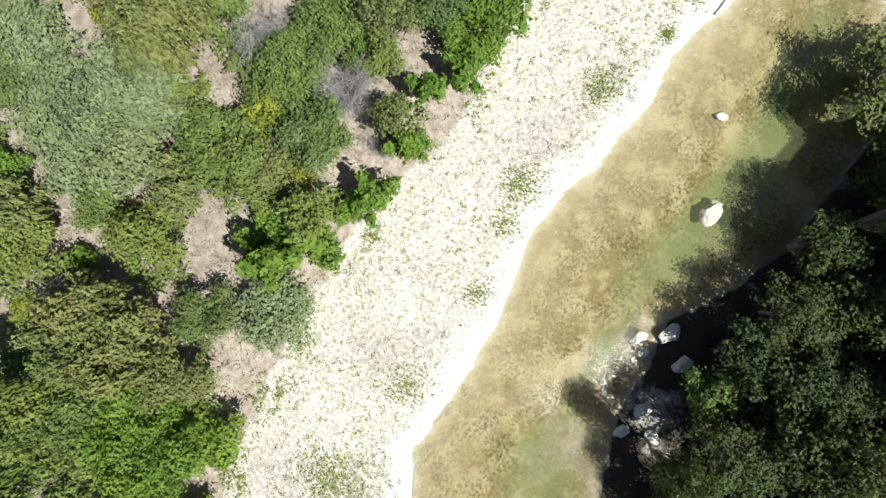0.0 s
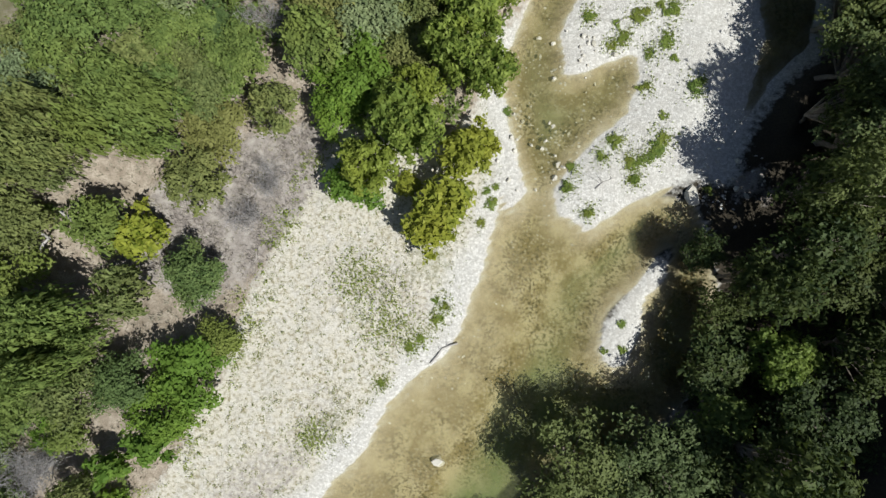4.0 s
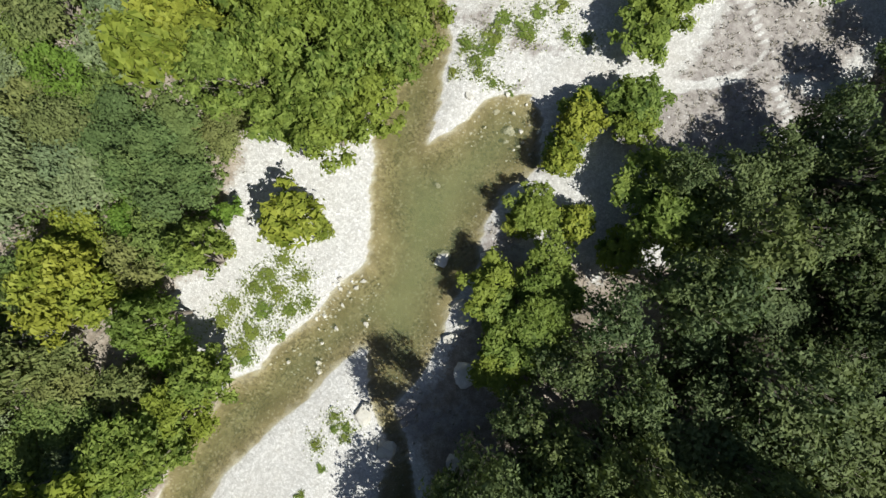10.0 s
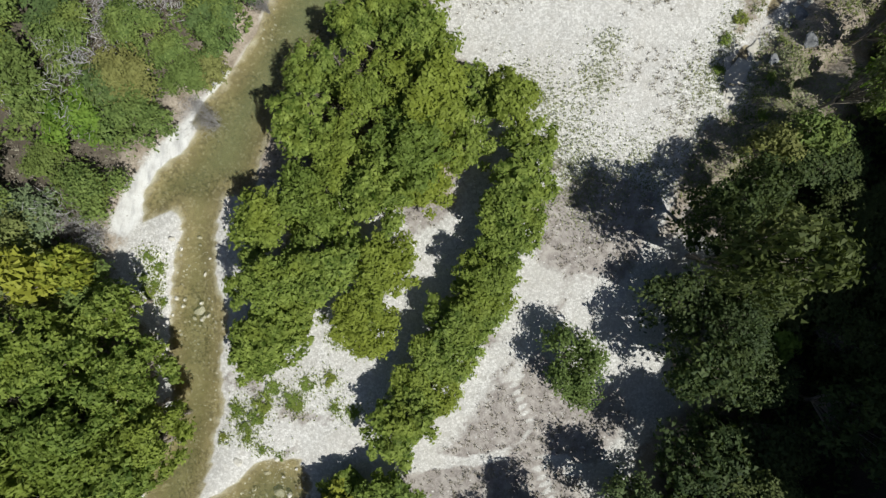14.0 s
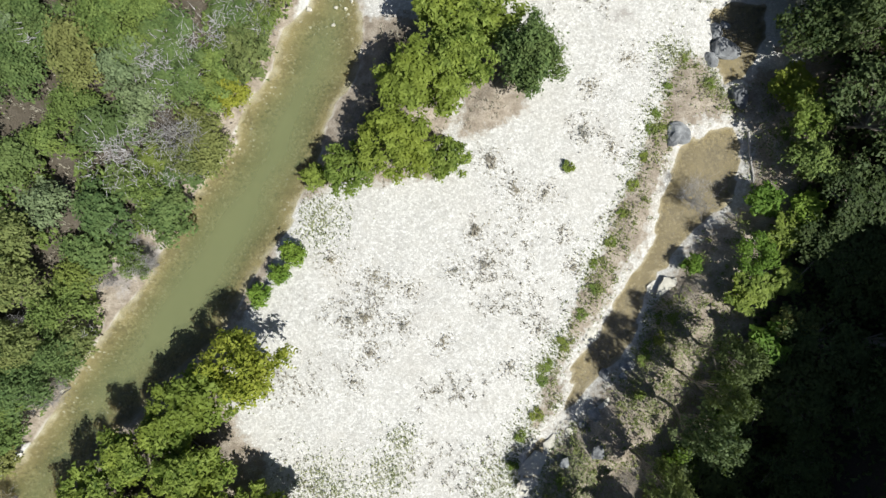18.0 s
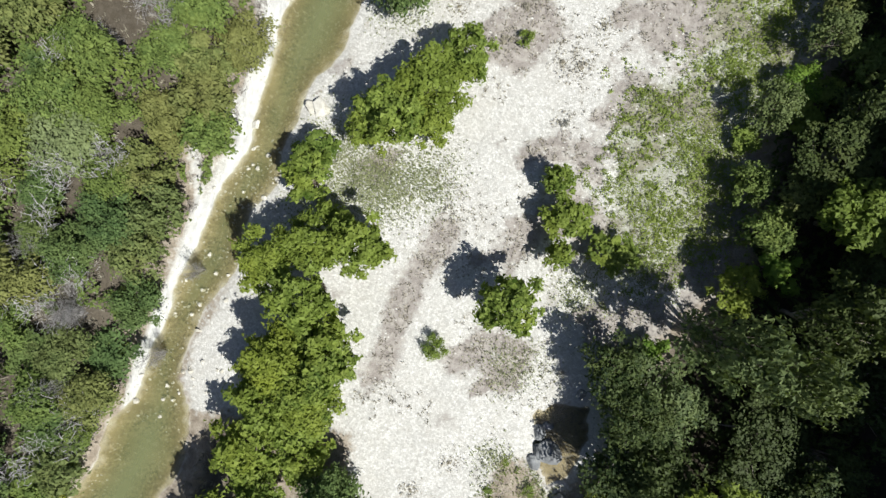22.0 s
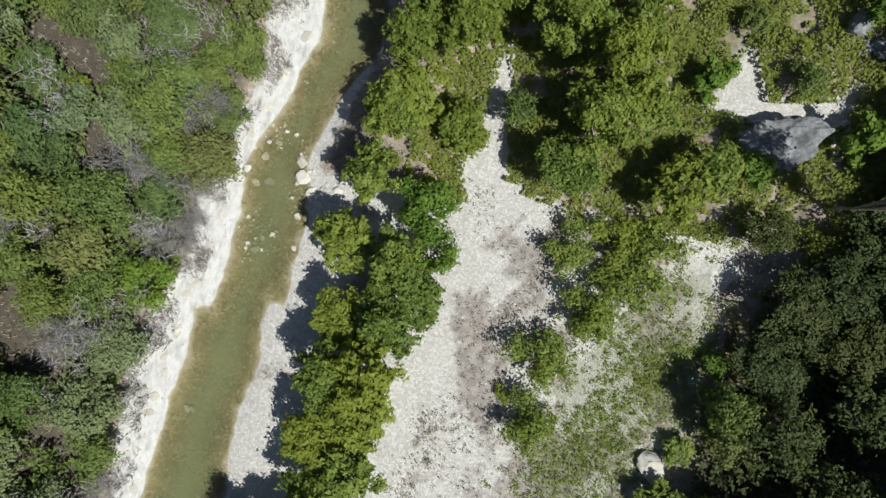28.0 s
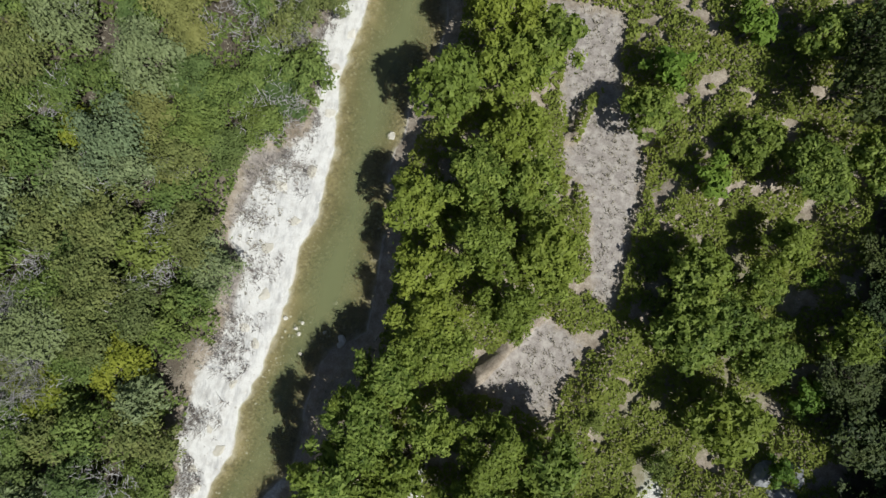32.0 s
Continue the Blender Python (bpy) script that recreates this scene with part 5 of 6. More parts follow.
# the litter mask also blackens the eastern ground in place of tree shade
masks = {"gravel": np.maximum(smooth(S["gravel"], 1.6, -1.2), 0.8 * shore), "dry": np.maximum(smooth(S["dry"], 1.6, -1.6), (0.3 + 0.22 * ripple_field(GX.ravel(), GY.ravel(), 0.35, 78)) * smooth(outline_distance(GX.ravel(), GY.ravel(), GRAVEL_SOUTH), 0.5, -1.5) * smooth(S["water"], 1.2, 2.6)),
         "green": np.maximum(smooth(S["green"], 1.8, -1.8), 0.5 * smooth(ripple_field(GX.ravel(), GY.ravel(), 0.5, 71), 0.2, 1.0) * smooth(outline_distance(GX.ravel(), GY.ravel(), GRAVEL_SOUTH), 0.5, -1.0) * smooth(S["water"], 1.0, 2.2)), "wet": smooth(S["z"], 0.03, -0.04), "clean": smooth(GY.ravel() + 6 * ripple_field(GX.ravel(), GY.ravel(), 0.1, 13), 52, 26), "litter_shade": np.maximum(smooth(S["flat"], 0.5, 2.5), smooth(GY.ravel(), 55, 30)) * smooth(GX.ravel() - line_x(GY.ravel()), 8, 12)}
masks["weedy"] = smooth(outline_distance(GX.ravel(), GY.ravel(), GRAVEL_SOUTH), 1.0, -0.5) * smooth(S["water"] + 0.5 * ripple_field(GX.ravel(), GY.ravel(), 0.9, 14), 1.0, 2.4)
masks["ledge"] = smooth(np.minimum(outline_distance(GX.ravel(), GY.ravel(), WEST_SHELF), outline_distance(GX.ravel(), GY.ravel(), WEST_CUT)), 1.0, -0.6)
# darkens the gaps in the western brush, for litter and shade together
masks["litter_shade"] = np.maximum(masks["litter_shade"], 0.8 * smooth(GY.ravel(), 84, 92) * smooth(U.ravel(), -6, -9) * smooth(U.ravel(), -44, -38) * smooth(S["water"], 1.0, 3.0) * smooth(S["open"], 0.5, 2.0))
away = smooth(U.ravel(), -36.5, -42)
masks["green"], masks["litter_shade"] = np.maximum(masks["green"], away), np.maximum(masks["litter_shade"], 0.55 * away)
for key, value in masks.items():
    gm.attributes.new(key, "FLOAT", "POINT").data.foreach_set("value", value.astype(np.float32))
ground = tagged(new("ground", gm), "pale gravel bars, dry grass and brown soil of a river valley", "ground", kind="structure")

low = (S["z"][quads] < 0.0).any(1)
is_side = (survey(GX.ravel()[quads].mean(1)[low], GY.ravel()[quads].mean(1)[low])["main"] > 1.2)
for name, faces, look_of, label in (("water", quads[low][~is_side], RIVER, "shallow clear olive-green river water over silt and stones"), ("creek_water", quads[low][is_side], CREEK_WATER, "shallow murky side creek among boulders")):
    used, inv = np.unique(faces, return_inverse=True)
    verts = np.stack([GX.ravel()[used], GY.ravel()[used], np.zeros(len(used))], -1)
    tagged(new(name, grid_mesh(name, verts, inv.reshape(-1, 4), look_of)), label, "water", kind="structure").data.attributes.new("depth", "FLOAT", "POINT").data.foreach_set("value", (np.maximum(-S["z"][used], 0) * (0.35 + 0.65 * smooth(GY.ravel()[used], 12, 50) + 0.85 * smooth(GY.ravel()[used], 85, 112))).astype(np.float32))


def cover(px, py):
    return survey(np.atleast_1d(np.asarray(px, float)), np.atleast_1d(np.asarray(py, float)))


# ---- trees and shrubs ----
def part(name, me, parent, label=""):
    ob = new(name, me)
    ob.parent = parent
    return tagged(ob, label)


def leaf_cloud(points, normals, size, rng, stretch=1.5, simple=False):
    """Leaves at the places given: folded along the rib, or, for fine foliage, one triangle each."""
    n = len(points)
    nrm = normals + rng.normal(0, 0.42, (n, 3))
    nrm /= np.linalg.norm(nrm, axis=1, keepdims=True) + 1e-9
    a = np.cross(nrm, rng.normal(0, 1, (n, 3)))
    a /= np.linalg.norm(a, axis=1, keepdims=True) + 1e-9
    b = np.cross(nrm, a)
    s = size * rng.uniform(0.6, 1.3, (n, 1))
    long, wide = a * s * stretch * 0.5, b * s * 0.5
    fold = nrm * s * 0.16
    if simple:
        v = np.stack([points - long, points + wide * 1.3 + long * 0.4, points - wide * 0.5 + long], 1)
        return v.reshape(-1, 3), np.arange(n * 3).reshape(-1, 3)
    v = np.stack([points - long - fold, points + wide + fold * 0.6, points + long - fold, points - wide + fold * 0.6], 1)
    return v.reshape(-1, 3), np.arange(n * 4).reshape(-1, 4)


def tube(p0, p1, r0, r1, sides=5):
    p0, p1 = Vector(p0), Vector(p1)
    q = (p1 - p0).to_track_quat("Z", "Y").to_matrix()
    ring = [(math.cos(6.2832 * k / sides), math.sin(6.2832 * k / sides)) for k in range(sides)]
    v = [p0 + q @ Vector((c * r0, s * r0, 0)) for c, s in ring] + [p1 + q @ Vector((c * r1, s * r1, 0)) for c, s in ring]
    f = [(k, (k + 1) % sides, sides + (k + 1) % sides, sides + k) for k in range(sides)]
    return [tuple(p) for p in v], f


def tubes_mesh(name, pieces, material):
    verts, faces = [], []
    for p in pieces:
        v, f = tube(*p)
        faces += [tuple(i + len(verts) for i in q) for q in f]
        verts += v
    return grid_mesh(name, np.array(verts), faces, material)


def trunk_mesh(bend, bare, tr, tips, material):
    """A bent trunk whose top spreads into one tapering limb for each tip."""
    ring = np.array([(math.cos(1.2566 * k), math.sin(1.2566 * k), 0.0) for k in range(5)])
    levels = [((0, 0, -0.3), 1.25), ((bend[0] * 0.4, bend[1] * 0.4, bare * 0.6), 1.0), ((bend[0], bend[1], bare * 1.25), 0.7)]
    verts = [ring * tr * k + np.array(p) for p, k in levels] + [np.asarray(tips)]
    faces = []
    for j in (0, 5):
        for k in range(5):
            n = (k + 1) % 5
            faces += [(j + k, j + n, j + 5 + n), (j + k, j + 5 + n, j + 5 + k)]
    for i in range(len(tips)):
        faces += [(10 + k, 10 + (k + 1) % 5, 15 + i) for k in range(5)]
    return grid_mesh("trunk", np.concatenate(verts), faces, material)


def make_tree(name, r, h, leaves, size, material, seed, lobes=16, flat=0.75, lean_up=0.7, bark=None, trunk_r=0.0, simple=False, spread=1.0, bare_part=0.16):
    """A tree or shrub on its base: bent trunk, limbs to the lobes, and a crown of leaves in uneven lobes."""
    rng = np.random.default_rng(seed)
    root = new(name)
    root.empty_display_size = 0.3
    bare = h * bare_part
    mid, half = (h + bare) * 0.5, (h - bare) * 0.5
    ang = rng.uniform(0, 6.283, lobes)
    up = rng.uniform(-0.35, 0.95, lobes)
    out = np.sqrt(np.clip(1 - up ** 2, 0.05, 1)) * rng.uniform(0.3, 0.98, lobes)
    c = np.stack([np.cos(ang) * out * r, np.sin(ang) * out * r, mid + up * half * 0.72], -1)
    lr = r * spread * rng.uniform(0.17, 0.42, lobes)
    share = lr ** 2 / (lr ** 2).sum()
    pts, nrm = [], []
    for k in range(lobes):
        m = max(4, int(leaves * share[k]))
        d = rng.normal(0, 1, (m, 3))
        d[:, 2] += lean_up * 0.6
        d /= np.linalg.norm(d, axis=1, keepdims=True)
        rad = lr[k] * rng.uniform(0.55, 1.0, (m, 1)) ** 0.6 * (1 + 0.34 * rng.normal(0, 1, (m, 1)))
        p = c[k] + d * rad * np.array([1, 1, flat])
        pts.append(p)
        nrm.append(d + np.array([0, 0, lean_up * 0.8]))
    # loose sprays that stick out of the lobes
    for k in range(lobes):
        m = max(3, int(leaves * 0.05 / lobes))
        for _ in range(1):
            d = rng.normal(0, 1, 3) + np.array([c[k][0] / r, c[k][1] / r, 0.5])
            d /= np.linalg.norm(d)
            along = rng.uniform(0.7, 1.55, (m, 1))
            pts.append(c[k] + d * lr[k] * along * np.array([1, 1, flat]) + rng.normal(0, 0.06, (m, 3)))
            nrm.append(np.tile(d * 0.4 + np.array([0, 0, lean_up]), (m, 1)))
    v, f = leaf_cloud(np.concatenate(pts), np.concatenate(nrm), size, rng, simple=simple)
    v[:, 2] = np.maximum(v[:, 2], 0.05)
    tr = trunk_r or 0.03 + 0.022 * h
    bend = rng.normal(0, 0.06 * h, (2,))
    part("trunk", trunk_mesh(bend, bare, tr, c[::2], bark or BARK), root)
    part("crown", grid_mesh("crown", v, f, material), root)
    return root


def make_dead_shrub(name, r, h, seed):
    """A leafless shrub: many thin forking stems."""
    rng = np.random.default_rng(seed)
    root = new(name)
    stems, twigs = [], []
    for k in range(12):
        a, o = rng.uniform(0, 6.283), rng.uniform(0.3, 0.8) * r
        tip = np.array([math.cos(a) * o, math.sin(a) * o, h * rng.uniform(0.35, 0.7)])
        stems.append(((0, 0, -0.1), tuple(tip * 0.5 + rng.normal(0, 0.08, 3)), 0.022, 0.014, 4))
        stems.append((tuple(tip * 0.5), tuple(tip), 0.014, 0.007, 4))
        for j in range(26):
            s0 = tip * rng.uniform(0.35, 1.05) + rng.normal(0, 0.12 * r, 3) * (1, 1, 0.3)
            d = np.array([math.cos(a), math.sin(a), 0.2]) * rng.uniform(0.0, 0.16) * r + rng.normal(0, 0.17 * r, 3) * (1, 1, 0.4)
            twigs.append((tuple(s0), tuple(s0 + d), 0.008, 0.004, 3))
            twigs.append((tuple(s0 + d * 0.5), tuple(s0 + d * 0.6 + rng.normal(0, 0.17 * r, 3)), 0.007, 0.003, 3))
    part("trunk", tubes_mesh("trunk", stems, TWIG), root)
    part("brushwood", tubes_mesh("brushwood", twigs, TWIG), root)
    return root


class Stand:
    """Plants of one kind: a few built, the rest copies of them, turned and scaled."""

    def __init__(self, makers, label, category, group):
        self.makers, self.label, self.category, self.group = makers, label, category, group
        self.built, self.count = {}, 0

    def plant(self, x, y, z, r, h, rng, label=""):
        sizes = sorted({k[0] for k in self.makers})
        nominal = min(sizes, key=lambda s: abs(math.log(s / r)))
        options = [k for k in self.makers if k[0] == nominal]
        key = options[int(rng.integers(len(options)))]
        r0, h0 = key[0], key[1]
        m = pose(x, y, z, 0, 0, float(rng.uniform(0, 360))) @ Matrix.Diagonal((r / r0, r / r0, h / h0, 1))
        if key not in self.built:
            ob = self.makers[key]()
            tagged(ob, label or self.label, self.category, self.group)
            ob.matrix_basis = m
            self.built[key] = ob
        else:
            ob = copy_thing(self.built[key], m)
            if label:
                tagged(ob, label)
        self.count += 1
        return ob


def stand(name, sizes, leaves, size, material, seed, label, category, group, **kw):
    makers = {}
    for i, (r, h) in enumerate(sizes):
        for v in range(kw.get("variants", 2)):
            opts = {k: w for k, w in kw.items() if k != "variants"}
            n = int(leaves * (r / sizes[0][0]) ** 2)
            makers[(r, h, v)] = (lambda r=r, h=h, v=v, i=i, n=n, opts=opts: make_tree(name, r, h, n, size, material, seed + 17 * i + v, **opts))
    return Stand(makers, label, category, group)


river_trees = stand("river_tree", [(1.3, 3.5), (2.0, 5.4), (2.8, 6.7)], 1150, 0.22, LEAF_RIVER, 100, "broad-leaved green tree with a lumpy sunlit crown beside the river", "tree", "river trees", variants=3, lobes=60, simple=True, spread=0.62)
yellow_trees = stand("yellow_tree", [(1.4, 2.4), (2.6, 4.4)], 1300, 0.2, LEAF_YELLOW, 200, "yellow-green leafy tree on the gravel", "tree", "yellowing trees", lobes=44, spread=0.75, simple=True)
bright_shrubs = stand("bright_shrub", [(1.2, 1.8), (2.2, 3.4)], 950, 0.2, LEAF_BRIGHT, 300, "bright green leafy shrub at the wood's edge", "shrub", "bright shrubs", simple=True)
junipers = stand("juniper", [(1.6, 2.6), (2.4, 3.6)], 2600, 0.17, LEAF_JUNIPER, 400, "dense dark green juniper with a rounded crown", "shrub", "junipers", lobes=26, lean_up=1.0, simple=True)
brush = dict(lobes=30, lean_up=1.1, simple=True, spread=0.95, flat=0.6)
scrub_oaks = stand("scrub_oak", [(1.6, 2.0), (2.3, 2.7)], 2200, 0.155, LEAF_SCRUB, 500, "green scrub oak in dense low brush on the bank", "shrub", "scrub oaks", variants=3, **brush)
olive_shrubs = stand("olive_shrub", [(1.6, 2.0), (2.3, 2.7)], 2200, 0.155, LEAF_OLIVE, 540, "olive-green spreading shrub in dense low brush on the bank", "shrub", "olive shrubs", variants=3, **brush)
grey_green_shrubs = stand("grey_green_shrub", [(1.6, 2.0), (2.3, 2.7)], 2100, 0.15, LEAF_GREY, 580, "dull grey-green shrub in dense low brush on the bank", "shrub", "grey-green shrubs", **brush)
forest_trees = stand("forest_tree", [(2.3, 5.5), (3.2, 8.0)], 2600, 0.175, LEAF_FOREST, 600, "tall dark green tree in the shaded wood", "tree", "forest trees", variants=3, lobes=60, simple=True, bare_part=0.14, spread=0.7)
canopy_oaks = stand("canopy_oak", [(2.3, 5.5), (3.2, 8.0)], 2600, 0.175, LEAF_OAK, 640, "olive-green oak with a ragged crown in the riverside wood", "tree", "riverside oaks", variants=3, lobes=60, simple=True, bare_part=0.14, spread=0.7)
bushes = stand("bush", [(0.7, 0.9), (1.2, 1.8)], 700, 0.1, LEAF_RIVER, 700, "small round green bush standing alone on the gravel", "bush", "bushes", lobes=18, bare_part=0.04, simple=True)
rusty_shrubs = stand("rusty_shrub", [(1.4, 1.8)], 900, 0.2, LEAF_RUST, 740, "rust-brown withered shrub at the edge of the brush", "shrub", "withered shrubs", lobes=14, simple=True)
grey_makers = {(1.6, 2.0, v): (lambda v=v: make_dead_shrub("dead_shrub", 1.6, 2.0, 800 + v)) for v in range(3)}
grey_shrubs = Stand(grey_makers, "leafless grey dead shrub with many thin twigs", "shrub", "dead shrubs")

taken = []
rng = np.random.default_rng(11)
for kind, lists in ((river_trees, (RIVER_TREES_SOUTH, RIVER_TREES_WEST, MID_TREES, WOOD_TREES, NORTH_TREES, FAR_TREES, EAST_TREES)), (yellow_trees, (YELLOW_TREES, YELLOW_CROWNS)), (bright_shrubs, (BRIGHT_SHRUBS, BRIGHT_CROWNS)),
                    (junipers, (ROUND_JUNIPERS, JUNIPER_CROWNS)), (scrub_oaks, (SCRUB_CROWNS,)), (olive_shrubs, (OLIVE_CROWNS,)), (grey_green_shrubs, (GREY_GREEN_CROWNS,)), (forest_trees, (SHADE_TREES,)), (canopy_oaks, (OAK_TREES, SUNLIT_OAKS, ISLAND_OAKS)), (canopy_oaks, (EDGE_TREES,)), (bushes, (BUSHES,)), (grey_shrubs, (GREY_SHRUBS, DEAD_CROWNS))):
    for spots in lists:
        zs = cover([q[0] for q in spots], [q[1] for q in spots])["z"]
        for (x, y, r, h), z in zip(spots, zs):
            if r > 2.9 and kind in (scrub_oaks, olive_shrubs, grey_green_shrubs, bright_shrubs, yellow_trees, junipers, grey_shrubs):
                # a broad crown is a clump of stems
                for k in range(7):
                    a, o = 1.047 * k + rng.uniform(-0.3, 0.3), 0.0 if k == 6 else 0.56 * r
                    kind.plant(x + math.cos(a) * o, y + math.sin(a) * o, max(z, 0.0), r * rng.uniform(0.42, 0.56), min(h, 3.6) * rng.uniform(0.75, 1.05), rng)
                if kind is not grey_shrubs:
                    taken.append((x, y, r))
                continue
            kind.plant(x, y, max(z, 0.0), r * (0.88 if spots is FAR_TREES else 1.0) * rng.uniform(0.9, 1.1), h * (1.15 if spots is FAR_TREES else 1.2 if spots is NORTH_TREES else 1.0) * rng.uniform(0.85, 1.15), rng)
            if kind is not grey_shrubs:
                taken.append((x, y, r))


def fill(kinds, weights, spacing, inside, sizes, seed, keep=0.75):
    """Plants spread at random over a stretch of land, apart from those that stand there already."""
    g = np.random.default_rng(seed)
    ys = g.uniform(-32, 258, 26000)
    xs = line_x(ys) + g.uniform(-36, 44, 26000)
    c = cover(xs, ys)
    ok = inside(xs, ys, c)
    done = np.array(taken)
    mine = []
    for x, y, z in zip(xs[ok], ys[ok], c["z"][ok]):
        if len(mine) and ((np.array(mine)[:, 0] - x) ** 2 + (np.array(mine)[:, 1] - y) ** 2 < spacing ** 2).any():
            continue
        if ((done[:, 0] - x) ** 2 + (done[:, 1] - y) ** 2 < (done[:, 2] * keep + spacing * 0.35) ** 2).any():
            continue
        k = kinds[int(g.choice(len(kinds), p=weights))]
        r = g.uniform(*sizes)
        h = r * g.uniform(0.95, 1.3) * (1.6 if k is river_trees else 1.0) if k not in (forest_trees, canopy_oaks) else min(10.5, (5.0 if y < 30 else 8.0 if y < 57 else 2.4 if 88 < y < 128 else 3.2) + 0.22 * float(east_of(np.array([x]), np.array([y]))[0])) + g.uniform(0.2, 1.6)
        k.plant(x, y, z, r, h, g)
        mine.append((x, y))
    taken.extend((x, y, spacing * 0.5) for x, y in mine)


EDGE = np.array(EAST_EDGE)
MIDDLE = np.array(LEFT_BANK)


def east_of(xs, ys):
    return xs - np.interp(ys, EDGE[:, 1], EDGE[:, 0])


def west_wood(xs, ys, c):
    ok = (xs < line_x(ys) + 6) & (xs > line_x(ys) - 37) & (c["open"] > np.where(ys > 140, 0.3, 0.5)) & (c["water"] > np.where((ys > 92) & (ys < 143), 0.0, 0.6)) & (east_of(xs, ys) < -12)
    for x, y, r in WEST_CLEARINGS:
        ok &= (xs - x) ** 2 + (ys - y) ** 2 > (r + 0.9) ** 2
    order = np.argsort(MIDDLE[:, 1])
    return ok & (xs < np.interp(ys, MIDDLE[order, 1], MIDDLE[order, 0]))


fill([scrub_oaks, olive_shrubs, grey_green_shrubs, junipers, bright_shrubs, grey_shrubs, yellow_trees], [0.36, 0.28, 0.12, 0.15, 0.015, 0.05, 0.025], 2.35, lambda xs, ys, c: west_wood(xs, ys, c) & (ys > 33) & ((ys < 98) | (ys > 150)), (1.6, 2.5), 21)
fill([scrub_oaks, olive_shrubs, grey_green_shrubs, junipers, grey_shrubs], [0.28, 0.2, 0.06, 0.36, 0.1], 2.35, lambda xs, ys, c: west_wood(xs, ys, c) & (ys > 98) & (ys < 150), (1.5, 2.4), 29)
fill([scrub_oaks, olive_shrubs, grey_green_shrubs, junipers, grey_shrubs, yellow_trees], [0.38, 0.25, 0.13, 0.17, 0.05, 0.02], 3.5, lambda xs, ys, c: west_wood(xs, ys, c) & (ys <= 33), (1.5, 2.6), 27)
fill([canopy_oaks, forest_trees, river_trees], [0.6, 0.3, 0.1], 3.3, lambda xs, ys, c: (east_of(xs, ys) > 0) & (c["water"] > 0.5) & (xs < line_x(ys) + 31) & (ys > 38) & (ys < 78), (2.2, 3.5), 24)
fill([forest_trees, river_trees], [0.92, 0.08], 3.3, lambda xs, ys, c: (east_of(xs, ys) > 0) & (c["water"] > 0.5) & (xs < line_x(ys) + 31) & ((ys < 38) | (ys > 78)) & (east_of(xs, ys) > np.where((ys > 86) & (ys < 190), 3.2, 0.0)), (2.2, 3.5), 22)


fill([forest_trees, scrub_oaks], [0.5, 0.5], 2.4, lambda xs, ys, c: (east_of(xs, ys) > -2.6) & (east_of(xs, ys) < 0.6) & (c["water"] > 0.3) & (ys < 22), (1.2, 1.9), 28)
fill([scrub_oaks, olive_shrubs, grey_shrubs], [0.5, 0.35, 0.15], 1.7, lambda xs, ys, c: (c["main"] > 0.25) & (c["main"] < 2.6) & (ys > 99) & (ys < 134) & (xs < np.interp(ys, SHORE[:, 1], SHORE[:, 0])), (1.0, 1.5), 30, 0.3)
fill([bright_shrubs, scrub_oaks, olive_shrubs, river_trees], [0.3, 0.25, 0.2, 0.25], 2.3, lambda xs, ys, c: (east_of(xs, ys) > -1.2) & (east_of(xs, ys) < 2.4) & (c["water"] > 0.8) & (ys > 84) & (ys < 192), (1.1, 1.8), 26)


def leaf_carpet(name, count, inside, low, high, size, material, seed, label, category, ys_range=(-32, 258), us_range=(-37, 44), bare=0.12, scale=1.5):
    """Low growth that closes the gaps between the shrubs."""
    g = np.random.default_rng(seed)
    ys = g.uniform(*ys_range, count)
    xs = line_x(ys) + g.uniform(*us_range, count)
    c = cover(xs, ys)
    ok = inside(xs, ys, c)
    xs, ys, zs = xs[ok], ys[ok], c["z"][ok]
    lump = np.clip(0.5 + 0.5 * ripple_field(xs, ys, scale, seed) + 0.3 * ripple_field(xs, ys, 3.7, seed + 1), 0, 1)
    keep = lump > bare
    xs, ys, zs, lump = xs[keep], ys[keep], zs[keep], lump[keep]
    p = np.stack([xs, ys, zs + low + (high - low) * lump * g.uniform(0.6, 1.0, len(xs))], -1)
    v, f = leaf_cloud(p, np.tile((0, 0, 1.0), (len(p), 1)), size, g, simple=True)
    return tagged(new(name, grid_mesh(name, v, f, material)), label, category, kind="stuff")


leaf_carpet("undergrowth", 450000, lambda xs, ys, c: west_wood(xs, ys, c) & ((ys > 33) | (ripple_field(xs, ys, 0.8, 57) > 0.5)) & ((ys < 88) | (ripple_field(xs, ys, 1.0, 58) > np.where(ys < 150, 0.15, -0.5))), 0.25, 1.35, 0.22, LEAF_SCRUB, 51, "dense low green brush under the shrubs on the bank", "brush", us_range=(-37, 2))
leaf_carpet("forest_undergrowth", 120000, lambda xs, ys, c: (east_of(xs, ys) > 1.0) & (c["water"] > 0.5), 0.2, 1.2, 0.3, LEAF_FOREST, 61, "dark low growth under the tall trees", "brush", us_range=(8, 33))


def north_herbs(xs, ys, c):
    patch = outline_distance(xs, ys, PATCH_NORTH) > 0.3
    return (c["flat"] < 0.5) & (ys > 190) & (c["gravel"] > -0.3) & patch & (c["dry"] > 0.2) & (c["water"] > 1.2) & (xs > line_x(ys) - 4)


leaf_carpet("herbs", 230000, north_herbs, 0.1, 0.8, 0.2, HERB, 63, "rank bright green herbs under the trees", "herbs", (186, 262), (-4, 34), 0.2)
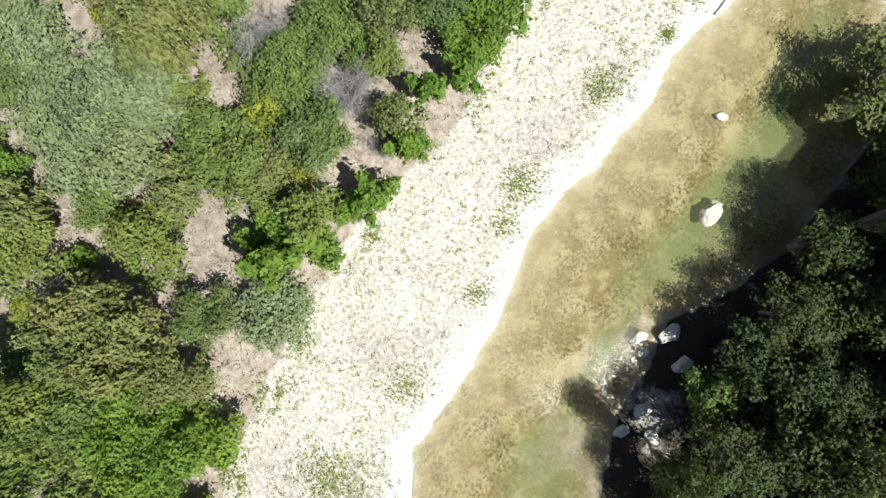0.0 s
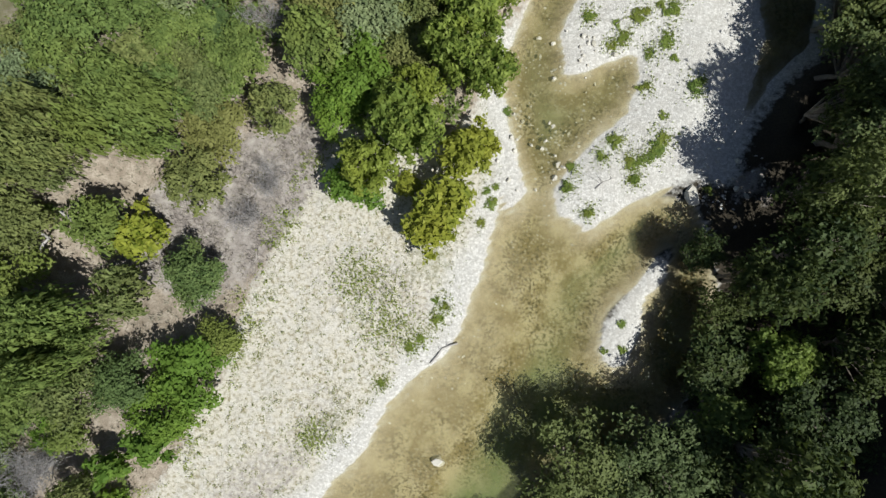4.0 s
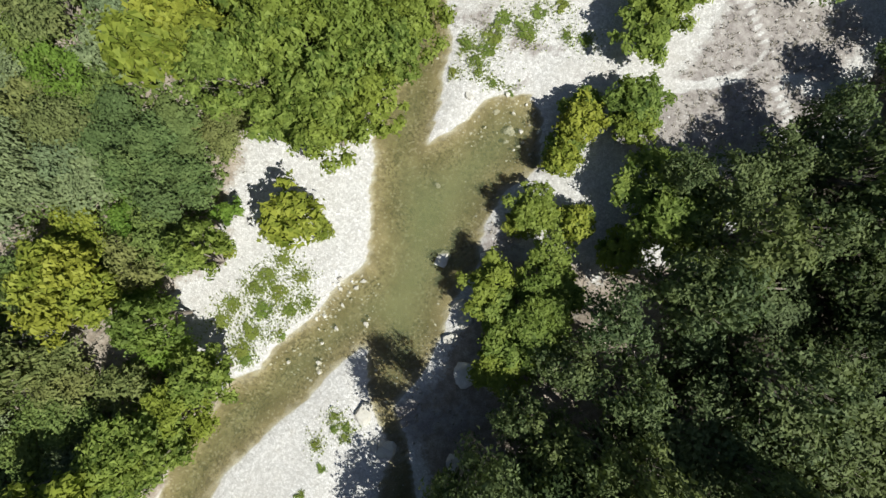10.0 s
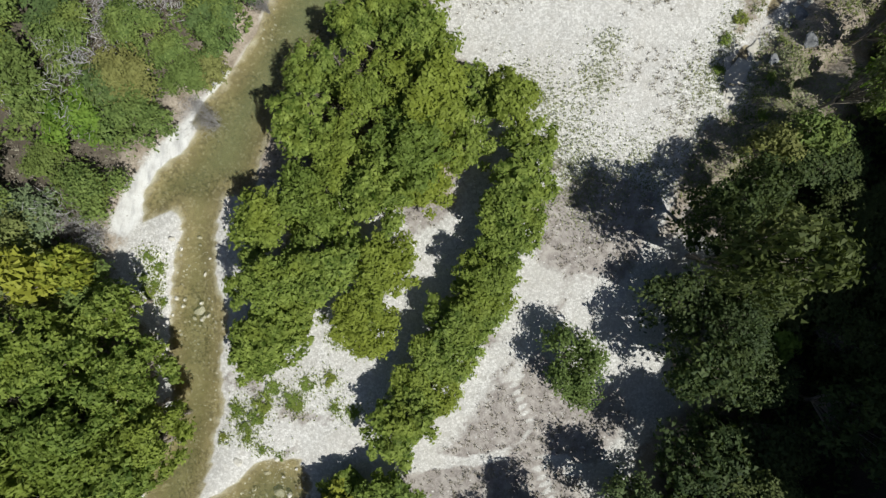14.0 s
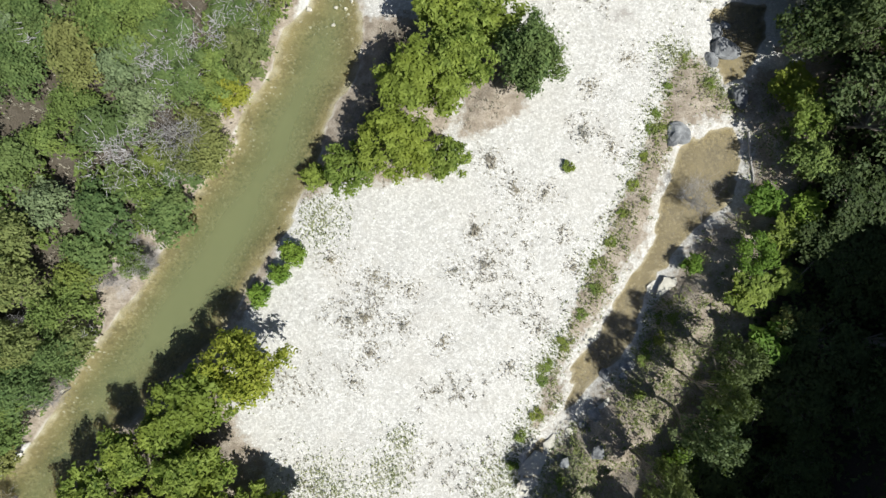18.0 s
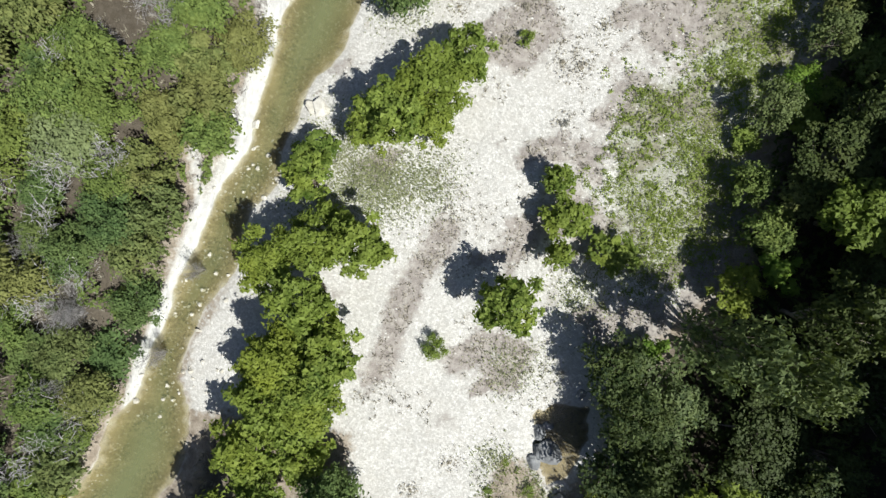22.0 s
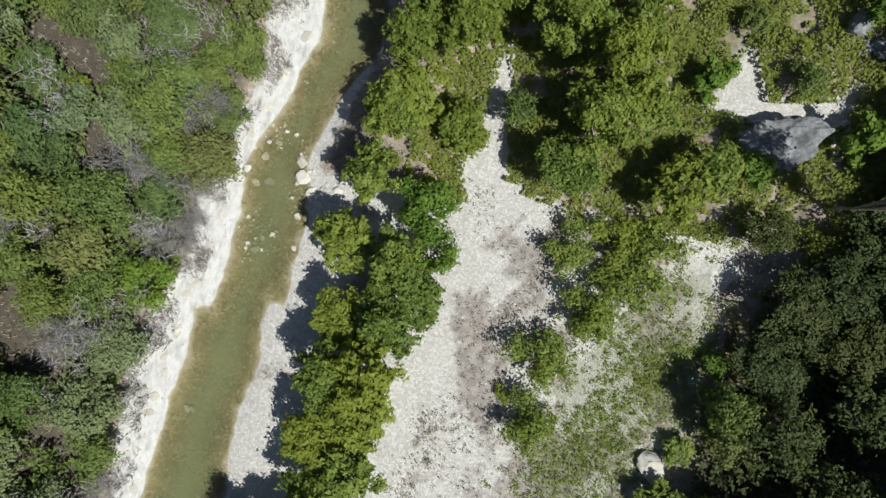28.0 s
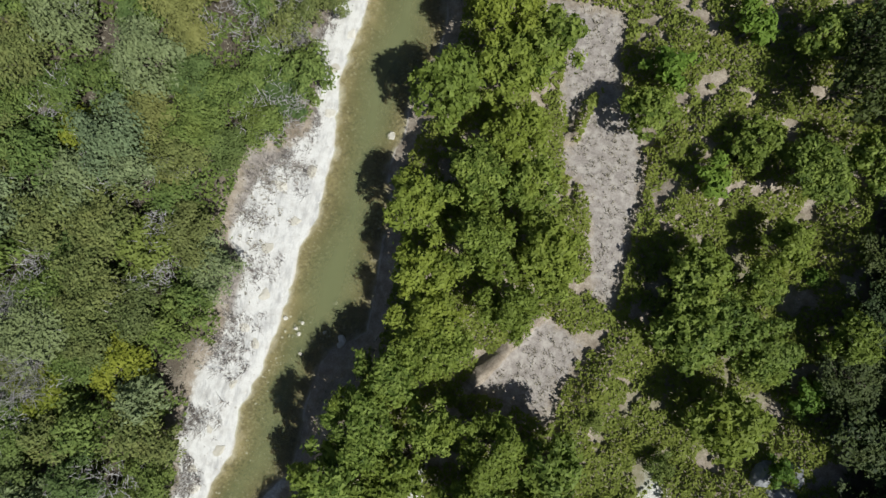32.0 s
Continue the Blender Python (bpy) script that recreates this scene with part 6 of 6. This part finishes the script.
fill([bright_shrubs, scrub_oaks], [0.6, 0.4], 5.0, lambda xs, ys, c: north_herbs(xs, ys, c) & (ys > 203) & (c["dry"] > 2.2), (0.9, 1.7), 23, 1.0)


def twig_field(name, count, inside, low, high, per, material, seed, label):
    """Bare grey twigs that stick out of the brush in loose sprays."""
    g = np.random.default_rng(seed)
    ys = g.uniform(-32, 258, count)
    xs = line_x(ys) + g.uniform(-37, 2, count)
    c = cover(xs, ys)
    ok = inside(xs, ys, c) & (ripple_field(xs, ys, 0.5, seed) + 0.6 * ripple_field(xs, ys, 1.4, seed + 1) > 0.45)
    xs, ys, zs = (np.repeat(q[ok], per) for q in (xs, ys, c["z"]))
    n = len(xs)
    a, l = g.uniform(0, 6.283, n), g.uniform(0.25, 0.75, n)
    root = np.stack([xs + g.normal(0, 0.3, n), ys + g.normal(0, 0.3, n), zs + g.uniform(low, high, n)], -1)
    way = np.stack([np.cos(a) * l, np.sin(a) * l, l * g.uniform(0.0, 0.7, n)], -1)
    across = np.stack([-np.sin(a), np.cos(a), np.zeros(n)], -1) * g.uniform(0.012, 0.028, (n, 1))
    v = np.stack([root - across, root + across, root + way], 1).reshape(-1, 3)
    return tagged(new(name, grid_mesh(name, v, np.arange(3 * n).reshape(-1, 3), material)), label, "twigs", kind="stuff")


twig_field("bare_twigs", 26000, lambda xs, ys, c: west_wood(xs, ys, c) & (ys > 84), 1.3, 2.6, 12, TWIG, 55, "bare grey twigs sticking out of the brush")


# ---- rocks ----
def rock_mesh(name, seed, material, rough=0.28, flat=0.55, cuts=2):
    bm = bmesh.new()
    bmesh.ops.create_icosphere(bm, subdivisions=cuts, radius=1.0)
    g = np.random.default_rng(seed)
    planes = [(Vector(g.normal(0, 1, 3)).normalized(), g.uniform(0.5, 0.85)) for _ in range(16)]
    for v in bm.verts:
        for n, d in planes:
            k = v.co.dot(n) - d
            if k > 0:
                v.co -= n * k
        at = v.co + Vector((seed, 0, 0))
        v.co *= 1 + rough * (0.4 * noise.noise(at * 2.1) + 0.22 * noise.noise(at * 4.7) + 0.12 * noise.noise(at * 10.0))
        v.co.z *= flat
    me = bpy.data.meshes.new(name)
    bm.to_mesh(me)
    bm.free()
    me.materials.append(material)
    return me


rock_meshes = [rock_mesh("rock", s, LIMESTONE, cuts=3) for s in range(5)]
grey_meshes = [rock_mesh("rock", s, GREY_ROCK, cuts=3) for s in range(20, 24)]
rng = np.random.default_rng(31)
for spots, meshes, label in ((RIVER_ROCKS, rock_meshes, "bleached pale limestone rock lying in the shallow river"), (CREEK_ROCKS + CREEK_BOULDERS, grey_meshes, "grey limestone boulder beside the side creek"), (NORTH_ROCKS, rock_meshes, "pale limestone rock by the water")):
    zs = cover([q[0] for q in spots], [q[1] for q in spots])["z"]
    for (x, y, r), z in zip(spots, zs):
        ob = new("rock", meshes[int(rng.integers(len(meshes)))])
        ob.matrix_basis = pose(x, y, max(z, -0.25) + r * 0.2, 0, 0, float(rng.uniform(0, 360))) @ Matrix.Diagonal((r * 1.15, r * 0.95, r * 0.8, 1))
        tagged(ob, label, "rock", "rocks")

boulder = new("boulder", rock_mesh("boulder", 41, GREY_ROCK, 0.55, 0.7, 5))
boulder.matrix_basis = pose(107.5, 206.5, 0.9, 6, -8, 4) @ Matrix.Diagonal((3.7, 2.3, 2.6, 1))
tagged(boulder, "huge grey limestone boulder dappled with shade at the wood's edge", "boulder")


# ---- stones, weeds and grass ----
def scatter(count, chance, seed):
    """Places over the valley, thinned by chance(x, y, cover) in 0..1."""
    g = np.random.default_rng(seed)
    ys = g.uniform(-30, 256, count)
    xs = line_x(ys) + g.uniform(-33, 33, count)
    c = cover(xs, ys)
    keep = g.uniform(0, 1, count) < chance(xs, ys, c)
    return xs[keep], ys[keep], c["z"][keep], g


def stone_field(name, count, chance, small, large, material, seed, label):
    """Loose stones, each a low uneven pyramid sunk into the ground."""
    xs, ys, zs, g = scatter(count, chance, seed)
    n = len(xs)
    s = np.exp(g.uniform(math.log(small), math.log(large), n))
    a0 = g.uniform(0, 6.283, n)
    ring = []
    for k in range(5):
        a = a0 + k * 1.2566 + g.uniform(-0.35, 0.35, n)
        q = s * g.uniform(0.7, 1.15, n)
        ring.append(np.stack([xs + np.cos(a) * q, ys + np.sin(a) * q * 0.8, zs - 0.03], -1))
    top = np.stack([xs + g.normal(0, 0.2, n) * s, ys + g.normal(0, 0.2, n) * s, zs + s * g.uniform(0.2, 0.5, n)], -1)
    v = np.stack(ring + [top], 1).reshape(-1, 3)
    base = (np.arange(n) * 6)[:, None]
    f = np.concatenate([base + np.array([[k, (k + 1) % 5, 5]]) for k in range(5)], 1).reshape(-1, 3)
    return tagged(new(name, grid_mesh(name, v, f, material)), label, "stones", kind="stuff")


def blade_field(name, count, chance, per, spread, tall, wide, material, seed, label):
    """Tufts of thin blades, leaning outwards."""
    xs, ys, zs, g = scatter(count, chance, seed)
    n = len(xs)
    size = g.uniform(0.5, 1.4, n)
    xs, ys, zs, size = (np.repeat(q, per) for q in (xs, ys, zs, size))
    m = len(xs)
    a = g.uniform(0, 6.283, m)
    o = spread * size * np.sqrt(g.uniform(0, 1, m))
    bx, by = xs + np.cos(a) * o * 0.6, ys + np.sin(a) * o * 0.6
    h = tall * size * g.uniform(0.5, 1.0, m)
    lean = h * g.uniform(0.3, 1.3, m)
    turn = a + g.normal(0, 0.5, m)
    w = wide * g.uniform(0.6, 1.3, m)
    p0 = np.stack([bx - np.sin(turn) * w, by + np.cos(turn) * w, zs], -1)
    p1 = np.stack([bx + np.sin(turn) * w, by - np.cos(turn) * w, zs], -1)
    p2 = np.stack([bx + np.cos(turn) * lean, by + np.sin(turn) * lean, zs + h], -1)
    v = np.stack([p0, p1, p2], 1).reshape(-1, 3)
    return tagged(new(name, grid_mesh(name, v, np.arange(3 * m).reshape(-1, 3), material)), label, "grass", kind="stuff")


def clump_field(name, count, chance, per, spread, tall, size, material, seed, label):
    """Clumps of small leaves, spread unevenly."""
    xs, ys, zs, g = scatter(count, chance, seed)
    k = g.uniform(0.4, 1.6, len(xs))
    xs, ys, zs, k = (np.repeat(q, per) for q in (xs, ys, zs, k))
    p = np.stack([xs + g.normal(0, spread, len(xs)) * k, ys + g.normal(0, spread, len(xs)) * k, zs + 0.02 + g.uniform(0, tall, len(xs)) * k], -1)
    v, f = leaf_cloud(p, np.tile((0, 0, 1.0), (len(p), 1)), size, g, simple=True)
    return tagged(new(name, grid_mesh(name, v, f, material)), label, "herbs", kind="stuff")


def stone_material():
    s = Nodes("loose_limestone")
    k = s.add("NewGeometry").outputs["Random Per Island"]
    col = s.mix(k, rgb(0.42, 0.405, 0.385), rgb(0.74, 0.725, 0.70))
    col = s.mix(s.span(s.noise(14.0, 4.0, 0.7), 0.45, 0.8, 0.0, 0.5), col, rgb(0.30, 0.28, 0.24))
    s.put(s.bsdf.inputs["Base Color"], col)
    s.bsdf.inputs["Roughness"].default_value = 0.9
    return s.mat


LOOSE = stone_material()


def on(key, edge=0.0):
    return lambda xs, ys, c: smooth(c[key], edge + 0.4, edge - 0.6) * (c["water"] > 0.05)


def south_bar(xs, ys, c):
    d = outline_distance(xs, ys, GRAVEL_SOUTH)
    return smooth(d, 0.2, -0.8) * (0.3 + 0.7 * smooth(ripple_field(xs, ys, 0.45, 71) + 0.5 * ripple_field(xs, ys, 1.7, 72), 0.1, 1.1)) * smooth(c["water"], 0.7, 1.8)


def field_cover(xs, ys, c):
    d = outline_distance(xs, ys, GRAVEL_FIELD)
    return smooth(d, 0.2, -0.8) * smooth(ripple_field(xs, ys, 0.6, 73), 0.0, 0.9)


stone_field("gravel_stones", 110000, lambda xs, ys, c: on("gravel")(xs, ys, c) * np.where(ys < 32, 0.2, 0.7), 0.05, 0.15, LOOSE, 81, "loose bleached limestone cobbles strewn over the bars")
stone_field("river_bed_stones", 60000, lambda xs, ys, c: smooth(c["main"], -0.1, -0.4) * smooth(c["main"], -3.2, -1.0) * smooth(ripple_field(xs, ys, 0.35, 75), 0.0, 0.8), 0.05, 0.16, LOOSE, 82, "pale stones on the shallow river bed")
stone_field("riffle_gravel", 260000, lambda xs, ys, c: np.max([smooth((xs - q[0]) ** 2 + (ys - q[1]) ** 2, (q[2] * 1.5) ** 2, (q[2] * 0.6) ** 2) for q in RIFFLES], 0) * smooth(ripple_field(xs, ys, 1.3, 76), -0.5, 0.7) * (c["z"] > -0.5), 0.05, 0.17, LOOSE, 89, "pale cobbles breaking the surface of the riffles")
clump_field("meadow_herbs", 200000, lambda xs, ys, c: smooth(c["green"], 3.2, -3.5) * (0.25 + 0.75 * smooth(ripple_field(xs, ys, 0.7, 77), -0.7, 0.6)) * (xs > line_x(ys)) * (ys < 205), 14, 0.16, 0.2, 0.11, MEADOW, 85, "yellow-green herbs and grass spreading over the gravel")
clump_field("fringe_herbs", 90000, lambda xs, ys, c: smooth(np.abs(outline_distance(xs, ys, GRAVEL_SOUTH)), 1.6, 0.4) * (c["water"] > 4.0) * (ys < 30) * smooth(ripple_field(xs, ys, 0.8, 88), -0.4, 0.6), 14, 0.2, 0.3, 0.1, MEADOW, 68, "bright green herbs along the foot of the brush")
clump_field("bar_herbs", 50000, lambda xs, ys, c: south_bar(xs, ys, c) * (ys < 42), 10, 0.11, 0.06, 0.075, WEED, 69, "sparse olive-green herbs over the southern gravel bar")
clump_field("creek_side_growth", 60000, lambda xs, ys, c: (c["flat"] < 1.0) * (c["gravel"] > 0.2) * (c["water"] > 0.7) * (ys > 92) * (ys < 142) * (xs > line_x(ys) + 8) * smooth(ripple_field(xs, ys, 0.8, 78), -0.6, 0.5), 14, 0.16, 0.25, 0.1, LEAF_OLIVE, 65, "olive-green low growth along the creek")
blade_field("bar_weeds", 260000, south_bar, 7, 0.16, 0.06, 0.035, WEED, 83, "sparse yellow-green weeds over the gravel bar")
blade_field("dry_weeds", 110000, lambda xs, ys, c: np.maximum(field_cover(xs, ys, c), 0.9 * on("dry")(xs, ys, c)), 7, 0.16, 0.2, 0.03, STRAW, 84, "dry grey-brown grass over the gravel")
blade_field("clearing_grass", 90000, lambda xs, ys, c: smooth(c["open"], -0.3, 1.5) * (xs < line_x(ys)) * (c["water"] > 1.0) * 0.8, 6, 0.2, 0.25, 0.035, STRAW, 86, "dry pale grass between the shrubs")

blade_field("dead_brush", 160000, lambda xs, ys, c: smooth(np.minimum(outline_distance(xs, ys, DRY_LOW), outline_distance(xs, ys, DRY_WEST)), 0.5, -1.0) * smooth(ripple_field(xs, ys, 1.2, 79), -0.8, 0.4), 12, 0.35, 0.3, 0.02, BRUSHWOOD, 87, "grey dead brushwood and dry stalks")

blade_field("shelf_brush", 240000, lambda xs, ys, c: smooth(np.abs(outline_distance(xs, ys, WEST_SHELF) + 0.5), 1.8, 0.4) * (c["water"] > 1.0) * (ys > 134) * smooth(ripple_field(xs, ys, 0.9, 80), -0.6, 0.5), 10, 0.35, 0.5, 0.02, BRUSHWOOD, 88, "grey dead stalks along the edge of the white shelf")

weeds = stand("weed_tuft", [(0.4, 0.4)], 260, 0.085, HERB, 900, "small green weed tuft on white gravel", "weed", "weed tufts", variants=3, lobes=16, simple=True)
grey_tufts = stand("dry_tuft", [(0.4, 0.35)], 200, 0.08, STRAW, 930, "small grey dry tuft on white gravel", "weed", "dry tufts", variants=3, lobes=14, simple=True)
bank_grass = stand("grass_clump", [(0.65, 0.7)], 420, 0.1, HERB, 950, "yellow-green grass clump on the creek bank", "grass", "grass clumps", variants=3, lobes=18, simple=True)
rng = np.random.default_rng(91)
for kind, lists, tall in ((weeds, (WEEDS_ISLAND, WEEDS_BAR, WEEDS_TONGUE, WEEDS_WEST), 0.6), (grey_tufts, (GREY_TUFTS,), 0.45), (bank_grass, (BANK_GRASS,), 0.5)):
    for spots in lists:
        for (x, y, r), z in zip(spots, cover([q[0] for q in spots], [q[1] for q in spots])["z"]):
            kind.plant(x, y, max(z, 0.0), r * (0.7 if kind is grey_tufts else 0.85 if kind is bank_grass else 1.15), r * tall * rng.uniform(0.8, 1.2), rng)


def weed_patches(name, lists, per, material, seed, label):
    """Thin low growth round the tufts."""
    g = np.random.default_rng(seed)
    q = np.array([s for spots in lists for s in spots])
    k = np.repeat(np.arange(len(q)), (per * np.clip((q[:, 2] / 0.9) ** 2, 0.6, 2.2)).astype(int))
    xs, ys = (q[k, i] + g.normal(0, 1, len(k)) * (0.2 + q[k, 2] * 0.75) for i in (0, 1))
    c = cover(xs, ys)
    ok = c["water"] > 0.3
    p = np.stack([xs, ys, c["z"] + g.uniform(0.02, 0.14, len(k))], -1)[ok]
    v, f = leaf_cloud(p, np.tile((0, 0, 1.0), (len(p), 1)), 0.1, g, simple=True)
    tagged(new(name, grid_mesh(name, v, f, material)), label, "weeds", kind="stuff")


weed_patches("weed_patches", (WEEDS_ISLAND, WEEDS_TONGUE, WEEDS_WEST, WEEDS_WEST), 230, HERB, 97, "thin low green weeds on the gravel bars")
weed_patches("shore_herbs", (SHORE_HERBS, CREEK_HERBS), 420, HERB_GREY, 101, "thin grey-green herbs over the gravel among the trees")
weed_patches("yellow_herbs", (YELLOW_HERBS,), 420, MEADOW, 102, "bright yellow-green herbs on the gravel")
weed_patches("dry_patches", (GREY_TUFTS,), 150, STRAW, 98, "thin grey dry growth on the gravel")
weed_patches("bank_weeds", (BANK_GRASS,), 260, LEAF_OLIVE, 99, "yellow-green grass along the creek bank")

pebbles = [rock_mesh("river_stone", s, LIMESTONE, 0.3, 0.6, 2) for s in range(60, 65)]
for x, y, r in RIFFLES:
    for k in range(12):
        a, o = rng.uniform(0, 6.283), r * math.sqrt(rng.uniform(0, 1))
        px, py = x + math.cos(a) * o, y + math.sin(a) * o
        s = math.exp(rng.uniform(math.log(0.09), math.log(0.3)))
        z = float(cover(px, py)["z"][0])
        ob = new("river_stone", pebbles[int(rng.integers(5))])
        ob.matrix_basis = pose(px, py, max(z, -0.12) + s * 0.25, 0, 0, float(rng.uniform(0, 360))) @ Matrix.Diagonal((s, s * rng.uniform(0.6, 1.0), s, 1))
        tagged(ob, "pale limestone stone lying in the riffle", "stone", "riffle stones")
slabs = [rock_mesh("slab", s, LIMESTONE, 0.5, 0.3, 3) for s in range(70, 74)]
for (x, y, r), z in zip(SHELF_SLABS, cover([q[0] for q in SHELF_SLABS], [q[1] for q in SHELF_SLABS])["z"]):
    ob = new("slab", slabs[int(rng.integers(4))])
    ob.matrix_basis = pose(x, y, max(z, 0), 0, 0, float(rng.uniform(0, 360))) @ Matrix.Diagonal((r * 1.0, r * 0.7, r * 0.4, 1))
    tagged(ob, "flat white limestone slab on the river's edge", "slab", "limestone slabs")


for (x, y, r), z in zip(CREEK_SLABS, cover([q[0] for q in CREEK_SLABS], [q[1] for q in CREEK_SLABS])["z"]):
    ob = new("slab", slabs[int(rng.integers(4))])
    ob.matrix_basis = pose(x, y, max(z, 0), 0, 0, float(rng.uniform(30, 80))) @ Matrix.Diagonal((r * 1.2, r * 0.8, r * 0.5, 1))
    tagged(ob, "pale weathered limestone ledge beside the creek", "slab", "limestone slabs")


# ---- dead wood ----
def log_thing(name, r, pts, label, seed):
    g = np.random.default_rng(seed)
    root = new(name)
    base = Vector(pts[0])
    root.location = base
    p = [Vector(q) - base for q in pts]
    pieces = []
    for k in range(len(p) - 1):
        a, b = p[k], p[k + 1]
        m = (a + b) / 2 + Vector((g.normal(0, 0.06), g.normal(0, 0.06), g.uniform(0, 0.06)))
        f0, f1, f2 = (1 - 0.3 * (k + q) / (len(p) - 1) for q in (0, 0.5, 1))
        pieces += [(a, m, r * f0, r * f1, 7), (m, b, r * f1, r * f2, 7)]
    part("trunk", tubes_mesh("trunk", pieces, DEADWOOD), root)
    for k in range(3):
        a = p[k % (len(p) - 1)].lerp(p[k % (len(p) - 1) + 1], g.uniform(0.3, 0.9))
        b = a + Vector((g.normal(0, 0.45), g.normal(0, 0.45), g.uniform(0.05, 0.25)))
        part("branch", tubes_mesh("branch", [(a, b, r * 0.4, r * 0.12, 5)], DEADWOOD), root)
    return tagged(root, label, "dead wood", "dead wood")


for k, (r, pts) in enumerate(DEAD_TRUNKS):
    log_thing("fallen_tree", r, pts, "bleached grey dead trunk lying on the brush", 300 + k)
for k, (r, pts) in enumerate(DRIFTWOOD):
    log_thing("driftwood", r, pts, "weathered driftwood stranded on the gravel", 330 + k)
